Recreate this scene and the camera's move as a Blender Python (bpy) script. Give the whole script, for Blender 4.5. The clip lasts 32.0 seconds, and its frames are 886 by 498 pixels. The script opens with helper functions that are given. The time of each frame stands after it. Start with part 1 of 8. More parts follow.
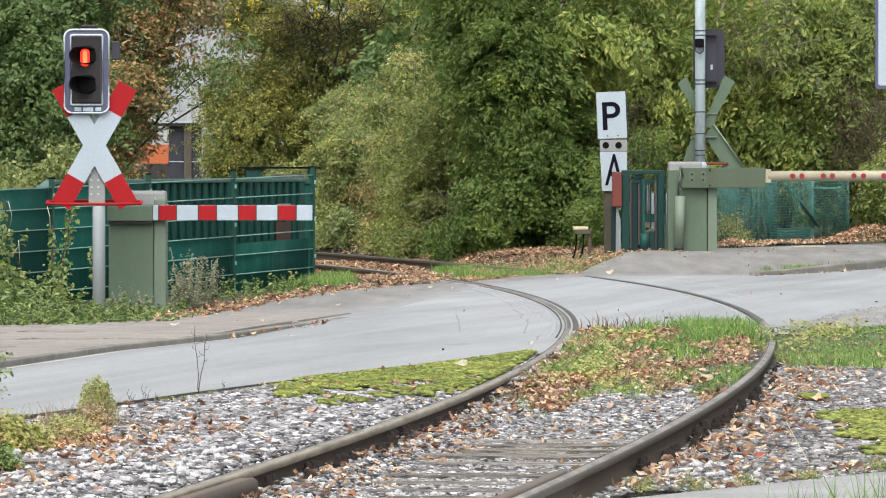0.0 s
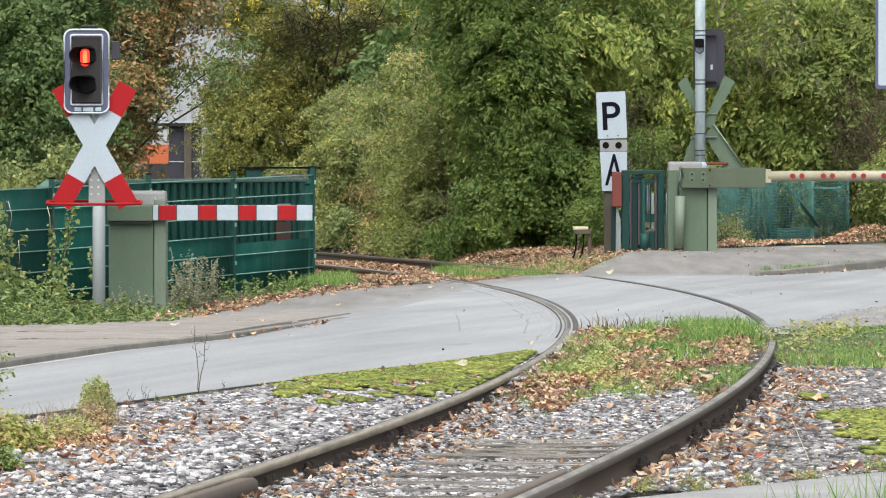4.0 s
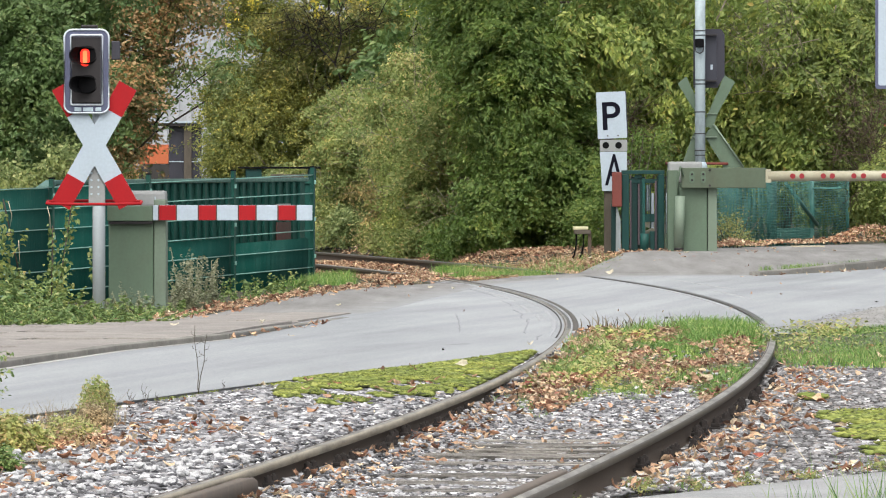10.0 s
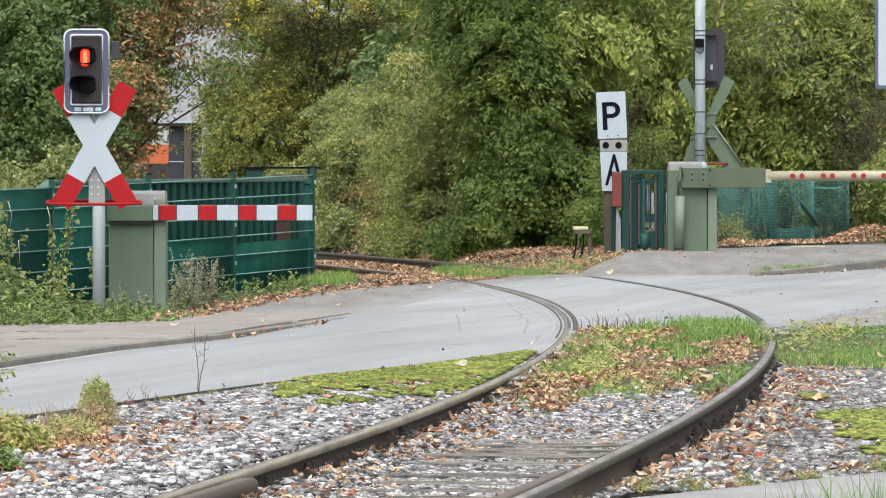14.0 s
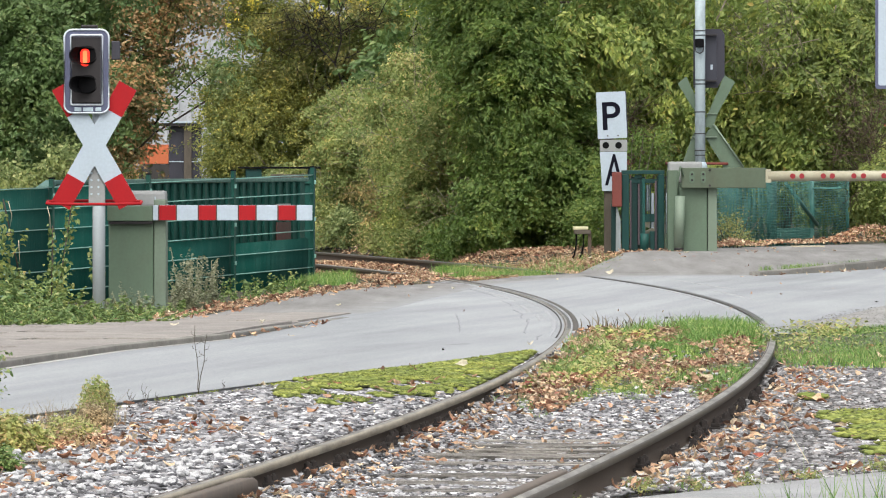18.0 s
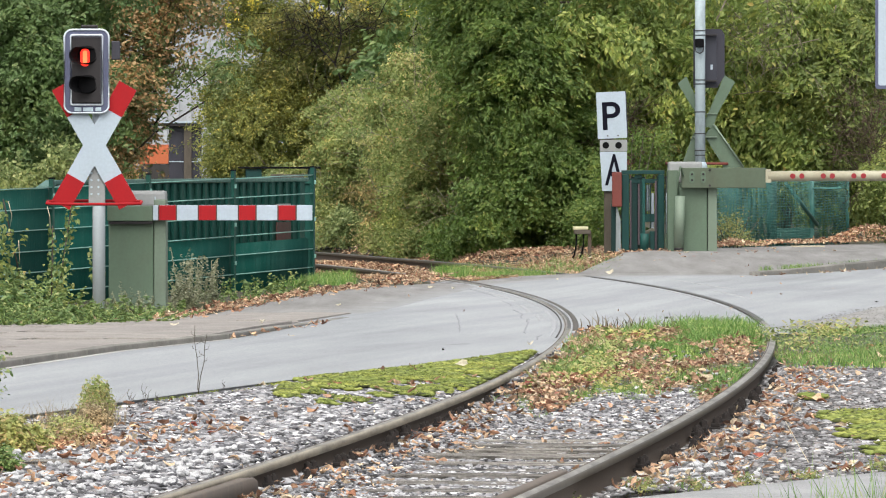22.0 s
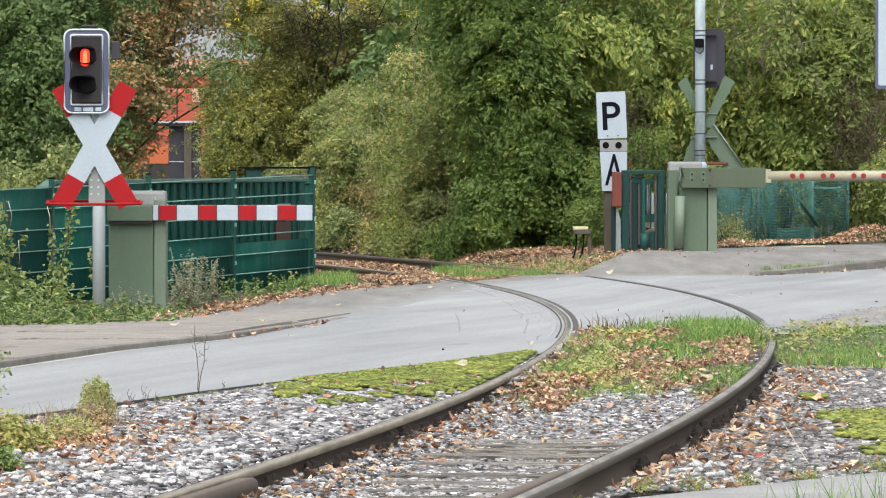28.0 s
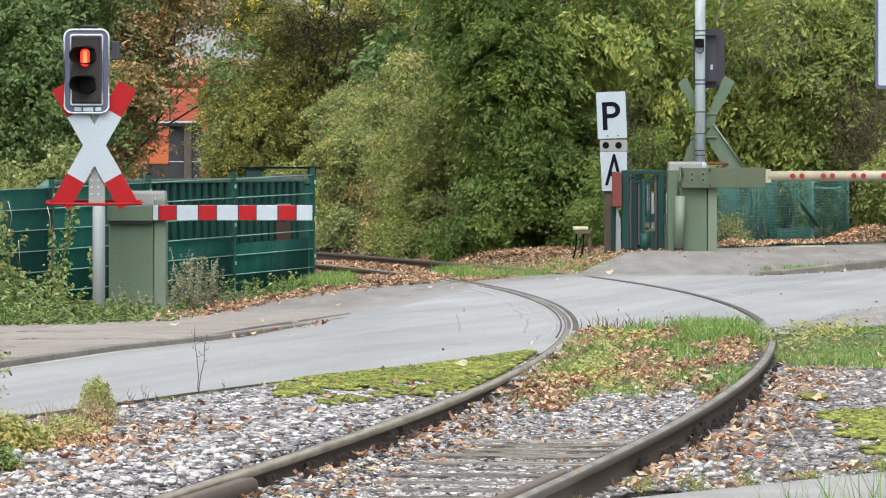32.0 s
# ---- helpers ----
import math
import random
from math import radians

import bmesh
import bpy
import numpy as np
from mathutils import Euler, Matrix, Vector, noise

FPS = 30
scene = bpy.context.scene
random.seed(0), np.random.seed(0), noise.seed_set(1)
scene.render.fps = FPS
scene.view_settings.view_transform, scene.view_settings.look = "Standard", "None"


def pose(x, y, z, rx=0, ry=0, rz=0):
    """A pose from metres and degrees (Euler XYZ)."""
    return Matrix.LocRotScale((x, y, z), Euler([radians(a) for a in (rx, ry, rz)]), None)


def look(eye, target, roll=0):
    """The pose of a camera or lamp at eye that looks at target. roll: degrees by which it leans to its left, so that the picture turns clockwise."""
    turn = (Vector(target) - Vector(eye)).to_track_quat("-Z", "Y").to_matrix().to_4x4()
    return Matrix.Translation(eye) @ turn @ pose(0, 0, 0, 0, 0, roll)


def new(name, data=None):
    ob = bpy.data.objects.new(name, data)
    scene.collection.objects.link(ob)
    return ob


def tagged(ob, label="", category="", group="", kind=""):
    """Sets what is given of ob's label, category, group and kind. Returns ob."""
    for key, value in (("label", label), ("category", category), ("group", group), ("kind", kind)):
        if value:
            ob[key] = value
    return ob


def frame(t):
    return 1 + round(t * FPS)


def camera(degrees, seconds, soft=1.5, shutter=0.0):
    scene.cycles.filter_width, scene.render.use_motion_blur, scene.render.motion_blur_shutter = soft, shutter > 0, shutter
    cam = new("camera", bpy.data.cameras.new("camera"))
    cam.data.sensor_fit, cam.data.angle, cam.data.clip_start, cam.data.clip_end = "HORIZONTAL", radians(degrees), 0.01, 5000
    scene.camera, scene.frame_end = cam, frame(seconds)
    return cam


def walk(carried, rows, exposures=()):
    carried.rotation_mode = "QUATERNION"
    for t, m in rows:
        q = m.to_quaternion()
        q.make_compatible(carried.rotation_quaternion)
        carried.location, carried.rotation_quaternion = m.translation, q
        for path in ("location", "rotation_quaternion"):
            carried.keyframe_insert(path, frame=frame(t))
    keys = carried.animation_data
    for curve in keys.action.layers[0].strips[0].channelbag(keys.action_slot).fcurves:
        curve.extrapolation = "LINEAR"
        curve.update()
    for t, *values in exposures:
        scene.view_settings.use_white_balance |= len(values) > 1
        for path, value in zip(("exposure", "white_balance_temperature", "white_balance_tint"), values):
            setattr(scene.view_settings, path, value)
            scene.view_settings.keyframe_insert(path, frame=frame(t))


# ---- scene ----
cam = camera(7.476, 32.0, soft=1.13)
VIEW = look((0, 0, 1.268), (0, 100, -0.053))
walk(cam, [(0, VIEW), (32, VIEW)], exposures=[(0, 0.65), (32, 0.65)])

# ---- light: a bright overcast sky with a broad, weak sun high behind the camera ----
world = bpy.data.worlds.new("overcast_sky")
scene.world = world
world.use_nodes = True
wn = world.node_tree
wn.nodes.clear()
sky = wn.nodes.new("ShaderNodeTexSky")
sky.sky_type = "NISHITA"
sky.sun_disc = False
sky.sun_elevation, sky.sun_rotation = radians(55), radians(189)
sky.air_density, sky.dust_density, sky.ozone_density = 1.0, 4.0, 1.0
haze = wn.nodes.new("ShaderNodeHueSaturation")
haze.inputs["Saturation"].default_value = 0.22
bg = wn.nodes.new("ShaderNodeBackground")
bg.inputs["Strength"].default_value = 0.15
wo = wn.nodes.new("ShaderNodeOutputWorld")
wn.links.new(sky.outputs[0], haze.inputs["Color"])
wn.links.new(haze.outputs[0], bg.inputs[0])
wn.links.new(bg.outputs[0], wo.inputs[0])
sun_data = bpy.data.lights.new("sun", "SUN")
sun_data.energy, sun_data.angle, sun_data.color = 1.5, radians(60), (1.0, 0.95, 0.86)
sun = new("sun", sun_data)
sun.matrix_world = look((-4, 14, 38), (0, 40, 0))

RNG = np.random.default_rng(7)


# ---- materials ----
def principled(name, rough=0.6, metal=0.0):
    m = bpy.data.materials.new(name)
    m.use_nodes = True
    nt = m.node_tree
    b = nt.nodes["Principled BSDF"]
    b.inputs["Roughness"].default_value, b.inputs["Metallic"].default_value = rough, metal
    return m, nt, b


def ramp(nt, stops):
    r = nt.nodes.new("ShaderNodeValToRGB")
    e = r.color_ramp.elements
    while len(e) < len(stops):
        e.new(0.5)
    for i, (p, c) in enumerate(stops):
        e[i].position, e[i].color = p, (*c, 1)
    return r


def noise_node(nt, scale, detail=4.0, rough=0.55, stretch=None, coords="Object", turn=0.0):
    tc = nt.nodes.new("ShaderNodeTexCoord")
    n = nt.nodes.new("ShaderNodeTexNoise")
    n.inputs["Scale"].default_value, n.inputs["Detail"].default_value, n.inputs["Roughness"].default_value = scale, detail, rough
    if stretch:
        mp = nt.nodes.new("ShaderNodeMapping")
        mp.vector_type = "TEXTURE"
        mp.inputs["Scale"].default_value = tuple(1 / k for k in stretch)
        mp.inputs["Rotation"].default_value = (0, 0, radians(turn))
        nt.links.new(tc.outputs[coords], mp.inputs[0])
        nt.links.new(mp.outputs[0], n.inputs["Vector"])
    else:
        nt.links.new(tc.outputs[coords], n.inputs["Vector"])
    return n


def mix_color(nt, kind, fac, a, b):
    x = nt.nodes.new("ShaderNodeMix")
    x.data_type, x.blend_type = "RGBA", kind
    for sock, v in ((x.inputs[0], fac), (x.inputs[6], a), (x.inputs[7], b)):
        if hasattr(v, "is_output"):
            nt.links.new(v, sock)
        else:
            sock.default_value = v if not isinstance(v, tuple) else (*v, 1)
    return x.outputs[2]


def bump(nt, bsdf, height, strength, dist):
    bp = nt.nodes.new("ShaderNodeBump")
    bp.inputs["Strength"].default_value, bp.inputs["Distance"].default_value = strength, dist
    nt.links.new(height, bp.inputs["Height"])
    nt.links.new(bp.outputs[0], bsdf.inputs["Normal"])


def painted(name, colour, dirt=(0.12, 0.11, 0.09), rough=0.5, amount=0.35, scale=6.0, metal=0.0, spec=0.4):
    """Paint or metal with stains in streaks and fine grain."""
    m, nt, b = principled(name, rough, metal)
    b.inputs["Specular IOR Level"].default_value = spec
    n1 = noise_node(nt, scale, 5, 0.6, (1, 1, 0.35))
    n2 = noise_node(nt, scale * 9, 3)
    r1 = ramp(nt, [(0.45, (0, 0, 0)), (0.75, (amount, amount, amount))])
    nt.links.new(n1.outputs[0], r1.inputs[0])
    c1 = mix_color(nt, "MIX", r1.outputs[0], colour, dirt)
    r2 = ramp(nt, [(0.3, (0.94, 0.94, 0.94)), (0.7, (1.04, 1.04, 1.04))])
    nt.links.new(n2.outputs[0], r2.inputs[0])
    nt.links.new(mix_color(nt, "MULTIPLY", 1.0, c1, r2.outputs[0]), b.inputs["Base Color"])
    bump(nt, b, n2.outputs[0], 0.15, 0.003)
    return m


def leafy(name, stops, rough=0.55, lets=0.42, crinkle=0.0):
    """Leaves, blades and litter: each piece takes its own colour."""
    m, nt, b = principled(name, rough)
    b.inputs["Specular IOR Level"].default_value = 0.5
    g = nt.nodes.new("ShaderNodeNewGeometry")
    r = ramp(nt, stops)
    nt.links.new(g.outputs["Random Per Island"], r.inputs[0])
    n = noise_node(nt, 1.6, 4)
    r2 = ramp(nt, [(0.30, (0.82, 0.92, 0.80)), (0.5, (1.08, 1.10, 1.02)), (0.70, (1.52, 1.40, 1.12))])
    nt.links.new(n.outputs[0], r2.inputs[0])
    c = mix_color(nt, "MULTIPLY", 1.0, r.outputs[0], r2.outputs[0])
    if crinkle:
        n3 = noise_node(nt, 70, 3, 0.7)
        r3 = ramp(nt, [(0.35, (1 - crinkle,) * 3), (0.65, (1 + 0.4 * crinkle,) * 3)])
        nt.links.new(n3.outputs[0], r3.inputs[0])
        c = mix_color(nt, "MULTIPLY", 1.0, c, r3.outputs[0])
        bump(nt, b, n3.outputs[0], 0.8, 0.01)
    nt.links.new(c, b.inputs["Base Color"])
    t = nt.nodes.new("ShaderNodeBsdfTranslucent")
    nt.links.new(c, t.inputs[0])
    s = nt.nodes.new("ShaderNodeMixShader")
    s.inputs[0].default_value = lets
    out = nt.nodes["Material Output"]
    nt.links.new(b.outputs[0], s.inputs[1])
    nt.links.new(t.outputs[0], s.inputs[2])
    nt.links.new(s.outputs[0], out.inputs[0])
    return m


def stony(name, stops, scale=30.0, rough=0.85, strength=0.5):
    m, nt, b = principled(name, rough)
    g = nt.nodes.new("ShaderNodeNewGeometry")
    r = ramp(nt, stops)
    nt.links.new(g.outputs["Random Per Island"], r.inputs[0])
    n = noise_node(nt, scale, 5, 0.65)
    r2 = ramp(nt, [(0.3, (0.7, 0.69, 0.67)), (0.7, (1.15, 1.15, 1.15))])
    nt.links.new(n.outputs[0], r2.inputs[0])
    nt.links.new(mix_color(nt, "MULTIPLY", 1.0, r.outputs[0], r2.outputs[0]), b.inputs["Base Color"])
    bump(nt, b, n.outputs[0], strength, 0.01)
    return m


def mottled(name, stops, scale, fine, rough=0.9, stretch=None, relief=0.4, dist=0.006, streak=None, turn=0.0):
    """Ground surfaces: broad patches, fine grain, and bleached wheel streaks where asked."""
    m, nt, b = principled(name, rough)
    n1 = noise_node(nt, scale, 6, 0.6, stretch, turn=turn)
    r1 = ramp(nt, stops)
    nt.links.new(n1.outputs[0], r1.inputs[0])
    n2 = noise_node(nt, fine, 4, 0.7)
    r2 = ramp(nt, [(0.25, (0.66, 0.66, 0.66)), (0.75, (1.18, 1.18, 1.18))])
    nt.links.new(n2.outputs[0], r2.inputs[0])
    c = mix_color(nt, "MULTIPLY", 1.0, r1.outputs[0], r2.outputs[0])
    if streak:
        n3 = noise_node(nt, streak[0], 3, 0.5, streak[1], turn=turn)
        r3 = ramp(nt, streak[2])
        nt.links.new(n3.outputs[0], r3.inputs[0])
        c = mix_color(nt, "MULTIPLY", 1.0, c, r3.outputs[0])
    nt.links.new(c, b.inputs["Base Color"])
    bump(nt, b, n2.outputs[0], relief, dist)
    return m


def vary(m, low, high):
    """Each piece that shares the material is a little lighter or darker."""
    nt = m.node_tree
    b = nt.nodes["Principled BSDF"]
    old = b.inputs["Base Color"].links[0].from_socket
    o = nt.nodes.new("ShaderNodeObjectInfo")
    r = ramp(nt, [(0.0, (low, low, low)), (1.0, (high, high, high * 0.98))])
    nt.links.new(o.outputs["Random"], r.inputs[0])
    nt.links.new(mix_color(nt, "MULTIPLY", 1.0, old, r.outputs[0]), b.inputs["Base Color"])


def worn_edge(m, colour):
    """The surface dies away into its neighbour's colour along the edge that the mesh names."""
    nt = m.node_tree
    b = nt.nodes["Principled BSDF"]
    old = b.inputs["Base Color"].links[0].from_socket
    at = nt.nodes.new("ShaderNodeAttribute")
    at.attribute_name = "rim"
    n = noise_node(nt, 1.6, 5, 0.65)
    add = nt.nodes.new("ShaderNodeMath")
    nt.links.new(at.outputs["Fac"], add.inputs[0])
    nt.links.new(n.outputs[0], add.inputs[1])
    r = ramp(nt, [(0.40, (0, 0, 0)), (1.0, (1, 1, 1))])
    nt.links.new(add.outputs[0], r.inputs[0])
    nt.links.new(mix_color(nt, "MIX", r.outputs[0], colour, old), b.inputs["Base Color"])


def glow(name, colour, strength):
    m, nt, b = principled(name, 0.3)
    b.inputs["Base Color"].default_value = (*colour, 1)
    b.inputs["Emission Color"].default_value = (*colour, 1)
    b.inputs["Emission Strength"].default_value = strength
    return m


M = {
    "asphalt": mottled("pale_worn_asphalt", [(0.3, (0.235, 0.249, 0.261)), (0.5, (0.304, 0.319, 0.332)), (0.75, (0.362, 0.377, 0.390))], 0.7, 60, turn=-9.0,
                       stretch=(1.0, 0.16, 1), streak=(1.0, (3.4, 0.07, 1), [(0.3, (0.88, 0.885, 0.895)), (0.5, (1.0, 1.0, 1.0)), (0.68, (1.08, 1.08, 1.08))])),
    "path": mottled("grey_footway_asphalt", [(0.3, (0.17, 0.165, 0.158)), (0.55, (0.235, 0.23, 0.224)), (0.75, (0.31, 0.305, 0.295))], 4.0, 34, stretch=(1, 0.10, 1), relief=0.5, streak=(1.3, (1, 0.5, 1), [(0.3, (0.94, 0.935, 0.93)), (0.7, (1.05, 1.05, 1.05))])),
    "near": mottled("pale_path_asphalt", [(0.3, (0.27, 0.275, 0.278)), (0.7, (0.35, 0.355, 0.357))], 1.5, 60),
    "shoulder": mottled("gravelly_asphalt", [(0.3, (0.22, 0.215, 0.205)), (0.55, (0.29, 0.285, 0.275)), (0.75, (0.35, 0.345, 0.33))], 2.0, 28, stretch=(1, 0.5, 1)),
    "slab": mottled("brown_grey_paving", [(0.30, (0.15, 0.132, 0.12)), (0.42, (0.262, 0.24, 0.224)), (0.62, (0.31, 0.288, 0.27)), (0.8, (0.37, 0.348, 0.33))], 3.2, 38, stretch=(1, 0.22, 1), relief=0.7),
    "kerb": mottled("kerb_stone", [(0.3, (0.12, 0.115, 0.10)), (0.7, (0.27, 0.26, 0.24))], 2.5, 50),
    "soil": mottled("dark_soil", [(0.3, (0.035, 0.03, 0.02)), (0.55, (0.06, 0.06, 0.03)), (0.8, (0.10, 0.085, 0.055))], 1.2, 30, relief=0.9, dist=0.03),
    "bed": mottled("grit", [(0.3, (0.05, 0.047, 0.043)), (0.7, (0.13, 0.125, 0.12))], 3, 35, relief=1.0, dist=0.03),
    "stone": stony("ballast_stone", [(0.0, (0.04, 0.04, 0.044)), (0.24, (0.125, 0.125, 0.136)), (0.46, (0.26, 0.262, 0.28)), (0.70, (0.42, 0.424, 0.445)), (0.80, (0.26, 0.232, 0.22)), (0.86, (0.54, 0.545, 0.565)), (1.0, (0.80, 0.80, 0.81))]),
    "stone_dirty": stony("dirty_ballast_stone", [(0.0, (0.045, 0.044, 0.044)), (0.28, (0.115, 0.112, 0.115)), (0.52, (0.21, 0.208, 0.215)), (0.74, (0.34, 0.34, 0.35)), (0.84, (0.23, 0.195, 0.175)), (0.9, (0.44, 0.44, 0.455)), (1.0, (0.66, 0.655, 0.65))]),
    "sleeper": mottled("weathered_oak", [(0.34, (0.045, 0.042, 0.038)), (0.48, (0.17, 0.158, 0.142)), (0.66, (0.43, 0.405, 0.37))], 7, 50, stretch=(0.7, 16, 12), relief=1.0, dist=0.02),
    "steel": mottled("worn_rail_steel", [(0.34, (0.10, 0.088, 0.07)), (0.5, (0.24, 0.22, 0.185)), (0.66, (0.38, 0.36, 0.32))], 22, 120, 0.4, stretch=(0.6, 0.12, 1), relief=0.3, dist=0.002),
    "rust": painted("rusty_steel", (0.080, 0.058, 0.042), (0.10, 0.072, 0.05), 0.85, 0.6, 14),
    "clip": painted("dark_rusty_clip", (0.017, 0.014, 0.013), (0.05, 0.036, 0.03), 0.85, 0.5, 20),
    "check": painted("rust_brown_steel", (0.12, 0.10, 0.082), (0.19, 0.14, 0.105), 0.7, 0.6, 14),
    "flange": painted("worn_brown_flange_way", (0.095, 0.088, 0.078), (0.045, 0.042, 0.038), 0.8, 0.6, 9),
    "groove": painted("groove_dirt", (0.035, 0.033, 0.03), (0.08, 0.075, 0.07), 0.9, 0.5, 10),
    "galv": painted("galvanised_steel", (0.42, 0.515, 0.575), (0.31, 0.37, 0.40), 0.5, 0.55, 9, 0.1),
    "white": painted("white_sign_sheet", (0.385, 0.455, 0.52), (0.31, 0.36, 0.40), 0.5, 0.25, 5),
    "cream": painted("cream_barrier_tube", (0.37, 0.35, 0.255), (0.23, 0.21, 0.14), 0.45, 0.5, 5),
    "red": painted("sign_red", (0.33, 0.009, 0.013), (0.22, 0.012, 0.015), 0.6, 0.3, 6, spec=0.2),
    "brick_red": painted("faded_red_paint", (0.17, 0.047, 0.038), (0.11, 0.045, 0.038), 0.6, 0.5, 8, spec=0.25),
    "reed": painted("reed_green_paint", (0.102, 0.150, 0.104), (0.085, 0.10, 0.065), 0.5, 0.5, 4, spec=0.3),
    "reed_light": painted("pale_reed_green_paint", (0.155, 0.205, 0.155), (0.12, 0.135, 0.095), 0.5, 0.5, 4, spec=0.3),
    "grey_cap": painted("grey_hood_paint", (0.27, 0.28, 0.28), (0.18, 0.19, 0.18), 0.5, 0.4, 5),
    "moss_green": painted("moss_green_paint", (0.008, 0.062, 0.048), (0.02, 0.058, 0.04), 0.5, 0.4, 6, spec=0.25),
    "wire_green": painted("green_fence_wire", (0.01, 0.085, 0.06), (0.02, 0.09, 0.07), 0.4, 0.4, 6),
    # lighter copy of the wire green, for rods and clamps facing the light
    "wire_lit": painted("lit_green_rod", (0.22, 0.42, 0.37), (0.14, 0.30, 0.25), 0.4, 0.3, 6),
    "screen": painted("privacy_cloth", (0.010, 0.084, 0.068), (0.045, 0.13, 0.105), 0.9, 0.6, 3.5, spec=0.1),
    "skip_green": painted("skip_green_paint", (0.006, 0.058, 0.046), (0.018, 0.042, 0.03), 0.6, 0.4, 4, spec=0.2),
    "skip_rim": painted("pale_worn_rim", (0.09, 0.17, 0.145), (0.05, 0.09, 0.07), 0.6, 0.4, 4, spec=0.3),
    "teal_net": painted("teal_plastic_net", (0.05, 0.17, 0.15), (0.10, 0.16, 0.14), 0.5, 0.4, 6),
    "slate": painted("slate_blue_backboard", (0.085, 0.095, 0.16), (0.05, 0.055, 0.08), 0.5, 0.3, 5),
    "housing": painted("dark_signal_housing", (0.016, 0.0135, 0.015), (0.03, 0.024, 0.024), 0.5, 0.4, 6),
    "black": painted("black_visor", (0.005, 0.005, 0.006), (0.012, 0.012, 0.012), 0.8, 0.4, 6, spec=0.08),
    "box_grey": painted("dark_grey_box", (0.026, 0.026, 0.037), (0.05, 0.05, 0.06), 0.5, 0.4, 6),
    "ink": painted("black_lettering", (0.008, 0.008, 0.014), (0.02, 0.02, 0.028), 0.9, 0.3, 6),
    "old_wood": painted("old_grey_timber", (0.095, 0.082, 0.066), (0.05, 0.042, 0.034), 0.85, 0.6, 12, spec=0.2),
    "bark": mottled("bark", [(0.3, (0.035, 0.028, 0.02)), (0.7, (0.11, 0.09, 0.07))], 6, 30, stretch=(1, 1, 0.3), relief=1.0, dist=0.02),
    "pale_twig": painted("pale_twig", (0.22, 0.19, 0.14), (0.12, 0.10, 0.07), 0.8, 0.5, 9),
    "straw": painted("straw", (0.55, 0.49, 0.36), (0.4, 0.33, 0.22), 0.7, 0.4, 9),
    "clad": painted("pale_cladding", (0.36, 0.38, 0.40), (0.45, 0.47, 0.48), 0.5, 0.3, 1.2),
    "orange": painted("orange_paint", (0.46, 0.12, 0.045), (0.33, 0.11, 0.06), 0.5, 0.3, 2),
    "loco_red": painted("orange_red_paint", (0.38, 0.085, 0.05), (0.26, 0.075, 0.052), 0.4, 0.3, 2),
    "loco_pale": painted("pale_cream_paint", (0.55, 0.36, 0.28), (0.42, 0.25, 0.19), 0.4, 0.3, 2),
    "loco_dark": painted("dark_underframe", (0.03, 0.028, 0.026), (0.07, 0.05, 0.04), 0.7, 0.4, 3),
    "glass": painted("dark_glass", (0.02, 0.025, 0.03), (0.04, 0.04, 0.045), 0.08, 0.2, 3),
    "lit_red": glow("lit_red_lens", (1.0, 0.025, 0.01), 0.8),
    "lit_core": glow("lit_red_core", (1.0, 0.14, 0.045), 1.4),
    "reflector": painted("red_reflector", (0.26, 0.022, 0.028), (0.2, 0.02, 0.02), 0.35, 0.3, 9),
    "yellow": painted("faded_yellow_cap", (0.55, 0.52, 0.33), (0.35, 0.33, 0.2), 0.6, 0.4, 9),
    # foliage: leaf colours of late October; leaf_deep also paints shade under the trees
    "leaf_dark": leafy("dark_green_leaf", [(0, (0.0875, 0.148, 0.0477)), (0.5, (0.113, 0.18, 0.0623)), (0.85, (0.148, 0.225, 0.0822)), (1, (0.252, 0.299, 0.133))], 0.5, 0.45),
    "leaf_russet": leafy("russet_olive_leaf", [(0, (0.172, 0.172, 0.0575)), (0.4, (0.276, 0.247, 0.0978)), (0.7, (0.391, 0.27, 0.132)), (1, (0.575, 0.46, 0.218))], 0.55, 0.4),
    "leaf_grass": leafy("soft_olive_weed_leaf", [(0.0, (0.12, 0.15, 0.05)), (0.5, (0.20, 0.235, 0.085)), (0.85, (0.29, 0.30, 0.13)), (1.0, (0.40, 0.31, 0.17))], 0.6, 0.3),
    "leaf_mid": leafy("mid_green_leaf", [(0, (0.163, 0.215, 0.0578)), (0.5, (0.236, 0.294, 0.084)), (0.85, (0.326, 0.362, 0.121)), (1, (0.483, 0.441, 0.179))], 0.55, 0.42),
    "leaf_umber": leafy("dark_olive_brown_leaf", [(0, (0.0889, 0.0988, 0.0326)), (0.5, (0.148, 0.152, 0.0476)), (0.85, (0.229, 0.213, 0.068)), (1, (0.445, 0.357, 0.0952))], 0.55, 0.4),
    "leaf_grey": leafy("grey_green_leaf", [(0, (0.122, 0.162, 0.0558)), (0.5, (0.186, 0.235, 0.0857)), (0.85, (0.269, 0.307, 0.126)), (1, (0.424, 0.426, 0.204))], 0.55, 0.4),
    "brown_twig": painted("brown_twig", (0.10, 0.072, 0.055), (0.055, 0.042, 0.034), 0.9, 0.5, 9, spec=0.1),
    "leaf_brown": leafy("browning_leaf", [(0, (0.0997, 0.132, 0.0491)), (0.35, (0.168, 0.183, 0.0701)), (0.55, (0.293, 0.211, 0.0997)), (0.8, (0.447, 0.257, 0.135)), (1, (0.647, 0.458, 0.257))], 0.6, 0.42),
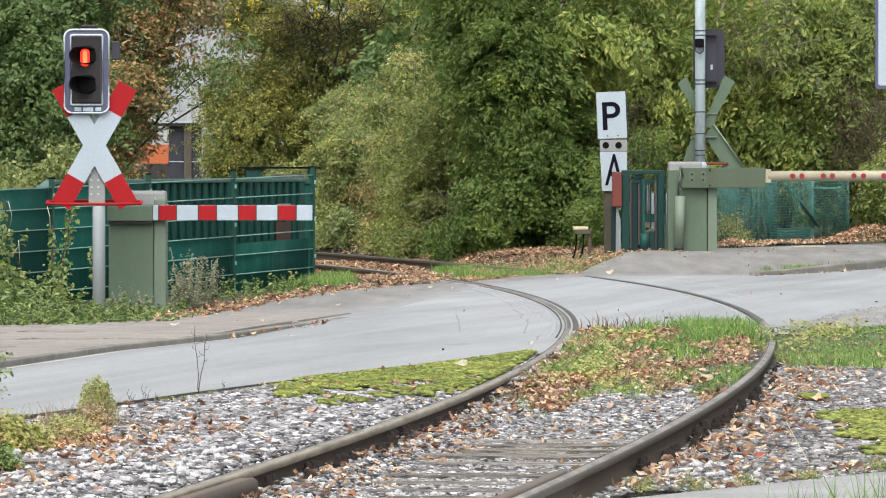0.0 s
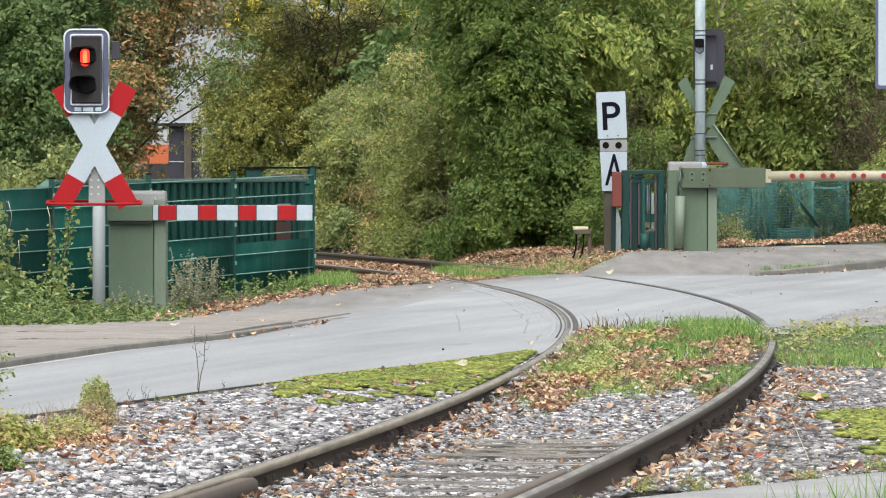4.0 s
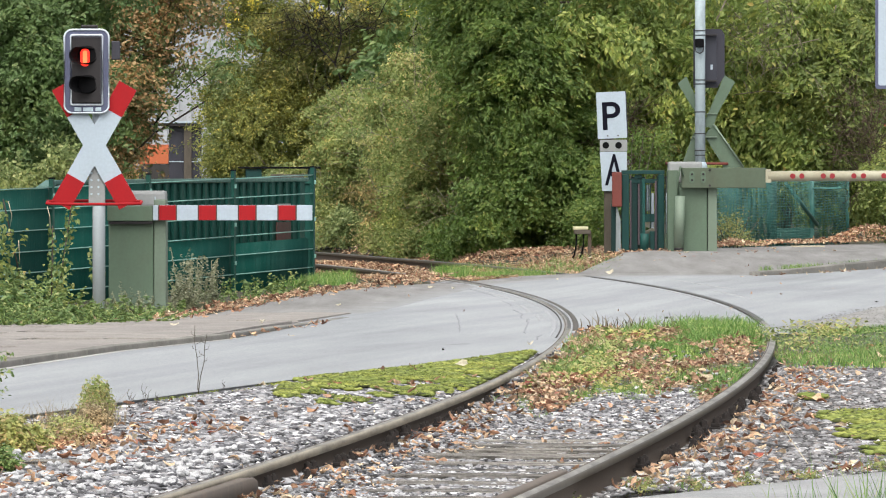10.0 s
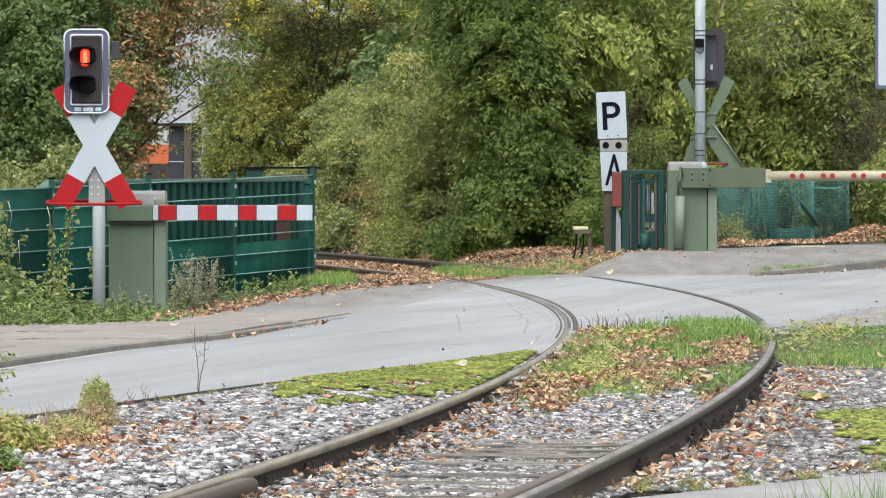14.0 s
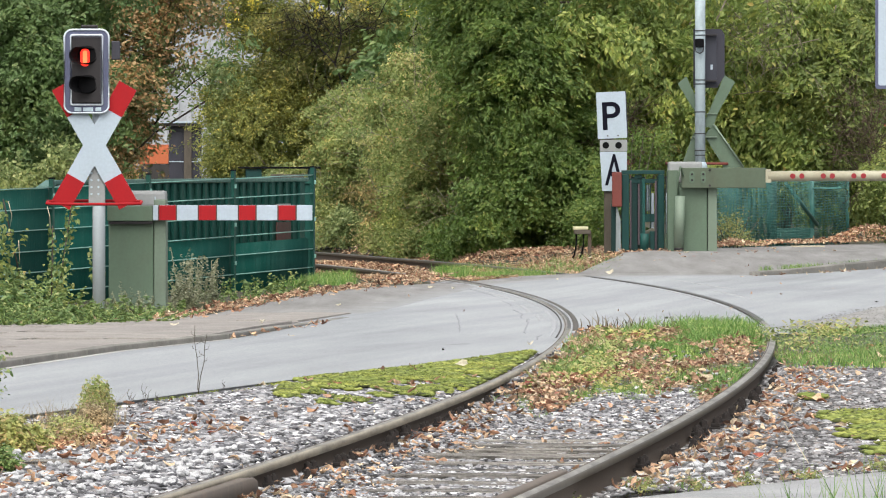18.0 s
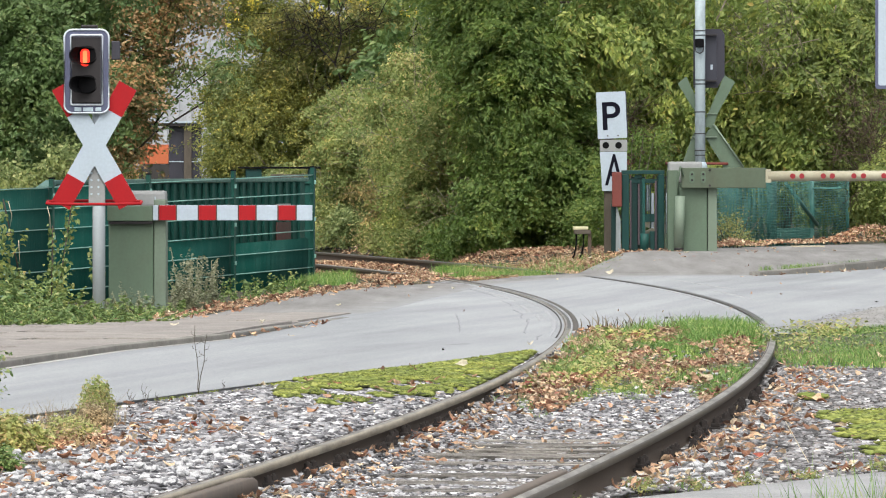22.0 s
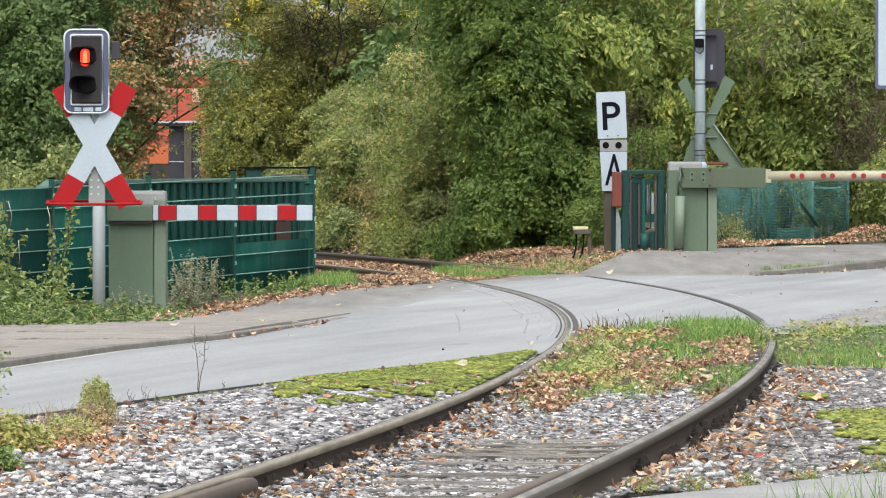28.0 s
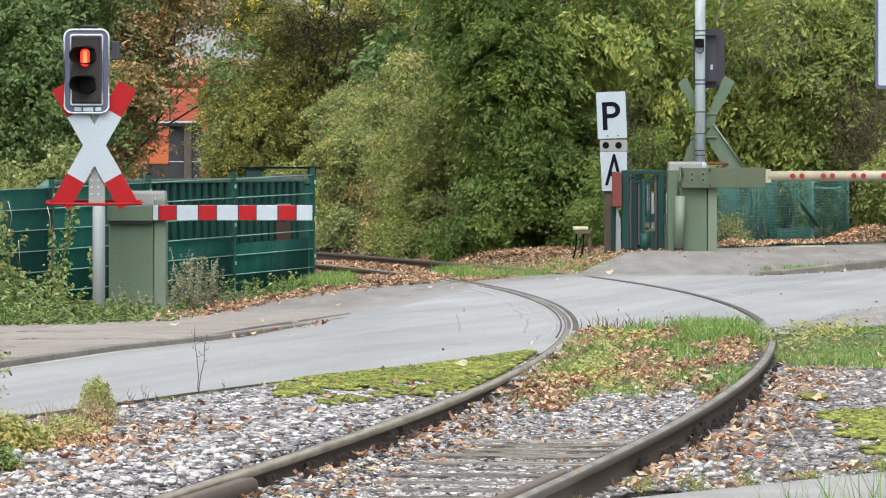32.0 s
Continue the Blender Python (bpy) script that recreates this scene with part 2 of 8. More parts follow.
    "leaf_pale": leafy("pale_shrub_leaf", [(0, (0.139, 0.189, 0.0532)), (0.45, (0.207, 0.256, 0.0814)), (0.8, (0.292, 0.322, 0.117)), (0.95, (0.401, 0.369, 0.153)), (1, (0.437, 0.299, 0.135))], 0.6, 0.4),
    "leaf_fine": leafy("fine_olive_leaf", [(0, (0.111, 0.123, 0.0274)), (0.5, (0.169, 0.19, 0.0412)), (0.85, (0.25, 0.257, 0.0637)), (1, (0.42, 0.36, 0.0886))], 0.55, 0.35),
    "leaf_bush": leafy("bush_leaf", [(0, (0.118, 0.163, 0.0425)), (0.5, (0.163, 0.21, 0.0555)), (0.88, (0.218, 0.257, 0.0732)), (1, (0.354, 0.354, 0.112))], 0.5, 0.42),
    "leaf_hazel": leafy("hazel_leaf", [(0, (0.138, 0.196, 0.0488)), (0.4, (0.201, 0.265, 0.0657)), (0.75, (0.276, 0.334, 0.0901)), (0.96, (0.392, 0.424, 0.133)), (1, (0.456, 0.366, 0.127))], 0.5, 0.42),
    "leaf_gold": leafy("golden_leaf", [(0.0, (0.36, 0.32, 0.05)), (0.6, (0.56, 0.46, 0.06)), (1.0, (0.68, 0.50, 0.08))], 0.55, 0.45),
    "fluff": leafy("fluffy_seed_head", [(0.0, (0.162, 0.18, 0.108)), (0.5, (0.275, 0.279, 0.198)), (1.0, (0.421, 0.414, 0.333))], 0.8, 0.35),
    "dark_twig": painted("dark_twig", (0.022, 0.019, 0.016), (0.05, 0.042, 0.034), 0.9, 0.5, 9, spec=0.1),
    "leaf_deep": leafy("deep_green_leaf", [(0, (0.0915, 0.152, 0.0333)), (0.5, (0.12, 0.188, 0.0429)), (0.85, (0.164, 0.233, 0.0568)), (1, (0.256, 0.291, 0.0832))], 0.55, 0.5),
    "pale_line": mottled("pale_gutter_edge", [(0.3, (0.42, 0.41, 0.395)), (0.7, (0.56, 0.55, 0.535))], 3, 40),
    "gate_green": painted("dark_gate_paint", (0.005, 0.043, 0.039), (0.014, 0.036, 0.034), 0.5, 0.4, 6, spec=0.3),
    # shaded and lit copies of the gate's paint: the light is in the colour
    "gate_dark": painted("shaded_gate_paint", (0.006, 0.030, 0.028), (0.018, 0.03, 0.028), 0.5, 0.5, 6, spec=0.25),
    "gate_lit": painted("lit_gate_paint", (0.012, 0.075, 0.066), (0.025, 0.06, 0.05), 0.5, 0.5, 6, spec=0.25),
    "mauve": painted("mauve_grey_tube", (0.085, 0.065, 0.075), (0.05, 0.04, 0.045), 0.5, 0.5, 6, spec=0.3),
    "back_door": painted("blue_black_enamel", (0.032, 0.034, 0.048), (0.06, 0.06, 0.07), 0.5, 0.4, 8),
    "galv_stained": painted("stained_galvanised_steel", (0.33, 0.40, 0.43), (0.17, 0.20, 0.21), 0.6, 0.75, 12, 0.1),
    "galv_pale": painted("pale_galvanised_steel", (0.60, 0.66, 0.70), (0.45, 0.50, 0.53), 0.55, 0.5, 9),
    "galv_dull": painted("dull_galvanised_steel", (0.24, 0.27, 0.28), (0.13, 0.14, 0.14), 0.6, 0.6, 7),
    "head_side": painted("brown_worn_rail_side", (0.104, 0.088, 0.066), (0.07, 0.054, 0.04), 0.5, 0.7, 6, 0.2),
    # worn beige steel, its colour raised for skylight on the sloped face
    "gauge_face": mottled("worn_sky_lit_gauge_face", [(0.35, (0.22, 0.19, 0.14)), (0.6, (0.42, 0.365, 0.275))], 14, 90, 0.5, stretch=(0.6, 0.15, 1), relief=0.3, dist=0.002),
    "in_road": painted("dark_rail_head", (0.075, 0.072, 0.066), (0.12, 0.115, 0.11), 0.45, 0.5, 6, 0.3),
    "crack": mottled("dark_crack_fill", [(0.35, (0.15, 0.155, 0.165)), (0.6, (0.27, 0.28, 0.295))], 9, 40),
    "bleached": mottled("bleached_asphalt", [(0.3, (0.32, 0.33, 0.345)), (0.7, (0.40, 0.41, 0.425))], 5, 40),
    "plate_green": painted("weathered_olive_paint", (0.085, 0.112, 0.075), (0.075, 0.075, 0.05), 0.55, 0.6, 3, spec=0.3),
    "bright_rim": painted("white_rim_tape", (0.62, 0.68, 0.74), (0.42, 0.46, 0.52), 0.4, 0.5, 14),
    "dull_red": painted("dull_reddish_plate", (0.085, 0.04, 0.035), (0.05, 0.035, 0.03), 0.7, 0.5, 5, spec=0.2),
    "leaf_weed": leafy("weed_leaf", [(0.0, (0.069, 0.125, 0.037)), (0.5, (0.129, 0.199, 0.063)), (0.85, (0.218, 0.282, 0.104)), (1.0, (0.357, 0.366, 0.167))], 0.5, 0.25),
    "leaf_yellow": leafy("yellowing_weed_leaf", [(0.0, (0.141, 0.171, 0.051)), (0.4, (0.298, 0.324, 0.111)), (0.75, (0.414, 0.405, 0.18)), (1.0, (0.381, 0.27, 0.145))], 0.55, 0.3),
    "litter": leafy("fallen_leaf", [(0, (0.124, 0.057, 0.0419)), (0.22, (0.29, 0.145, 0.1)), (0.45, (0.465, 0.276, 0.189)), (0.72, (0.631, 0.437, 0.314)), (0.96, (0.765, 0.608, 0.473)), (1, (0.31, 0.0666, 0.0517))], 0.8, 0.2, 0.35),
    "pale_litter": leafy("bleached_fallen_leaf", [(0.0, (0.40, 0.33, 0.25)), (0.5, (0.58, 0.51, 0.42)), (1.0, (0.72, 0.66, 0.58))], 0.8, 0.2, 0.35),
    "grass": leafy("grass_blade", [(0.0, (0.068, 0.144, 0.03)), (0.5, (0.145, 0.283, 0.06)), (0.8, (0.247, 0.377, 0.102)), (1.0, (0.449, 0.465, 0.227))], 0.5, 0.3),
    "dry": leafy("dry_stalk", [(0.0, (0.14, 0.10, 0.06)), (0.5, (0.26, 0.20, 0.12)), (1.0, (0.40, 0.33, 0.22))], 0.7, 0.15),
    "stalk": leafy("dark_dead_stalk", [(0.0, (0.05, 0.04, 0.03)), (0.6, (0.13, 0.10, 0.075)), (1.0, (0.28, 0.23, 0.16))], 0.8, 0.1),
    "mossy": leafy("bright_moss", [(0, (0.0589, 0.0686, 0.0294)), (0.2, (0.129, 0.157, 0.0372)), (0.6, (0.221, 0.263, 0.0586)), (1, (0.354, 0.381, 0.117))], 0.8, 0.2),
}

M["ink"].node_tree.nodes["Principled BSDF"].inputs["Specular IOR Level"].default_value = 0.05
for k, low, high in (("slab", 0.90, 1.08), ("kerb", 0.80, 1.15), ("sleeper", 0.72, 1.2)):
    vary(M[k], low, high)
worn_edge(M["path"], (0.285, 0.295, 0.302))
M["steel"].node_tree.nodes["Principled BSDF"].inputs["Metallic"].default_value = 0.4


# ---- building helpers ----
def part(name, data, material, parent=None, label=""):
    """Links a bmesh or mesh as one object, under a thing or a part when one is given."""
    if isinstance(data, bmesh.types.BMesh):
        me = bpy.data.meshes.new(name)
        data.to_mesh(me)
        data.free()
    else:
        me = data
    if material is not None and not me.materials:
        me.materials.append(material)
    ob = new(name, me)
    if parent is not None:
        ob.parent = parent
    if label:
        ob["label"] = label
    return ob


def thing(name, at, label, category, group="", turn=0.0):
    ob = new(name)
    ob.empty_display_size = 0.1
    ob.matrix_basis = pose(*at, 0, 0, turn)
    return tagged(ob, label, category, group)


def box(bm, x0, x1, y0, y1, z0, z1, bevel=0.0, m=None):
    r = bmesh.ops.create_cube(bm, size=1)
    vs = r["verts"]
    for v in vs:
        v.co = Vector((x0 + (v.co.x + 0.5) * (x1 - x0), y0 + (v.co.y + 0.5) * (y1 - y0), z0 + (v.co.z + 0.5) * (z1 - z0)))
    if bevel:
        es = list({e for v in vs for e in v.link_edges})
        vs = list({v for f in bmesh.ops.bevel(bm, geom=es, offset=bevel, segments=2, affect="EDGES", profile=0.6)["faces"] for v in f.verts} | {v for v in vs if v.is_valid})
    if m is not None:
        bmesh.ops.transform(bm, matrix=m, verts=vs)
    return vs


def boxed(x0, x1, y0, y1, z0, z1, bevel=0.006, m=None):
    bm = bmesh.new()
    box(bm, x0, x1, y0, y1, z0, z1, bevel, m)
    return bm


def tube(bm, a, b, r, r2=None, n=14):
    a, b = Vector(a), Vector(b)
    d = b - a
    m = Matrix.Translation((a + b) / 2) @ d.to_track_quat("Z", "Y").to_matrix().to_4x4()
    bmesh.ops.create_cone(bm, cap_ends=True, segments=n, radius1=r, radius2=r if r2 is None else r2, depth=d.length, matrix=m)
    return bm


def tubed(a, b, r, r2=None, n=14):
    bm = tube(bmesh.new(), a, b, r, r2, n)
    for f in bm.faces:
        f.smooth = len(f.verts) == 4
    return bm


def path_tube(pts, r, n=8, closed=False, taper=1.0):
    """A round bar along a line of points."""
    bm = bmesh.new()
    rings = []
    k = len(pts)
    for i, p in enumerate(pts):
        p = Vector(p)
        a = Vector(pts[i - 1]) if (i or closed) else p
        b = Vector(pts[(i + 1) % k]) if (i < k - 1 or closed) else p
        q = (b - a).to_track_quat("Z", "Y")
        rr = r * (1 - (1 - taper) * i / max(1, k - 1))
        rings.append([bm.verts.new(p + q @ Vector((rr * math.cos(2 * math.pi * j / n), rr * math.sin(2 * math.pi * j / n), 0))) for j in range(n)])
    for i in range(k if closed else k - 1):
        a, b = rings[i], rings[(i + 1) % k]
        # match the seam of a closed ring
        for j in range(n):
            f = bm.faces.new((a[j], a[(j + 1) % n], b[(j + 1) % n], b[j]))
            f.smooth = True
    if not closed:
        bm.faces.new(rings[0][::-1])
        bm.faces.new(rings[-1])
    return bm


def outline_plate(pts, y0, y1):
    """A plate cut to an outline in x and z, from y0 to y1."""
    bm = bmesh.new()
    vs = [bm.verts.new((x, y0, z)) for x, z in pts]
    f = bm.faces.new(vs)
    r = bmesh.ops.extrude_face_region(bm, geom=[f])
    for v in r["geom"]:
        if isinstance(v, bmesh.types.BMVert):
            v.co.y = y1
    bmesh.ops.recalc_face_normals(bm, faces=bm.faces)
    return bm


def rounded(cx, cz, w, h, r, n=5):
    pts = []
    for sx, sz, a0 in ((1, 1, 0), (-1, 1, 90), (-1, -1, 180), (1, -1, 270)):
        for i in range(n + 1):
            a = radians(a0 + 90 * i / n)
            pts.append((cx + sx * (w / 2 - r) + r * math.cos(a), cz + sz * (h / 2 - r) + r * math.sin(a)))
    return pts


def mesh_arrays(name, verts, quads=None, tris=None, smooth=False):
    me = bpy.data.meshes.new(name)
    q = np.zeros((0, 4), np.int64) if quads is None else np.asarray(quads)
    t = np.zeros((0, 3), np.int64) if tris is None else np.asarray(tris)
    me.vertices.add(len(verts))
    me.vertices.foreach_set("co", np.asarray(verts, np.float32).ravel())
    me.loops.add(q.size + t.size)
    me.loops.foreach_set("vertex_index", np.concatenate([q.ravel(), t.ravel()]).astype(np.int32))
    me.polygons.add(len(q) + len(t))
    me.polygons.foreach_set("loop_start", np.concatenate([np.arange(len(q)) * 4, q.size + np.arange(len(t)) * 3]).astype(np.int32))
    if smooth:
        me.polygons.foreach_set("use_smooth", np.ones(len(q) + len(t), bool))
    me.update(calc_edges=True)
    me.validate()
    return me


def bars(name, segs, r):
    """Many thin square bars in one mesh: pairs of end points."""
    a, b = np.asarray([s[0] for s in segs], float), np.asarray([s[1] for s in segs], float)
    d = b - a
    d /= np.linalg.norm(d, axis=1, keepdims=True)
    ref = np.where(np.abs(d[:, 2:3]) > 0.9, [[1.0, 0, 0]], [[0, 0, 1.0]])
    u = np.cross(d, ref)
    u /= np.linalg.norm(u, axis=1, keepdims=True)
    w = np.cross(d, u)
    vs = np.stack([p + r * (su * u + sw * w) for p in (a, b) for su, sw in ((1, 1), (-1, 1), (-1, -1), (1, -1))], 1)
    q = np.array([[0, 1, 5, 4], [1, 2, 6, 5], [2, 3, 7, 6], [3, 0, 4, 7], [3, 2, 1, 0], [4, 5, 6, 7]])
    return mesh_arrays(name, vs.reshape(-1, 3), (q[None] + 8 * np.arange(len(a))[:, None, None]).reshape(-1, 4))


def unit(v):
    return v / np.maximum(np.linalg.norm(v, axis=1, keepdims=True), 1e-9)


LEAF = np.array([[0, 0, 0], [-0.28, 0.30, 0.10], [-0.20, 0.68, 0.05], [0.02, 1, -0.10], [0.22, 0.64, 0.08], [0.27, 0.26, 0.06]])
LEAF_Q = np.array([[0, 3, 2, 1], [0, 5, 4, 3]])


def leaves_mesh(name, pos, along, normal, size, width=1.0, form=LEAF):
    """Folded leaves: base, direction of the midrib, face normal and length of each."""
    y = unit(along)
    x = unit(np.cross(y, normal))
    z = np.cross(x, y)
    L = form[None] * size[:, None, None]
    v = pos[:, None] + L[..., 0:1] * x[:, None] * width + L[..., 1:2] * y[:, None] + L[..., 2:3] * z[:, None]
    q = (LEAF_Q[None] + 6 * np.arange(len(pos))[:, None, None]).reshape(-1, 4)
    return mesh_arrays(name, v.reshape(-1, 3), q)


def blades_mesh(name, pos, height, lean, width=0.004):
    """Grass: bent, tapering blades."""
    n = len(pos)
    a = RNG.uniform(0, 2 * np.pi, n)
    side = np.stack([np.cos(a), np.sin(a), np.zeros(n)], 1) * width
    b = RNG.uniform(0, 2 * np.pi, n)
    ln = np.stack([np.cos(b), np.sin(b), np.zeros(n)], 1) * (height * lean * RNG.uniform(0.2, 1.2, n))[:, None]
    up = np.zeros((n, 3))
    up[:, 2] = height
    mid = pos + up * 0.55 + ln * 0.3
    tip = pos + up * RNG.uniform(0.8, 1.0, (n, 1)) + ln
    v = np.stack([pos - side, pos + side, mid + side * 0.7, mid - side * 0.7, tip], 1).reshape(-1, 3)
    k = 5 * np.arange(n)[:, None]
    return mesh_arrays(name, v, np.array([[0, 1, 2, 3]]) + k, np.array([[3, 2, 4]]) + k)


def crown_points(blobs, twig=10, spread=0.16, droop=0.5, lump=0.25, inner=0.6):
    """Leaf bases and midrib directions on sprays through lumpy ellipsoids (x, y, z, rx, ry, rz, sprays)."""
    P, A, N = [], [], []
    for cx, cy, cz, rx, ry, rz, n in blobs:
        n = int(1.15 * n)
        # sprays hang in layered boughs, with gaps between them
        m = max(4, n // 20)
        d = unit(RNG.normal(size=(m, 3)))
        rad = inner + (1.0 - inner) * RNG.uniform(0, 1, m) ** 0.6
        w = np.sin(d[:, 0] * 5 + cx * 3) * np.sin(d[:, 2] * 6 + cz * 2) * np.sin(d[:, 1] * 4 + cy)
        rad = rad * (1 + lump * w + RNG.normal(0, 0.06, m))
        c = np.array([cx, cy, cz]) + d * rad[:, None] * np.array([rx, ry, rz])
        pick = RNG.integers(0, m, n)
        d = d[pick]
        off = RNG.normal(0, 1, (n, 3)) * np.array([0.19, 0.22, 0.085]) * min(1.3, 0.5 + 0.6 * rx)
        off[:, 2] -= 0.35 * (off[:, 0] ** 2 + off[:, 1] ** 2) / 0.2 * droop
        c = c[pick] + off
        t = unit(d * [1, 1, 0.4] + RNG.normal(0, 0.5, (n, 3)) + [0, 0, -droop])
        k = RNG.uniform(-0.5, 0.5, (n, twig, 1)) * spread * 2
        p = c[:, None] + t[:, None] * k + RNG.normal(0, spread * 0.22, (n, twig, 3))
        lean = RNG.normal(0, 0.75, (m, 3))[pick][:, None] * [1, 0.5, 0.45]
        a = t[:, None] * 0.6 + lean + RNG.normal(0, 0.62, (n, twig, 3)) + np.array([0, -0.1, -0.55 * droop])
        nn = d[:, None] * 0.55 + RNG.normal(0, 0.5, (n, twig, 3)) + np.array([0, -0.5, 0.5])
        P.append(p.reshape(-1, 3)), A.append(a.reshape(-1, 3)), N.append(nn.reshape(-1, 3))
    return np.concatenate(P), np.concatenate(A), np.concatenate(N)


def crown_part(tree, blobs, material, size, wide=1.0, **kw):
    p, a, n = crown_points(blobs, **kw)
    keep = p[:, 2] > land(p[:, 0], p[:, 1]) + 0.04
    p, a, n = p[keep], a[keep], n[keep]
    s = size * RNG.uniform(0.65, 1.25, len(p))
    o = part("crown", leaves_mesh("crown", p - np.array(tree.location), a, n, s, wide * RNG.uniform(0.75, 1.35, (len(p), 1, 1))), material, tree)
    return o


def twig_mass(tree, x, y, z, rx, ry, rz, n, mat="brown_twig", r=0.004, up=0.5):
    """A tangle of thin bent twigs through an ellipsoid."""
    c = np.array([x, y, z]) + RNG.normal(0, 0.45, (n, 3)) * [rx, ry, rz] - np.array(tree.location)
    d = unit(RNG.normal(0, 1, (n, 3)) * [1, 0.5, 0.8] + [0, 0, up]) * RNG.uniform(0.12, 0.42, (n, 1)) * min(1.0, 0.5 + rx)
    segs = []
    for p, q in zip(c, d):
        k = p + q + RNG.normal(0, 0.06, 3)
        e = k + q * 0.8 + RNG.normal(0, 0.10, 3)
        segs += [(p, k), (k, e), (k, k + q * 0.5 + RNG.normal(0, 0.16, 3))]
    o = part("undergrowth", bars("undergrowth", segs, r), M[mat], tree, "tangle of thin bare twigs")
    o["kind"] = "stuff"
    return o


def limb(tree, name, pts, r, taper=0.4, mat="bark", n=7):
    off = Vector(tree.location)
    return part(name, path_tube([Vector(p) - off for p in pts], r, n, taper=taper), M[mat], tree)


# ---- the lie of the land and the line of the track ----
def smooth(a, b, v):
    t = np.clip((v - a) / (b - a), 0, 1)
    return t * t * (3 - 2 * t)


def level(y):
    """The rail level, which falls a little towards both ends."""
    t = (np.clip(y, 18, 112) - 60) / 100
    return -0.127 * t - 0.616 * t * t


def land(x, y):
    """The ground's surface: rail level, higher beyond the road on the far side of the crossing."""
    return level(y) + 0.19 * smooth(73.5, 84, y) * smooth(0.6, 2.6, x) - 0.045 * smooth(49, 56, y) * (1 - smooth(-2.4, -1.0, x)) + 0.13 * smooth(86, 91, y) * smooth(0.95, 2.0, to_track(x, y)[1]) * (1 - smooth(0.6, 2.6, x)) - 0.10 * smooth(77.5, 81, y - 8 * smooth(0, 0.7, to_track(x, y)[1])) * (1 - smooth(1.0, 1.7, np.abs(to_track(x, y)[1])))


STEP = 0.25
TS = np.arange(-8, 130, STEP)
tt = np.clip(TS, 0, 72) / 100
curve = np.where((TS >= 0) & (TS < 72), (0.2011 + 2.0334 * tt - 2.273 * tt ** 2 - 2.2261 * tt ** 3) / 100, 0.0015)
TH = -0.1277 + np.cumsum(curve) * STEP
TH -= TH[32] + 0.1277
TX, TY = np.cumsum(-np.sin(TH)) * STEP, np.cumsum(np.cos(TH)) * STEP
TX += -0.4223 - TX[32]
TY += 26.0 - TY[32]


def along(s, off=0.0, dz=0.0):
    """A point of the track at s metres, off metres to the right of its middle, and the heading there."""
    x, y, h = np.interp(s, TS, TX), np.interp(s, TS, TY), np.interp(s, TS, TH)
    px, py = x + np.cos(h) * off, y + np.sin(h) * off
    cant = 0.021 * np.clip(off / 0.75, -1, 1)
    return np.array([px, py, level(py) + cant + dz]), h


def to_track(x, y):
    """The distance along and to the right of the track's middle."""
    s = np.interp(y, TY, TS)
    return s, (x - np.interp(s, TS, TX)) / np.cos(np.interp(s, TS, TH))


def bed_height(x, y):
    s, d = to_track(x, y)
    dip = np.where(d < 0, 0.62 * smooth(-0.95, -0.7, d) + 0.5 * smooth(-0.66, -0.4, d), 1.12 - 0.5 * smooth(0.4, 0.66, d) - 0.3 * smooth(1.3, 2.6, d))
    edge = x - near_edge(y)
    return level(y) + 0.014 * np.exp(-((edge - 0.1) / 0.3) ** 2) * (d < -0.9) * (1 - smooth(39, 42, y)) + 0.038 * np.exp(-((d - 1.0) / 0.16) ** 2) * (1 - smooth(34, 40, y)) - 0.035 * (1 - 0.9 * smooth(43, 47, y)) - 0.135 * dip * (1 - 0.8 * smooth(34, 43, y) - 0.2 * smooth(43, 47, y))


def near_edge(y):
    """The road's near edge, left of the track."""
    return np.interp(y, [30, 33.2, 36.8, 39.9, 43.6, 45.4], [-3.4, -2.17, -1.39, -0.69, 0.24, 0.72])


def path_edge(y):
    """The near path's far edge: ballast lies left of it."""
    return np.interp(y, [19.5, 23.3, 27.8, 28.9, 30.1, 34.6], [-4.3, -2, 0.74, 1.33, 1.97, 4.5])


def under_road(x, y):
    """How far the ballast bed dips to pass below the road."""
    s, d = to_track(x, y)
    left = smooth(44.5, 46, y) * smooth(0.62, 0.72, -d)
    right = smooth(0.6, 1.1, y - np.interp(x, [2.3, 2.42, 2.8, 3.4, 4.6], [48.0, 48.3, 49.4, 51, 54])) * smooth(0.7, 0.8, d)
    return 0.12 * np.maximum(left, right) + 0.1 * smooth(50, 51, y)


def sheet(name, xs, ys, height, material, kind="structure", label="", category=""):
    X, Y = np.meshgrid(xs, ys)
    v = np.stack([X, Y, height(X, Y)], -1).reshape(-1, 3)
    i = np.arange(len(ys) - 1)[:, None] * len(xs) + np.arange(len(xs) - 1)
    q = np.stack([i, i + 1, i + len(xs) + 1, i + len(xs)], -1).reshape(-1, 4)
    return tagged(part(name, mesh_arrays(name, v, q, smooth=True), material), label, category, kind=kind)


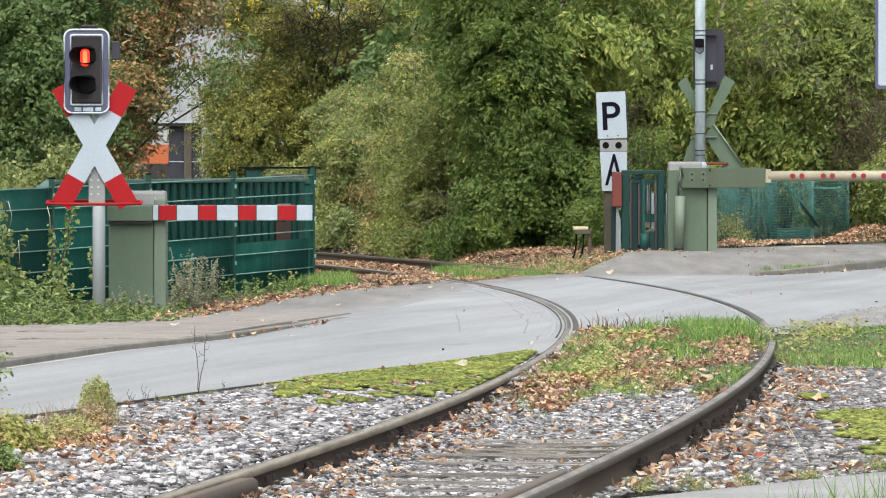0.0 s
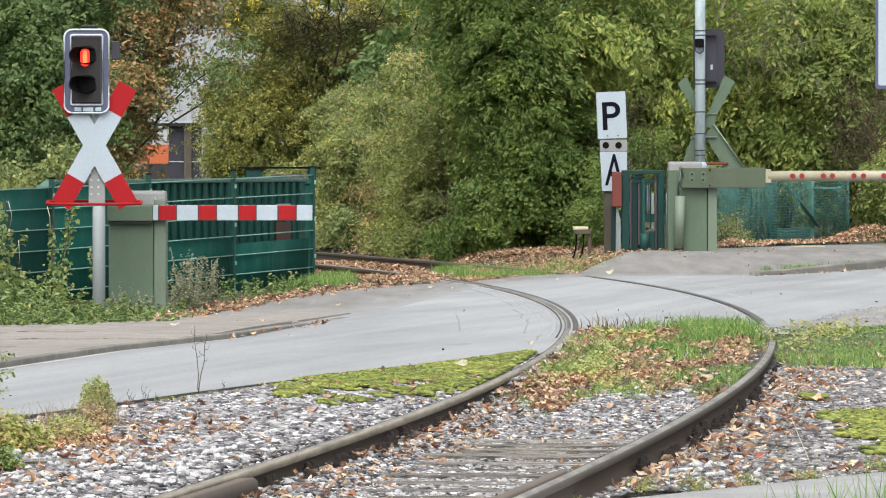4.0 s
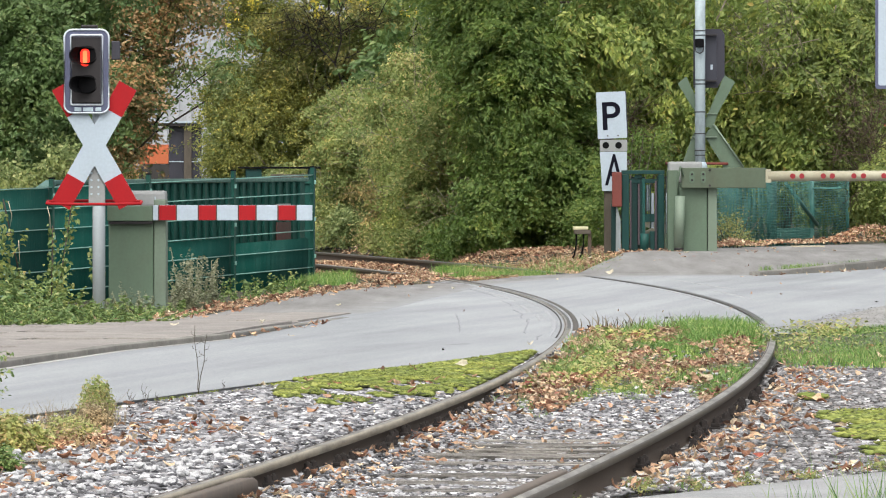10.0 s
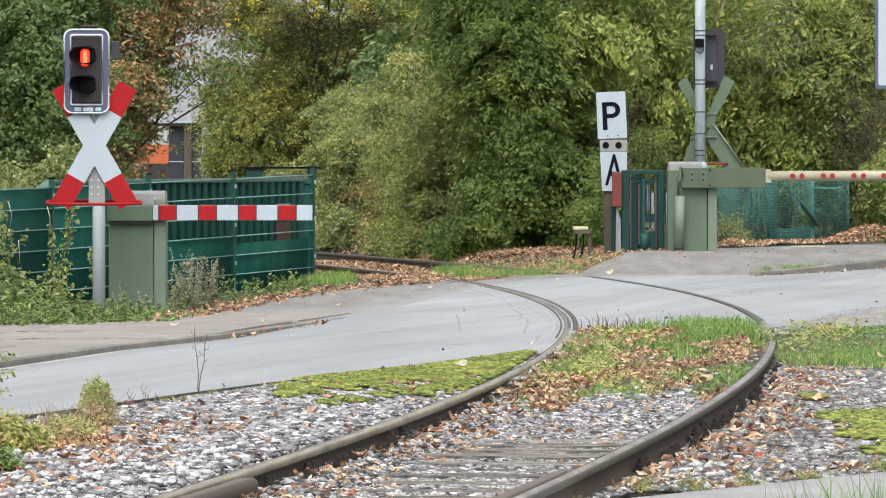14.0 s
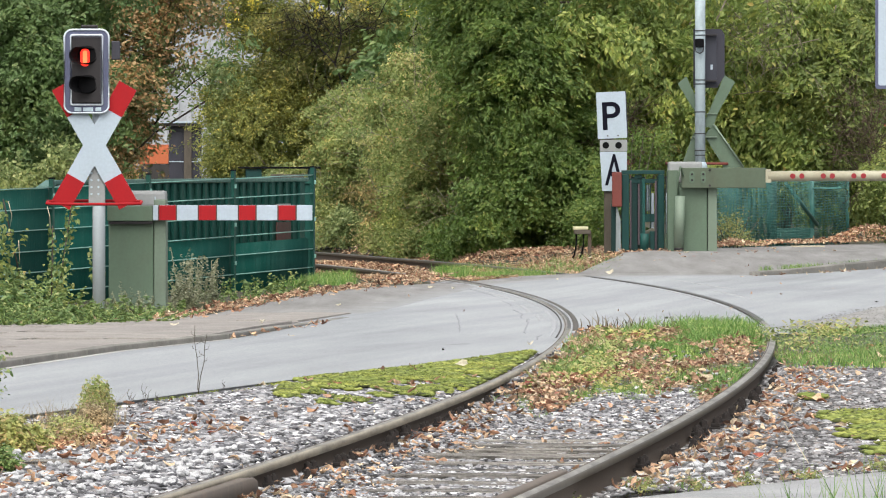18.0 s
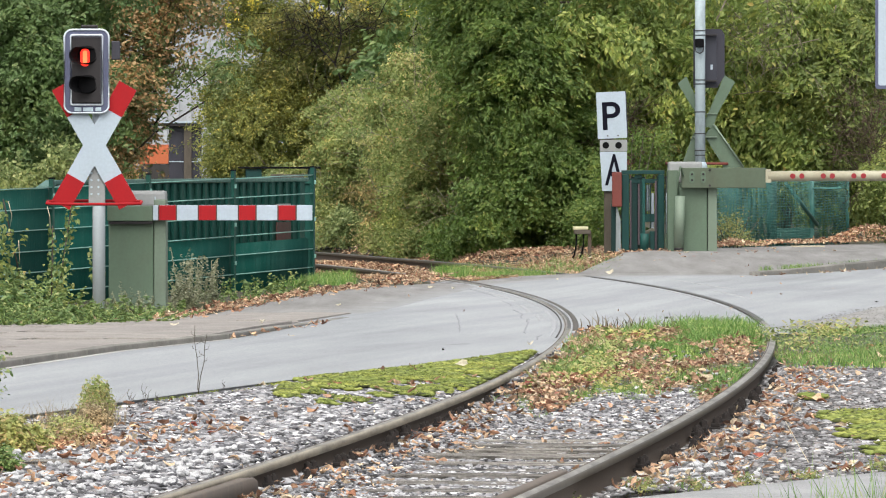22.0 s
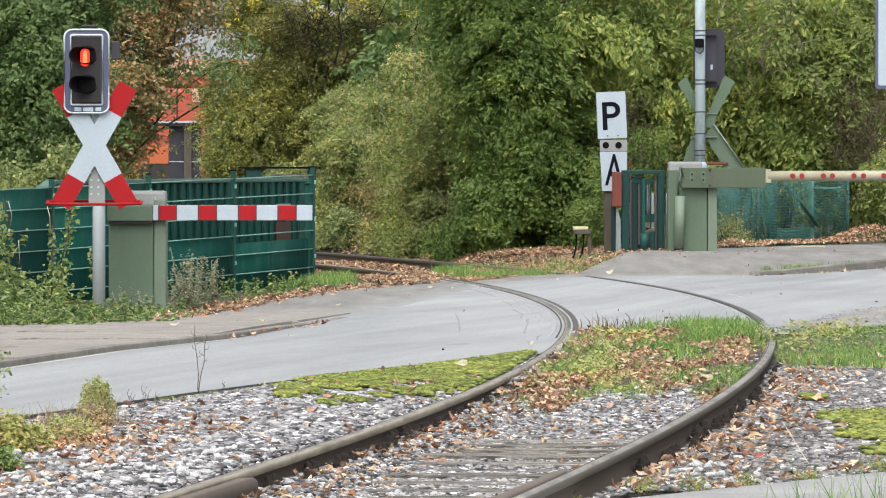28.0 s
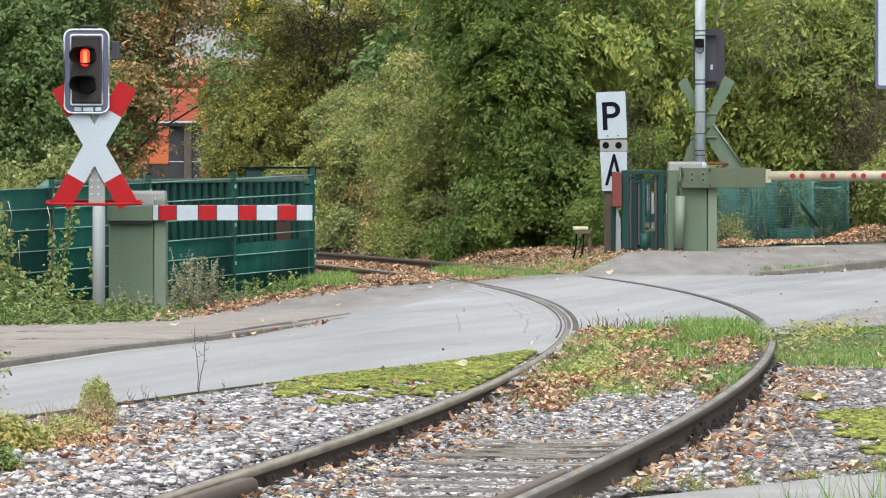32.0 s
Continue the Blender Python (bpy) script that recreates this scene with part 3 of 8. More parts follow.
far = np.array([3000, 1500, 700, 300, 120, 60, 30])
ground_x = np.concatenate([-far, np.arange(-16, 16.1, 0.5), far[::-1]])
ground_y = np.concatenate([-far, np.arange(-10, 130, 0.75), [140, 160, 200, 260, 400, 800, 1600, 3500]])
sheet("ground", ground_x, ground_y, lambda x, y: land(x, y) - 0.05 - 0.25 * (1 - smooth(47, 53, y)), M["soil"],
      label="dark soil with grass and leaf litter", category="ground")
ballast = sheet("ballast_bed", np.arange(-7, 7.1, 0.25), np.arange(16, 53, 0.25), lambda x, y: bed_height(x, y) - 0.02 - under_road(x, y) + 0.016 * smooth(42, 46, y) - 0.3 * smooth(-0.1, 0.15, x - path_edge(y)) * (y < 36), M["bed"],
      label="grey grit under the ballast stones", category="ballast")


def strip(name, left, right, lift, thick, material, label, category, n=60, cross=8, worn=0.0):
    """A paved slab between two edge lines of the plan, each a list of (x, y). worn: the share of its width over which it dies into the road."""
    def line(pts):
        pts = np.asarray(pts, float)
        d = np.concatenate([[0], np.cumsum(np.hypot(*np.diff(pts, axis=0).T))])
        t = np.linspace(0, d[-1], n)
        return np.stack([np.interp(t, d, pts[:, 0]), np.interp(t, d, pts[:, 1])], 1)
    a, b = line(left), line(right)
    w = np.linspace(0, 1, cross)[None, :, None]
    g = a[:, None] * (1 - w) + b[:, None] * w
    z = land(g[..., 0], g[..., 1]) + lift(g[..., 0], g[..., 1])
    if worn:
        z[:, 0] -= 0.007
    top = np.concatenate([g, z[..., None]], -1)
    low = top - [0, 0, thick]
    v = np.concatenate([top.reshape(-1, 3), low.reshape(-1, 3)])
    i = np.arange(n - 1)[:, None] * cross + np.arange(cross - 1)
    q = np.stack([i, i + 1, i + cross + 1, i + cross], -1).reshape(-1, 4)
    N = n * cross
    rim = np.concatenate([np.arange(cross), np.arange(1, n) * cross + cross - 1, np.arange(cross - 2, -1, -1) + (n - 1) * cross, np.arange(n - 2, 0, -1) * cross])
    sides = np.stack([rim, np.roll(rim, -1), np.roll(rim, -1) + N, rim + N], 1)
    me = mesh_arrays(name, v, np.concatenate([q, q[:, ::-1] + N, sides]))
    rim = np.clip(np.tile(np.linspace(0, 1, cross), 2 * n) / worn, 0, 1) if worn else np.ones(2 * N)
    me.attributes.new("rim", "FLOAT", "POINT").data.foreach_set("value", rim.astype(np.float32))
    return tagged(part(name, me, material), label, category, kind="structure")


# ---- paved surfaces ----
def crossing_lift(x, y):
    """The road follows the tilt of the two rails where it crosses them."""
    s, d = to_track(x, y)
    return -0.006 + 0.021 * np.clip(d / 0.75, -1, 1) * (1 - smooth(0.9, 2.6, np.abs(d))) + 0.012 * smooth(0.9, 2.0, np.abs(d))


strip("road", [(-3.4, 30.0), (-2.17, 33.2), (-1.39, 36.8), (-0.69, 39.9), (0.24, 43.6), (0.72, 45.4), (1.35, 48.2), (2.42, 48.3), (2.8, 49.4), (3.4, 51), (4.6, 54), (9, 68), (20, 100)],
      [(-4.4, 33.5), (-3.2, 41.1), (-2.7, 44.6), (-2.0, 47.6), (-1.5, 52.5), (-1.35, 55.4), (-1.1, 64), (-0.1, 71.6), (0.9, 75.6), (2.2, 75.8), (3.5, 75.7), (5.1, 78.3), (7, 81.5), (12, 89.5), (24, 108)],
      crossing_lift, 0.3, M["asphalt"], "pale grey worn asphalt road over the level crossing", "road", n=200, cross=50)
strip("footway", [(-4.2, 30), (-3.33, 41.1), (-2.9, 46), (-1.75, 50.5), (-1.1, 53.6), (-0.50, 55.6), (-0.24, 59), (0.08, 64.3), (0.42, 70.5)],
      [(-5.2, 33), (-4.4, 44), (-3.27, 50.0), (-2.73, 51.8), (-2.07, 54.9), (-1.46, 61.6), (-0.85, 66.9), (0.0, 72.4)],
      lambda x, y: crossing_lift(x, y) + 0.003 + 0.023 * (1 - smooth(44, 50, y)), 0.3, M["path"], "dark asphalt footway with leaves along its edge", "footway", n=90, cross=12, worn=0.75)
strip("far_footway", [(0.45, 70.6), (1.15, 72.9), (2.2, 74.2), (3.45, 74.9)], [(0.15, 72.5), (0.85, 75.5), (1.6, 75.9), (3.3, 75.6)],
      lambda x, y: crossing_lift(x, y) + 0.0035, 0.1, M["path"], "darker asphalt apron along the road's far edge", "footway", n=40, cross=12, worn=0.9)
strip("gutter", [(-3.75, 33.5), (-2.66, 41.1), (-2.14, 44.6), (-1.48, 47.6)], [(-3.63, 33.5), (-2.57, 41.1), (-2.06, 44.6), (-1.42, 47.6)],
      lambda x, y: crossing_lift(x, y) + 0.002, 0.1, M["pale_line"], "pale gutter line along the kerb", "gutter", n=30, cross=3)
strip("far_footway", [(1.25, 75.0), (2.3, 75.0), (3.5, 75.05), (5.1, 77.65), (7, 80.8), (12, 88.8), (20, 101)], [(1.52, 76.0), (1.72, 78.5), (2.12, 82), (2.3, 85), (3.3, 87.5), (3.9, 89.5), (6.4, 97.5), (12, 106), (20, 116)],
      lambda x, y: crossing_lift(x, y) + 0.002 + (0.045 * smooth(3.5, 3.62, x) + 0.05 * smooth(3.6, 5.2, x)) * (1 - smooth(0.5, 8, y - 75 - (x - 3.46) * 1.62)), 0.35, M["path"], "grey asphalt footway beyond the crossing", "footway", n=90, cross=30)
strip("shoulder", [(2.55, 49.35), (2.9, 49.6), (3.4, 51.1), (4.6, 54.1), (9, 68.1)], [(2.45, 50.2), (2.98, 52.7), (3.75, 57.8), (5.0, 63), (8.5, 74)],
      lambda x, y: 0.017 + 0 * x, 0.05, M["shoulder"], "gravelly grey shoulder beside the road", "shoulder", n=40, cross=6)
strip("near_path", [(-4.3, 19.5), (-2, 23.3), (0.74, 27.8), (1.33, 28.9), (1.97, 30.1), (4.5, 34.6)], [(-2.2, 18.2), (0.1, 22.0), (2.84, 26.5), (3.4, 27.6), (4.1, 28.8), (6.6, 33.3)],
      lambda x, y: -0.10 + 0 * x, 0.3, M["near"], "light grey path beside the ballast", "path", n=50, cross=10)

# ---- rails, sleepers and their fastenings ----
RAIL = [(-0.0335, 0), (0.0335, 0), (0.028, -0.036), (0.008, -0.048), (0.007, -0.118), (0.055, -0.137), (0.055, -0.149), (-0.055, -0.149), (-0.055, -0.137), (-0.007, -0.118), (-0.008, -0.048), (-0.028, -0.036)]


def swept(name, profile, s0, s1, off, dz=0.0, step=0.5, sides=None, sunk=None):
    """A section swept along the track. sides: a material for each side; sunk: from where the head is dull."""
    ss = np.arange(s0, s1 + 1e-6, step)
    k = len(profile)
    v = []
    for s in ss:
        (x, y, z), h = along(s, off, dz)
        for px, pz in profile:
            v.append((x + math.cos(h) * px, y + math.sin(h) * px, z + pz))
    i = np.arange(len(ss) - 1)[:, None] * k + np.arange(k)
    j = np.arange(len(ss) - 1)[:, None] * k + (np.arange(k) + 1) % k
    q = np.stack([i, j, j + k, i + k], -1).reshape(-1, 4)
    ends = [list(range(k))[::-1], list(range((len(ss) - 1) * k, len(ss) * k))] if k == 4 else []
    me = mesh_arrays(name, v, np.concatenate([q, np.array(ends).reshape(-1, 4).astype(int)]))
    if sides:
        for m in ("rust", "steel", "head_side", "in_road", "gauge_face"):
            me.materials.append(M[m])
        idx = np.tile(np.array(sides, np.int32), len(ss) - 1).reshape(len(ss) - 1, k)
        if sunk:
            dull = (np.arange(k) >= 4) | (off > 0)
            idx[(ss[:-1] > sunk)[:, None] & ((idx == 1) | (idx == 4)) & dull[None]] = 3
        me.polygons.foreach_set("material_index", idx.ravel().astype(np.int32))
    return me


# crowned head: the running surface is worn bright, its flanks brown
RAIL = [(-0.0285, -0.013), (-0.026, -0.005), (-0.020, -0.001), (-0.014, -0.0015), (0.0, 0.001), (0.019, -0.0005), (0.026, -0.005), (0.0285, -0.013)] + RAIL[2:]
SIDES = [2, 1, 0, 1, 1, 1, 2, 2] + [0] * (len(RAIL) - 9) + [2]
# only the left rail's inner head faces carry the skylight in their colour
left_rail = tagged(part("rail", swept("rail", RAIL, -8, 128, -0.747, 0, sides=SIDES[:5] + [4, 4, 4] + SIDES[8:], sunk=25.0), None), "rusty steel rail with a worn bright head, curving", "rail", "rails of the track")
right_rail = tagged(part("rail", swept("rail", RAIL, -8, 128, 0.747, 0, sides=SIDES, sunk=25.5), None), "rusty steel rail with a worn bright head, curving", "rail", "rails of the track")
CHECK = [(-0.03, 0), (0.03, 0), (0.03, -0.12), (-0.03, -0.12)]
part("check_rail", swept("check_rail", CHECK, 17.0, 25.0, -0.648, -0.002), M["check"], left_rail, "rust-brown check rail beside the running rail")
part("groove", swept("groove", [(-0.021, 0), (0.021, 0), (0.021, -0.05), (-0.021, -0.05)], 25.0, 52, -0.682, -0.001), M["flange"], left_rail, "dark flange groove")
part("groove", swept("groove", [(-0.005, 0), (0.005, 0), (0.005, -0.05), (-0.005, -0.05)], 23.0, 44, -0.796, -0.001), M["groove"], left_rail, "dark open joint beside the rail")
part("pale_edge", swept("pale_edge", [(-0.006, 0), (0.006, 0), (0.006, -0.05), (-0.006, -0.05)], 24.0, 44, -0.711, -0.0005), M["bleached"], left_rail, "bleached lip beside the rail head")
part("groove", swept("groove", [(-0.008, 0), (0.008, 0), (0.008, -0.05), (-0.008, -0.05)], 25.5, 52, 0.709, -0.001), M["groove"], right_rail, "dark flange groove")


def check_end(off, r):
    """The near check rail: its end is cut to a slope and bent away from the running rail."""
    v = []
    for s, top in ((-8, 0), (1.2, 0), (2.0, 0), (2.1, -0.004), (2.16, -0.014), (2.19, -0.04)):
        for px, pz in ((-0.03, top - 0.006), (-0.022, top), (0.022, top), (0.03, top - 0.006), (0.03, -0.072), (-0.03, -0.072)):
            p, h = along(s, off + px, -0.010 + pz)
            v.append(p)
    q = [[6 * i + j, 6 * i + (j + 1) % 6, 6 * i + 6 + (j + 1) % 6, 6 * i + 6 + j] for i in range(5) for j in range(6)]
    part("check_rail", mesh_arrays("check_rail", v, q + [[30, 31, 34, 35], [31, 32, 33, 34]]), M["check"], r, "rust-brown check rail with a sloped end")


check_end(-0.655, left_rail)
check_end(0.655, right_rail)

bm = bmesh.new()
box(bm, -0.034, 0.034, -0.118, 0.118, -0.03, 0.006, 0.004)
for at in (-0.085, 0.085):
    box(bm, -0.023, 0.023, at - 0.026, at + 0.026, 0.006, 0.026, 0.005)
    tube(bm, (0.0, at, 0.026), (0.0, at, 0.031), 0.023, n=10)
    tube(bm, (0.0, at, 0.031), (0.0, at, 0.050), 0.018, n=6)
    tube(bm, (0.0, at, 0.050), (0.0, at, 0.058), 0.010, 0.008, n=7)
clip_mesh = bpy.data.meshes.new("rail_clip")
bm.to_mesh(clip_mesh), bm.free()
clip_mesh.materials.append(M["clip"])
sleeper_meshes = []
for k in range(4):
    bm = bmesh.new()
    across = [-0.12]
    while across[-1] < 0.115:
        across.append(min(0.12, across[-1] + random.uniform(0.012, 0.034)))
    lengths = np.linspace(-1.25, 1.25, 15)
    deep = [-random.choice((0.0, 0.0, 0.004, 0.010, 0.022)) for _ in across]
    grid = []
    for u in lengths:
        row = [bm.verts.new((u + 0.02 * noise.noise(Vector((0, v * 30, k))), -0.12 if v == -0.12 else v, -0.16)) for v in (-0.12,)]
        for v, dz in zip(across, deep):
            row.append(bm.verts.new((u + 0.03 * noise.noise(Vector((u, v * 40, k * 5))) * (abs(u) > 1.2), v + 0.004 * noise.noise(Vector((u * 3, v * 9, k))), dz * (0.5 + 0.9 * abs(noise.noise(Vector((u * 2, v * 50, k))))) + 0.007 * noise.noise(Vector((u * 2.5, v * 14, k * 3))))))
        row.append(bm.verts.new((u, 0.12, -0.16)))
        grid.append(row)
    for a, b in zip(grid, grid[1:]):
        for q in range(len(a) - 1):
            bm.faces.new((a[q], b[q], b[q + 1], a[q + 1]))
    bm.faces.new(grid[0]), bm.faces.new(grid[-1][::-1])
    bmesh.ops.recalc_face_normals(bm, faces=bm.faces)
    me = bpy.data.meshes.new("sleeper")
    bm.to_mesh(me), bm.free()
    me.materials.append(M["sleeper"])
    sleeper_meshes.append(me)
for i, s in enumerate(np.arange(-7.5, 22, 0.62)):
    p, h = along(s, random.uniform(-0.05, 0.05), -0.150 + random.uniform(-0.010, 0.008))
    sl = tagged(new("sleeper", sleeper_meshes[i % 4]), "weathered grey timber sleeper half sunk in ballast", "sleeper", "sleepers under the track")
    sl.matrix_basis = pose(*p, 0, 0, math.degrees(h) + random.uniform(-1, 1))
    for off in (-0.747, 0.747):
        for side in (-0.088, 0.088):
            if (s < 4.2 and off + side > 0.8) or (s > 6 and 0 < off + side < 0.7):
                continue
            c = new("rail_clip", clip_mesh)
            c.parent = sl
            c.matrix_basis = pose(off + side, 0, (0.056 if off < 0 else 0.046) + 0.021 * off / 0.75)


# ---- loose stones, litter, grass and moss ----
def rocks(name, xy, size, height, material, sink=0.3, flat=0.5):
    """Broken stones: cubes with cut corners, each turned and squashed differently."""
    n = len(xy)
    bv = np.array([[x, y, z] for z in (-0.62, 0.62) for y in (-0.8, 0.8) for x in (-0.9, 0.9)])
    bt = np.array([[0, 2, 3], [0, 3, 1], [4, 5, 7], [4, 7, 6], [0, 1, 5], [0, 5, 4], [2, 6, 7], [2, 7, 3], [0, 4, 6], [0, 6, 2], [1, 3, 7], [1, 7, 5]])
    k = 40
    forms = bv[None] * RNG.uniform(0.55, 1.2, (k, 8, 3)) + RNG.normal(0, 0.16, (k, 8, 3))
    f = forms[RNG.integers(0, k, n)]
    e = RNG.normal(size=(n, 4))
    e /= np.linalg.norm(e, axis=1, keepdims=True)
    w, x, y, z = e.T
    R = np.stack([1 - 2 * (y * y + z * z), 2 * (x * y - z * w), 2 * (x * z + y * w), 2 * (x * y + z * w), 1 - 2 * (x * x + z * z), 2 * (y * z - x * w), 2 * (x * z - y * w), 2 * (y * z + x * w), 1 - 2 * (x * x + y * y)], 1).reshape(n, 3, 3)
    sc = size[:, None] * RNG.uniform(0.65, 1.25, (n, 3))
    v = np.einsum("nij,nkj->nki", R, f * sc[:, None]) * [1.22, 1.15, flat]
    zz = height(xy[:, 0], xy[:, 1]) + size * (1 - 2 * sink) * 0.6
    v += np.stack([xy[:, 0], xy[:, 1], zz], 1)[:, None]
    t = (bt[None] + len(bv) * np.arange(n)[:, None, None]).reshape(-1, 3)
    return part(name, mesh_arrays(name, v.reshape(-1, 3), None, t), material)


def field(n, x0, x1, y0, y1):
    return np.stack([RNG.uniform(x0, x1, n), RNG.uniform(y0, y1, n)], 1)


xy = field(300000, -3.2, 4.4, 25, 45.5)
s, d = to_track(xy[:, 0], xy[:, 1])
keep = (xy[:, 0] > near_edge(xy[:, 1]) + 0.02) | (d > -0.5)
keep &= (xy[:, 0] < path_edge(xy[:, 1]) - 0.02) | (xy[:, 1] > 34)
keep &= (np.abs(xy[:, 0]) < xy[:, 1] * 0.069 + 0.15)
keep &= np.abs(np.abs(d) - 0.7515) > 0.045
keep &= ~((((d > 0.78) & (d < 0.86)) | ((d > -0.70) & (d < -0.63))) & (s < 15) & (RNG.random(len(xy)) < 0.7))
# sleepers near the camera show between the rails; further on stones and grass cover them
bare = (np.abs(d) < 0.66) & (s < 12.5) & (np.abs(((s + 7.5) / 0.62 + 0.5) % 1 - 0.5) < 0.17)
keep &= ~(bare & (RNG.random(len(xy)) < np.clip(0.86 - 0.04 * s, 0.3, 0.84)) & (d > -0.05 - 0.07 * (8 - s)))
ragged = 12.6 + 1.1 * np.sin(d * 5.3 + 0.6) + 0.6 * np.sin(d * 13.1 + s * 0.7) + RNG.normal(0, 0.35, len(s))
green = ((np.abs(d) < 0.7) & (s > ragged)) | ((d > 0.7) & (xy[:, 1] > 43))
keep &= ~(green & (RNG.random(len(xy)) < 0.98))
xy = xy[keep]
size = np.where(RNG.random(len(xy)) < 0.12, RNG.uniform(0.019, 0.031, len(xy)), RNG.uniform(0.009, 0.0205, len(xy)))
size *= 0.82
size = np.where((np.abs(d[keep]) < 0.6) & (s[keep] < 13), size * 0.8, size)
lie = lambda x, y: bed_height(x, y) + 0.016 * (np.abs(to_track(x, y)[1]) < 0.6)
soiled = d[keep] > 0.7
tagged(rocks("ballast_stones", xy[~soiled], size[~soiled], lie, M["stone"]), "loose grey broken ballast stones round the rails", "ballast", kind="stuff")
tagged(rocks("ballast_stones", xy[soiled], size[soiled], lie, M["stone_dirty"]), "dirty grey-brown ballast stones outside the rail", "ballast", kind="stuff")


# the stones nearest the camera lie loose, one by one
loose = []
for k in range(24):
    bm = bmesh.new()
    bmesh.ops.create_icosphere(bm, subdivisions=1, radius=1.0)
    for v in bm.verts:
        v.co *= 0.72 + 0.5 * random.random()
        v.co.z *= 0.62
    me = bpy.data.meshes.new("stone")
    bm.to_mesh(me), bm.free()
    me.materials.append(M["stone"])
    loose.append(me)
got = 0
while got < 300:
    x, y = random.uniform(-1.9, 1.6), random.uniform(26.2, 30.5)
    s, d = to_track(x, y)
    if abs(x) > 0.066 * y or x > path_edge(y) - 0.05 or abs(abs(d) - 0.7515) < 0.11 or (abs(d) < 0.66 and s > -1 and random.random() < 0.6):
        continue
    o = new("stone", loose[got % 24])
    o.parent = ballast
    r = random.uniform(0.015, 0.026)
    o.matrix_basis = pose(x, y, float(bed_height(x, y)) + 0.022, random.uniform(-25, 25), random.uniform(-25, 25), random.uniform(0, 360)) @ Matrix.Diagonal((r, r * random.uniform(0.7, 1.2), r, 1))
    got += 1


def curled_mesh(name, pos, along, normal, size):
    """Dry leaves: small patches, each rolled and bent in its own way."""
    n = len(pos)
    y = unit(along)
    x = unit(np.cross(y, normal))
    z = np.cross(x, y)
    v, u = np.meshgrid(np.linspace(0, 1, 4), np.linspace(-1, 1, 3), indexing="ij")
    u, v = u.ravel()[None], v.ravel()[None]
    k = lambda a, b: RNG.uniform(a, b, (n, 1))
    wide = k(0.12, 0.36) * np.sin(np.pi * (0.12 + 0.8 * v)) ** 0.7 * RNG.uniform(0.6, 1.3, (n, 12))
    roll, bend, twist = k(-2.0, 2.4), k(-1.0, 1.6), k(-1.3, 1.3)
    cx = u * wide * (1 - 0.3 * np.abs(roll))
    cz = 0.45 * roll * wide * u * u + bend * (v - 0.5) ** 2 + twist * u * wide * (v - 0.5) * 2
    cy = v - 0.5
    s = size[:, None]
    w = pos[:, None] + (cx * s)[..., None] * x[:, None] + (cy * s)[..., None] * y[:, None] + (cz * s)[..., None] * z[:, None]
    q = np.array([[3 * i + j, 3 * i + j + 1, 3 * i + j + 4, 3 * i + j + 3] for i in range(3) for j in range(2)])
    return mesh_arrays(name, w.reshape(-1, 3), (q[None] + 12 * np.arange(n)[:, None, None]).reshape(-1, 4))


def litter(name, xy, height, size, label, tilt=0.5):
    n = len(xy)
    p = np.stack([xy[:, 0], xy[:, 1], height(xy[:, 0], xy[:, 1]) + RNG.uniform(0.005, 0.03, n)], 1)
    a = RNG.uniform(0, 2 * np.pi, n)
    al = np.stack([np.cos(a), np.sin(a), RNG.normal(0, 0.3, n)], 1)
    nn = RNG.normal(0, tilt, (n, 3)) + [0, 0, 1]
    me = curled_mesh(name, p, al, nn, size * RNG.uniform(0.5, 1.4, n))
    return tagged(part(name, me, M["litter"]), label, "fallen leaves", kind="stuff")


xy = field(24000, -2.6, 3.2, 25, 47)
s, d = to_track(xy[:, 0], xy[:, 1])
w = 0.03 + 0.8 * np.exp(-((d + 0.55) / 0.16) ** 2) + 0.62 * np.exp(-((d - 0.96) / 0.24) ** 2) * (1 - smooth(40, 44, xy[:, 1])) + 0.05 * ((np.abs(d) < 0.7) & (s > 9)) + 0.3 * (d < -1.3) * (1 - smooth(31, 35, xy[:, 1]))
w = w + 0.7 * np.exp(-((xy[:, 0] - path_edge(xy[:, 1]) + 0.1) / 0.12) ** 2) * (xy[:, 1] < 34)
keep = (RNG.random(len(xy)) < w) & ((xy[:, 0] > near_edge(xy[:, 1])) | (d > -0.5)) & (xy[:, 0] < path_edge(xy[:, 1]) + 3 * (xy[:, 1] > 34)) & (np.abs(np.abs(d) - 0.7515) > 0.09) & ~((d > 0.78) & (d < 0.90) & (RNG.random(len(xy)) < 0.6))
litter("leaf_litter", xy[keep], lambda x, y: bed_height(x, y) + 0.014, 0.05, "brown and orange autumn leaves caught among the ballast", 0.7)
# drifts along the footway's back edge, under the trees and against the net fence
xy = field(15000, -4.2, 0.3, 50, 76)
edge = np.interp(xy[:, 1], [50, 51.8, 54.9, 61.6, 66, 72], [-3.27, -2.73, -2.07, -1.46, -0.9, -0.05])
g = xy[:, 0] - edge
keep = (RNG.random(len(xy)) < np.exp(-((g + 0.12) / 0.22) ** 2)) & (RNG.random(len(xy)) < smooth(52, 58, xy[:, 1]) + 0.12)
litter("leaf_litter", xy[keep], lambda x, y: land(x, y) + 0.01, 0.055, "orange-brown leaf litter along the footway's edge")
xy = field(16000, -2.2, 2.4, 74, 92)
xy = np.concatenate([xy, field(9000, -2.0, 1.9, 76, 88)])
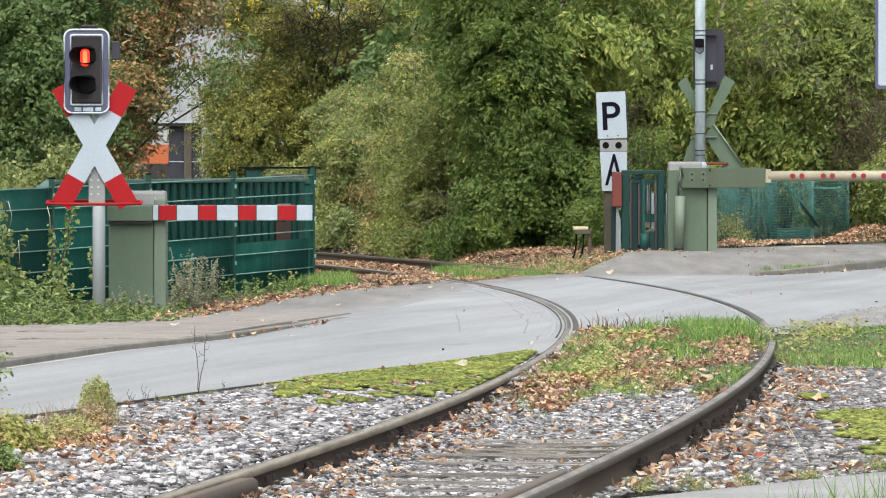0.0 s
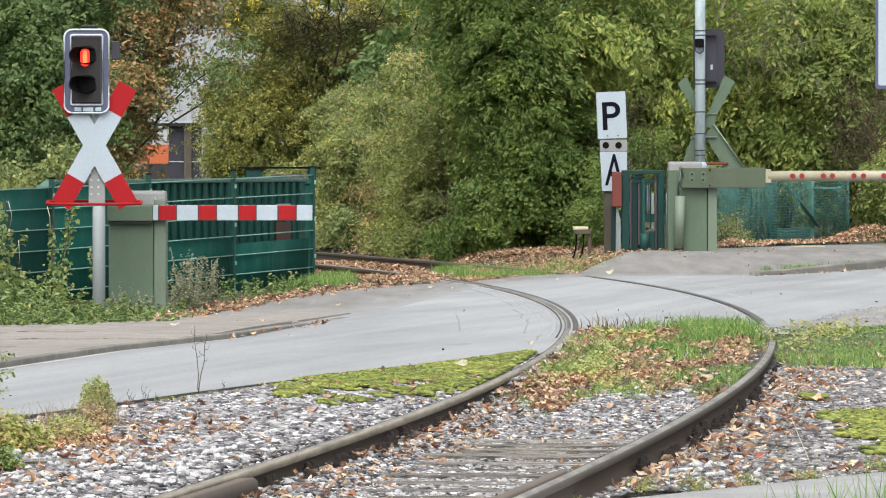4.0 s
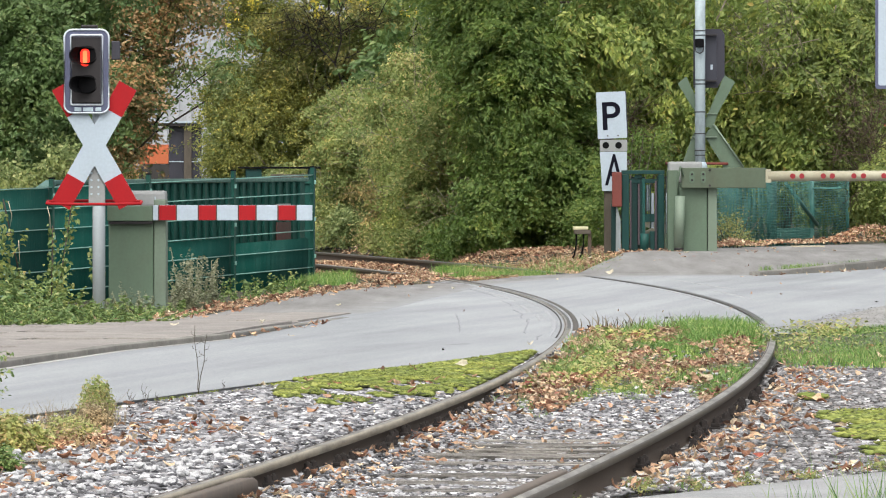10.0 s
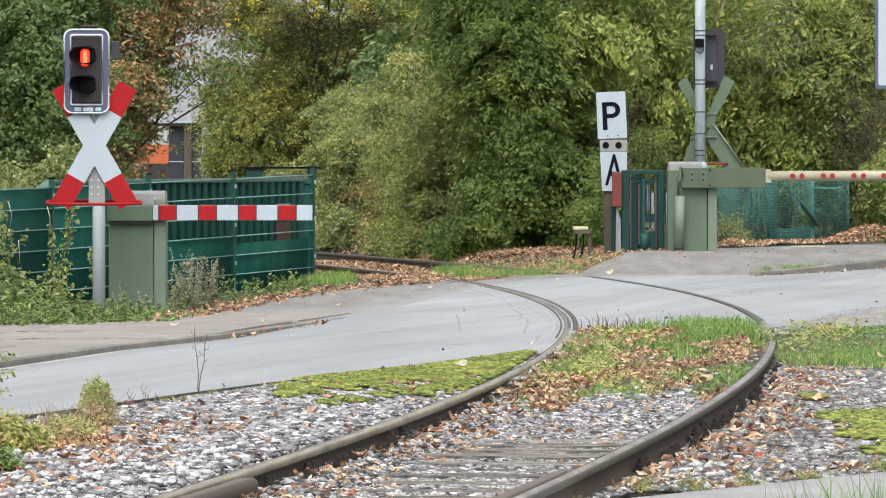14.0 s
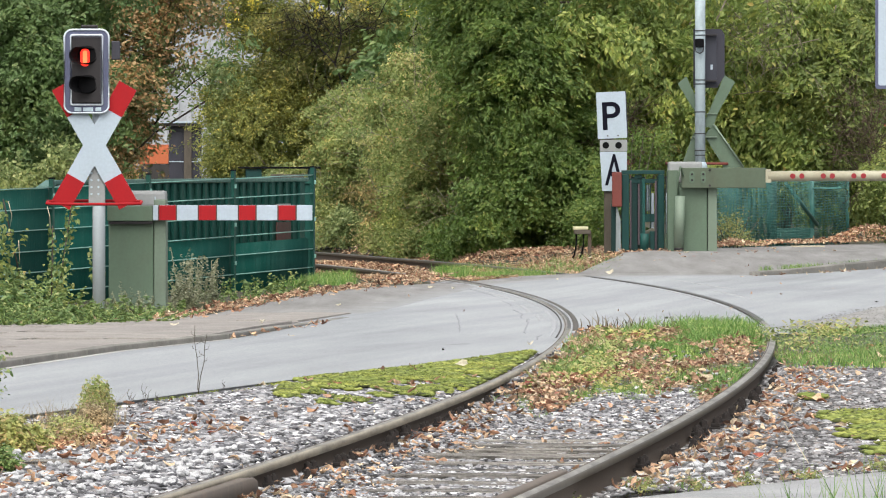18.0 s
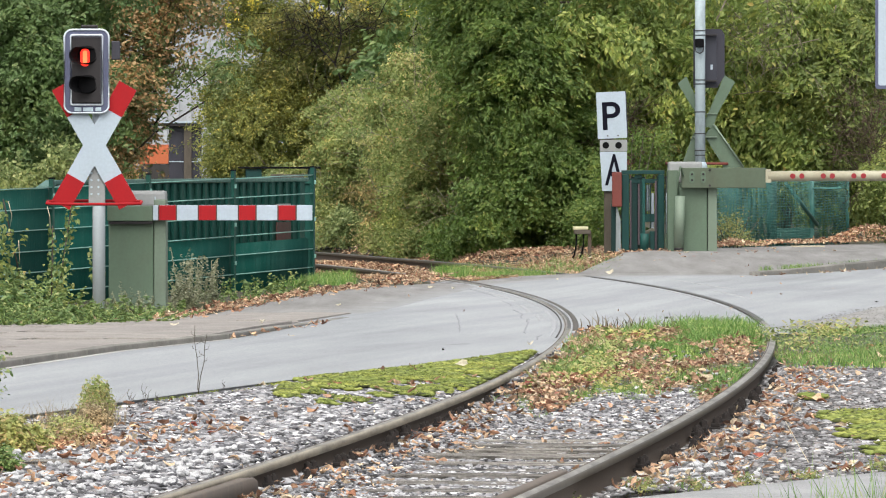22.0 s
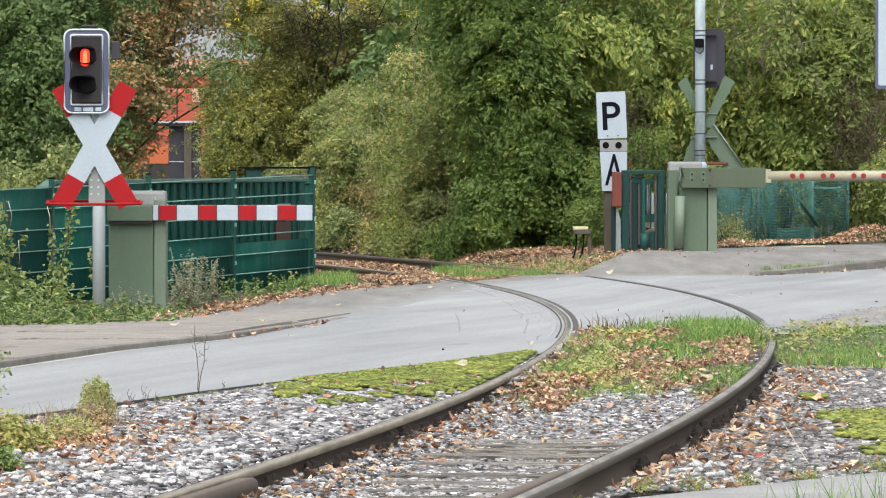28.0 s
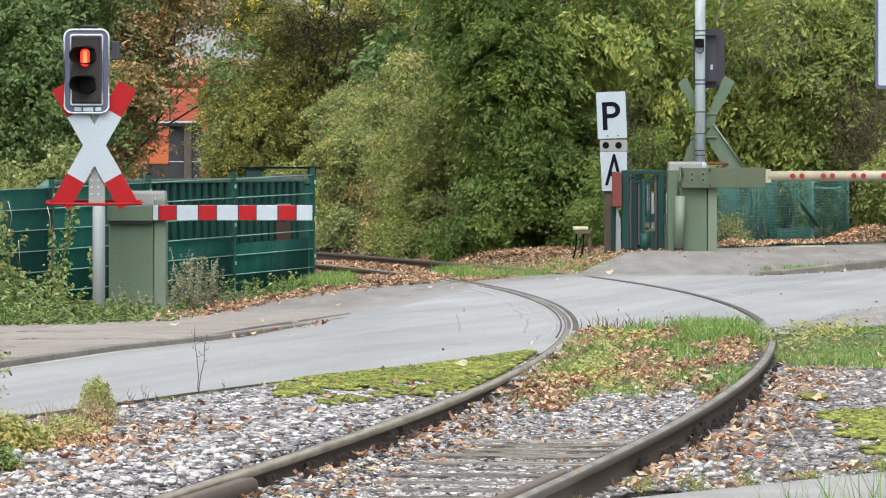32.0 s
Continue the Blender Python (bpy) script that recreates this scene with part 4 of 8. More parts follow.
keep = (RNG.random(len(xy)) < 0.72) & (xy[:, 0] < np.interp(xy[:, 1], [76, 78.5, 82, 84, 90], [1.45, 1.72, 2.12, 2.2, 2.9]) + RNG.normal(0, 0.06, len(xy))) & (np.abs(np.abs(to_track(xy[:, 0], xy[:, 1])[1]) - 0.7515) > 0.05) & ~((xy[:, 0] > 0.9) & (xy[:, 1] < 76.3))
litter("leaf_litter", xy[keep], lambda x, y: land(x, y) - 0.035, 0.041, "brown leaf litter under the shrubs beside the track")
xy = np.concatenate([field(7000, -3.2, 2.6, 88, 108), field(12000, -2.6, 1.6, 90, 100)])
d = to_track(xy[:, 0], xy[:, 1])[1]
keep = (np.abs(np.abs(d) - 0.7515) > 0.06) & (xy[:, 0] < 2.9)
litter("leaf_litter", xy[keep], lambda x, y: land(x, y) + 0.005, 0.055, "brown leaf litter behind the bend of the track")
xy = field(8000, 3.3, 7.5, 84, 97)
xy = np.concatenate([xy, RNG.normal(0, 1, (420, 2)) * [0.28, 0.6] + [3.85, 88.8]])
keep = np.abs(xy[:, 1] - np.interp(xy[:, 0], [3.2, 3.9, 6.4, 8], [87, 90, 98, 100.5])) < 2.0 * RNG.random(len(xy)) + 0.4
litter("leaf_litter", xy[keep], lambda x, y: land(x, y) + 0.05, 0.06, "orange leaf litter drifted against the net fence")
xy = np.concatenate([field(34, -2, 5, 46, 76), np.stack([RNG.uniform(-1.62, -0.85, 60), np.zeros(60)], 1) @ np.array([[1, 7.0], [0, 1]]) + [0, 58.1] + RNG.normal(0, 0.05, (60, 2)), field(110, 1.9, 5, 77, 88), np.stack([RNG.uniform(2.0, 2.95, 150), RNG.normal(84.0, 0.25, 150)], 1), np.stack([RNG.uniform(3.4, 5.2, 60), np.zeros(60)], 1) @ np.array([[1, 1.62], [0, 1]]) + [0, 69.1] + RNG.normal(0, 0.08, (60, 2))])
keep = RNG.random(len(xy)) < 0.7
litter("leaf_litter", xy[keep], lambda x, y: land(x, y) - 0.002, 0.048, "single leaves scattered over the asphalt", 0.2)


def grass(name, xy, height, h, lean, label, material="grass", width=0.0028):
    p = np.stack([xy[:, 0], xy[:, 1], height(xy[:, 0], xy[:, 1])], 1)
    me = blades_mesh(name, p, h * RNG.uniform(0.35, 1.15, len(p)), lean, width)
    return tagged(part(name, me, M[material]), label, "grass", kind="stuff")


def clumps(n, k, x0, x1, y0, y1, r):
    c = field(n, x0, x1, y0, y1)
    return (c[:, None] + RNG.normal(0, r, (n, k, 2)) * [1, 2.5]).reshape(-1, 2)


def drift(s, d):
    """Where leaves have drifted between the rails (above 0), and where grass grows (below)."""
    return np.sin(s * 0.85 + 2.2 * d + 0.4) * np.cos(d * 6.5 - 0.5) + 0.6 * np.sin(s * 2.1 - d * 8) + 0.35 * np.sin(d * 15 + s * 3.1)


def grown(xy, low, high):
    s, d = to_track(xy[:, 0], xy[:, 1])
    q = drift(s, d)
    return xy[(q > low) & (q < high) & (s > 12.2 + 1.1 * np.sin(d * 5.3 + 0.6) + 0.6 * np.sin(d * 13.1 + s * 0.7))]


def on_track(n, s0, s1, d0, d1, r=0.05):
    s = RNG.uniform(s0, s1, n)
    d = RNG.uniform(d0, d1, n)
    return np.stack([np.interp(s, TS, TX) + d, np.interp(s, TS, TY)], 1) + RNG.normal(0, r, (n, 2))


# green tufts along the near path's edge
edge_y = RNG.uniform(28.0, 33.5, 9)
c = np.stack([path_edge(edge_y) - RNG.uniform(0.0, 0.15, 9), edge_y], 1)
grass("grass_tufts", (c[:, None] + RNG.normal(0, 0.03, (9, 26, 2)) * [1, 3]).reshape(-1, 2), lambda x, y: bed_height(x, y) - 0.01, 0.07, 0.8, "small green tufts along the near path's edge")
# small broad-leaved weeds among the grass
xy = np.concatenate([grown(on_track(1500, 13, 23, -0.55, 0.64), -9, 0.4), field(1700, 2.15, 3.9, 44.0, 49.8)])
n = len(xy)
a = RNG.uniform(0, 2 * np.pi, n)
me = leaves_mesh("low_weeds", np.stack([xy[:, 0], xy[:, 1], bed_height(xy[:, 0], xy[:, 1]) + RNG.uniform(0, 0.05, n)], 1), np.stack([np.cos(a), np.sin(a), RNG.uniform(0, 0.8, n)], 1), RNG.normal(0, 0.4, (n, 3)) + [0, -0.3, 1], 0.027 * RNG.uniform(0.5, 1.3, n))
tagged(part("low_weeds", me, M["leaf_weed"]), "low green weeds among the grass by the rails", "weeds", kind="stuff")
c = np.concatenate([on_track(13, 12.5, 22, -0.42, -0.2), on_track(10, 13, 22, -0.3, 0.55), np.stack([RNG.uniform(2.2, 3.7, 14), RNG.uniform(45.5, 50.0, 14)], 1)])
xy = (c[:, None] + RNG.normal(0, 0.06, (37, 60, 2)) * [1, 2.2]).reshape(-1, 2)
n = len(xy)
a = RNG.uniform(0, 2 * np.pi, n)
me = leaves_mesh("low_weeds", np.stack([xy[:, 0], xy[:, 1], bed_height(xy[:, 0], xy[:, 1]) + RNG.uniform(0, 0.09, n)], 1), np.stack([np.cos(a), np.sin(a), RNG.uniform(0, 0.8, n)], 1), RNG.normal(0, 0.4, (n, 3)) + [0, -0.4, 1], 0.034 * RNG.uniform(0.5, 1.3, n))
tagged(part("low_weeds", me, M["leaf_yellow"]), "yellow-green weeds in clumps beside the rails", "weeds", kind="stuff")
low = lambda x, y: bed_height(x, y) - 0.01
c = np.concatenate([on_track(16, 21.5, 24.4, -0.05, 0.56), on_track(14, 19.5, 24, 0.2, 0.56)])
grass("grass_tufts", (c[:, None] + RNG.normal(0, 0.055, (30, 150, 2)) * [1, 3]).reshape(-1, 2), low, 0.145, 0.75, "tall bright green grass between the rails", width=0.004)
grass("grass_tufts", np.concatenate([grown(on_track(26000, 11.0, 23.5, -0.55, 0.64), -9, 0.12), on_track(3500, 20, 25.5, 0.0, 0.64)]), low, 0.06, 0.7, "short green grass between the rails")
c = np.concatenate([on_track(14, 13, 23, -0.6, 0.5), on_track(14, 15, 22, -0.62, -0.2)])
grass("grass_tufts", (c[:, None] + RNG.normal(0, 0.05, (28, 110, 2)) * [1, 2.5]).reshape(-1, 2), low, 0.12, 0.7, "bright green tufts scattered between the rails")
xy = grown(on_track(5200, 11.5, 23, -0.56, 0.64), 0.05, 9)
litter("leaf_litter", xy, lambda x, y: bed_height(x, y) + 0.03 * RNG.random(len(x)) + 0.015, 0.043, "heaps of brown leaves between the rails", 0.8)
grass("grass_tufts", grown(on_track(6000, 12, 24, -0.55, 0.6), -0.5, 9), low, 0.06, 0.8, "straw-coloured dead grass between the rails", "dry")
grass("dry_stalks", np.concatenate([on_track(70, 22.5, 24.8, -0.6, -0.2), on_track(60, 22.5, 24.8, -0.1, 0.3)]), low, 0.165, 0.6, "dark dead stalks standing between the rails", "stalk", 0.0062)
grass("grass_verge", (lambda p: p[RNG.random(len(p)) < 0.6 + 0.4 * np.sin(p[:, 0] * 6) * np.sin(p[:, 1] * 2.2)])(field(20000, 2.15, 3.8, 42, 51)), lambda x, y: level(y) - 0.03, 0.05, 0.8, "green grass verge between road and ballast")
gx = RNG.uniform(2.45, 4.2, 5200)
grass("grass_verge", np.stack([gx, np.interp(gx, [2.45, 2.9, 3.4, 4.6], [49.35, 49.6, 51.1, 54.1]) - RNG.random(5200) ** 1.5 * 0.9 + 0.12], 1), lambda x, y: level(y) - 0.02, 0.055, 0.9, "low grass creeping over the shoulder's edge")
grass("grass_verge", field(3500, 2.15, 3.9, 43, 50), lambda x, y: level(y) - 0.03, 0.045, 0.9, "dry grass mixed into the verge", "dry")
grass("grass_verge", field(2600, 2.55, 3.6, 43, 46.5), lambda x, y: level(y) - 0.05, 0.095, 0.8, "longer green grass beside the ballast")
grass("grass_tufts", np.concatenate([clumps(10, 150, -0.02, 0.26, 75.9, 77.0, 0.05)]), lambda x, y: land(x, y) - 0.03, 0.17, 0.6, "bright green grass tuft at the road's edge")
grass("grass_verge", clumps(46, 50, -1.5, -0.95, 69, 76, 0.06), land, 0.10, 0.7, "green grass strip at the end of the wire fence")
grass("grass_verge", np.concatenate([clumps(70, 34, 0.3, 2.0, 76.4, 86, 0.08), clumps(30, 60, 0.35, 1.1, 76.2, 78.0, 0.06)]), lambda x, y: land(x, y) - 0.05, 0.12, 0.6, "thin grass at the road's edge")
grass("grass_tufts", (np.stack([RNG.uniform(3.5, 5.2, 26), np.zeros(26)], 1)[:, None] + RNG.normal(0, 0.05, (26, 22, 2))).reshape(-1, 2) @ np.array([[1, 1.62], [0, 1]]) + [0, 69.65], lambda x, y: land(x, y) + 0.05, 0.07, 0.6, "grass growing along the kerb")


def moss(name, xy, height, label):
    n = len(xy)
    return tagged(rocks(name, xy, RNG.uniform(0.012, 0.032, n), height, M["mossy"], 0.5, 0.4), label, "moss", kind="stuff")


xy = field(42000, -0.9, 0.75, 35.4, 45.4)
s, d = to_track(xy[:, 0], xy[:, 1])
g = xy[:, 0] - near_edge(xy[:, 1])
keep = (g > 0.0) & (d < -0.83) & (RNG.random(len(xy)) < smooth(-0.25, 0.25, np.sin(xy[:, 0] * 9) * np.sin(xy[:, 1] * 2.3) + 0.5 * np.sin(xy[:, 0] * 23 + xy[:, 1] * 5) + RNG.normal(0, 0.22, len(xy)) + (xy[:, 1] - 39.2) * 0.34 + 0.45 - g * 0.45))
moss("moss", xy[keep], lambda x, y: bed_height(x, y) + 0.02, "bright yellow-green moss over the stones beside the road")
xy = field(9000, 1.75, 2.5, 31.5, 36.5)
keep = (xy[:, 0] - 2.08 - 0.07 * np.sin(xy[:, 1] * 3.1) + 0.05 * np.sin(xy[:, 0] * 31 + xy[:, 1] * 9) > 0) & (RNG.random(len(xy)) < 0.34)
moss("moss", xy[keep], lambda x, y: bed_height(x, y) + 0.02, "yellow-green moss cushion on the ballast")

def moss_fur(xy, height, label):
    p = np.stack([xy[:, 0], xy[:, 1], height(xy[:, 0], xy[:, 1])], 1)
    me = blades_mesh("moss", p, RNG.uniform(0.004, 0.012, len(p)), 1.6, 0.005)
    return tagged(part("moss", me, M["mossy"]), label, "moss", kind="stuff")


xy = field(70000, -0.9, 0.75, 35.4, 45.4)
s, d = to_track(xy[:, 0], xy[:, 1])
g = xy[:, 0] - near_edge(xy[:, 1])
w = np.sin(xy[:, 0] * 9) * np.sin(xy[:, 1] * 2.3) + 0.5 * np.sin(xy[:, 0] * 23 + xy[:, 1] * 5) + RNG.normal(0, 0.22, len(xy)) + (xy[:, 1] - 39.2) * 0.34 + 0.45 - g * 0.45
keep = (g > -0.01) & (d < -0.83) & (RNG.random(len(xy)) < smooth(-0.3, 0.3, w))
moss_fur(xy[keep], lambda x, y: bed_height(x, y) + 0.025, "soft yellow-green moss between road and rail")
xy = field(22000, 1.7, 2.5, 31.5, 36.8)
keep = (xy[:, 0] - 2.08 - 0.07 * np.sin(xy[:, 1] * 3.1) + 0.05 * np.sin(xy[:, 0] * 31 + xy[:, 1] * 9) > -0.01) & (RNG.random(len(xy)) < 0.4)
moss_fur(xy[keep], lambda x, y: bed_height(x, y) + 0.02, "soft yellow-green moss on the ballast")


xy = field(9000, -1.9, -0.6, 34.0, 40)
g = xy[:, 0] - near_edge(xy[:, 1])
keep = (np.abs(g - 0.07) < 0.10 * RNG.random(len(xy))) & (np.sin(xy[:, 0] * 17) + np.sin(xy[:, 1] * 5.1) > 0.1)
moss_fur(xy[keep], lambda x, y: bed_height(x, y) + 0.018, "moss along the asphalt's broken edge")
# loose grit over the shoulder
t = RNG.random(3600)
gx = 2.6 + 2.6 * t
xy = np.stack([gx, np.interp(gx, [2.45, 2.9, 3.4, 4.6, 9], [49.6, 49.9, 51.4, 54.4, 68.4]) + RNG.random(3600) ** 1.5 * np.interp(gx, [2.5, 3.2, 5], [0.8, 4.5, 8])], 1)
tagged(rocks("loose_grit", xy, RNG.uniform(0.003, 0.007, 3600), lambda x, y: land(x, y) + 0.016, M["shoulder"]), "loose grit strewn over the gravelly shoulder", "gravel", kind="stuff")


# ---- plants near the camera ----
def weed(name, xy, z, stems, height, leaf, material, label, size, droop=0.2, spread=0.09):
    """A plant of several stems with leaves along them."""
    w = thing(name, (xy[0], xy[1], z), label, "plant")
    P, A, N = [], [], []
    segs = []
    for i in range(stems):
        a, r = RNG.uniform(0, 2 * np.pi), spread * RNG.random()
        foot = np.array([math.cos(a) * r, math.sin(a) * r, 0])
        h = height * RNG.uniform(0.3, 1.05)
        top = foot * RNG.uniform(1.5, 3.0) + np.array([0, 0, h])
        segs.append((foot, top))
        k = RNG.random(leaf)[:, None]
        P.append(foot + (top - foot) * k)
        b = RNG.uniform(0, 2 * np.pi, leaf)
        A.append(np.stack([np.cos(b), np.sin(b), RNG.normal(0.1 - droop, 0.35, leaf)], 1))
        N.append(RNG.normal(0, 0.4, (leaf, 3)) + [0, -0.2, 0.9])
    P, A, N = np.concatenate(P), np.concatenate(A), np.concatenate(N)
    for a, b in segs[:5]:
        part("stem", bars("stem", [(a, b)], 0.0025), M[material], w)
    part("foliage", leaves_mesh("foliage", P, A, N, size * RNG.uniform(0.5, 1.3, len(P))), M[material], w)
    return w


def mound(xy, n, rx, ry, h, mat, size, label, twig=8):
    """A low dome of small leaves on many short stems."""
    z = float(bed_height(*xy))
    w = thing("weed", (xy[0], xy[1], z), label, "plant")
    a, r = RNG.uniform(0, 2 * np.pi, n), np.sqrt(RNG.random(n))
    c = np.stack([rx * r * np.cos(a), ry * r * np.sin(a), h * np.sqrt(1 - 0.9 * r * r) * RNG.uniform(0.35, 1.08, n)], 1)
    p = (c[:, None] + RNG.normal(0, 0.016, (n, twig, 3))).reshape(-1, 3)
    k = len(p)
    b = RNG.uniform(0, 2 * np.pi, k)
    part("foliage", leaves_mesh("foliage", p, np.stack([np.cos(b), np.sin(b) - 0.2, RNG.normal(-0.3, 0.4, k)], 1), RNG.normal(0, 0.35, (k, 3)) + [0, -0.35, 0.9], size * RNG.uniform(0.5, 1.3, k), 0.9), M[mat], w)
    for q in c[:6]:
        part("stem", path_tube([(q[0] * 0.3, q[1] * 0.3, 0), tuple(q * 0.6), tuple(q)], 0.0022, 5, taper=0.6), M["dry"], w)
    return w


for x, y, n, rx, ry, h, mat, size in ((-1.95, 30.4, 380, 0.10, 0.35, 0.165, "leaf_yellow", 0.032), (-1.85, 30.6, 150, 0.08, 0.3, 0.11, "leaf_yellow", 0.028), (-1.865, 28.6, 120, 0.07, 0.15, 0.10, "leaf_weed", 0.026),
                                      (-1.75, 31.2, 150, 0.09, 0.4, 0.13, "leaf_yellow", 0.020), (-1.68, 31.5, 110, 0.08, 0.4, 0.10, "leaf_yellow", 0.018), (-1.72, 31.0, 110, 0.10, 0.3, 0.09, "dry", 0.020), (-1.76, 30.8, 60, 0.10, 0.3, 0.05, "litter", 0.03), (-1.62, 31.2, 60, 0.10, 0.3, 0.04, "litter", 0.03), (-1.70, 31.3, 90, 0.08, 0.3, 0.12, "leaf_yellow", 0.022),
                                      (-1.72, 33.6, 300, 0.075, 0.3, 0.20, "leaf_yellow", 0.022), (-1.71, 33.4, 60, 0.06, 0.3, 0.20, "leaf_pale", 0.024), (-1.70, 33.0, 380, 0.08, 0.3, 0.11, "dry", 0.018)):
    mound((x, y), n, rx, ry, h, mat, size, {"leaf_yellow": "soft mound of yellowing weeds at the ballast's edge", "leaf_weed": "low green weed among the stones", "litter": "brown withered weed at the ballast's edge", "leaf_pale": "pale green top of a rounded weed beside the road", "dry": "dry brown stalks under the rounded weed"}[mat])
for s, d, n, h, leaf, mat in ((13.4, -0.52, 7, 0.10, 14, "leaf_grass"), (14.2, -0.47, 7, 0.12, 14, "leaf_yellow"), (15.2, -0.44, 8, 0.12, 14, "leaf_grass"), (16.4, -0.36, 7, 0.11, 12, "leaf_yellow"), (18.5, -0.40, 8, 0.11, 14, "leaf_grass"), (20.0, -0.30, 8, 0.11, 14, "leaf_grass"), (21.5, -0.42, 8, 0.10, 14, "leaf_yellow")):
    p = along(s, d)[0]
    weed("weed", (p[0], p[1]), float(bed_height(p[0], p[1])), n, h, leaf, mat, "leafy yellow-green weed growing beside the rail", 0.036, spread=0.07)
for y in (27.5, 28.1, 28.55, 29.0, 29.5, 30.2):
    mound((float(path_edge(np.array(y))) - 0.08, y), 46, 0.06, 0.16, 0.045, "leaf_grass", 0.018, "small olive weed along the near path's edge", 5)
spray = thing("bramble_spray", (-2.10, 30.0, float(bed_height(-2.1, 30.0))), "dark green leafy sprays arching in from the side", "plant")
for k, (x, z) in enumerate(((0.165, 0.475), (0.155, 0.395), (0.13, 0.30))):
    stem = part("stem", path_tube([(-0.02 * k, 0, 0), (0.02, 0, z * 0.6), (0.08, 0.01, z * 0.95), (x, 0.02, z)], 0.0025, 5, taper=0.5), M["leaf_weed"], spray)
    f = RNG.random((34, 1))
    p = np.array([[0.07, 0.01, z * 0.95]]) * (1 - f) + np.array([[x + 0.02, 0.02, z - 0.01]]) * f + RNG.normal(0, 0.012, (34, 3))
    part("foliage", leaves_mesh("foliage", p, RNG.normal(0, 0.5, (34, 3)) + [0.7, -0.2, -0.3], RNG.normal(0, 0.4, (34, 3)) + [0, -0.4, 0.9], 0.024 * RNG.uniform(0.6, 1.2, 34)), M["leaf_weed"], stem)
grass("dry_grass", np.concatenate([RNG.normal(0, 0.08, (420, 2)) * [1, 3] + [-1.80, 31.6], RNG.normal(0, 0.05, (130, 2)) * [1, 3] + [-1.67, 33.2]]), lambda x, y: bed_height(x, y), 0.20, 0.5, "thin reddish dry grass among the yellowing weeds", "dry", 0.0016)
for x, y, h, n in ((-1.33, 37.0, 0.39, 2), (-1.62, 35.0, 0.11, 3), (-1.56, 35.3, 0.13, 3), (-1.50, 35.5, 0.08, 2), (-1.22, 37.6, 0.07, 2)):
    w = thing("dead_stalk", (x, y, float(bed_height(x, y))), "thin forked dead stalk growing at the road's edge", "plant")
    for k in range(n):
        e, top = (k - 0.45) * 0.17 * h, h * (1 - 0.12 * k)
        q = [(0, 0, 0), (e * 0.1 - 0.006, 0, top * 0.12), (e * 0.15, 0.005, top * 0.30), (e * 0.6 + 0.004, 0.01, top * 0.55), (e * 0.85 - 0.003, 0.01, top * 0.8), (e + 0.006, 0, top)]
        stem = part("stem", path_tube(q, 0.0034 if h > 0.3 else 0.002, 6, taper=0.4), M["old_wood"], w)
        for f in (0.35, 0.5, 0.62, 0.78)[: 4 if h > 0.3 else 2]:
            p = Vector(q[2]).lerp(Vector(q[5]), f)
            part("side_twig", path_tube([p, p + Vector((0.02 * (1 if f in (0.35, 0.62) else -1) * h / 0.39, 0, 0.008)), p + Vector((0.026 * (1 if f in (0.35, 0.62) else -1) * h / 0.39, 0, 0.028 * h / 0.39))], 0.0016, 5, taper=0.5), M["old_wood"], stem)
# a pale bent straw and the blades that nod before the lens
straw = thing("straw_stem", (1.69, 30.9, -0.16), "pale dry grass stem leaning over the stones", "grass")
part("stem", path_tube([(0, 0, 0), (-0.03, 0, 0.06), (-0.08, 0.02, 0.15), (-0.125, 0.03, 0.235)], 0.0028, 5, taper=0.5), M["straw"], straw)
blown = thing("fallen_leaf", (1.50, 29.45, -0.108), "curled orange-brown leaf lying at the path's edge", "leaf")
part("blade", curled_mesh("blade", np.zeros((1, 3)), np.array([[1.0, 0.15, 0.1]]), np.array([[0.1, -0.5, 1.0]]), np.array([0.075])), M["litter"], blown)
near_grass = []
for x, y, n, h in ((1.12, 21.0, 26, 0.14), (1.22, 21.3, 26, 0.17), (1.32, 20.8, 34, 0.21), (1.40, 21.2, 30, 0.20)):
    g = thing("grass_clump", (x, y, 0.0 if x < 0 else -0.10 + 0.0), "soft green grass blades close before the lens", "grass", "near grass blades")
    p = RNG.normal(0, 0.05, (n, 3)) * [1, 1, 0] + [0, 0, 0.0]
    me = blades_mesh("tuft", p, 0.30 + h * RNG.uniform(0.3, 1.1, n), 0.35, 0.0035)
    part("tuft", me, M["grass"], g)
    near_grass.append(g)


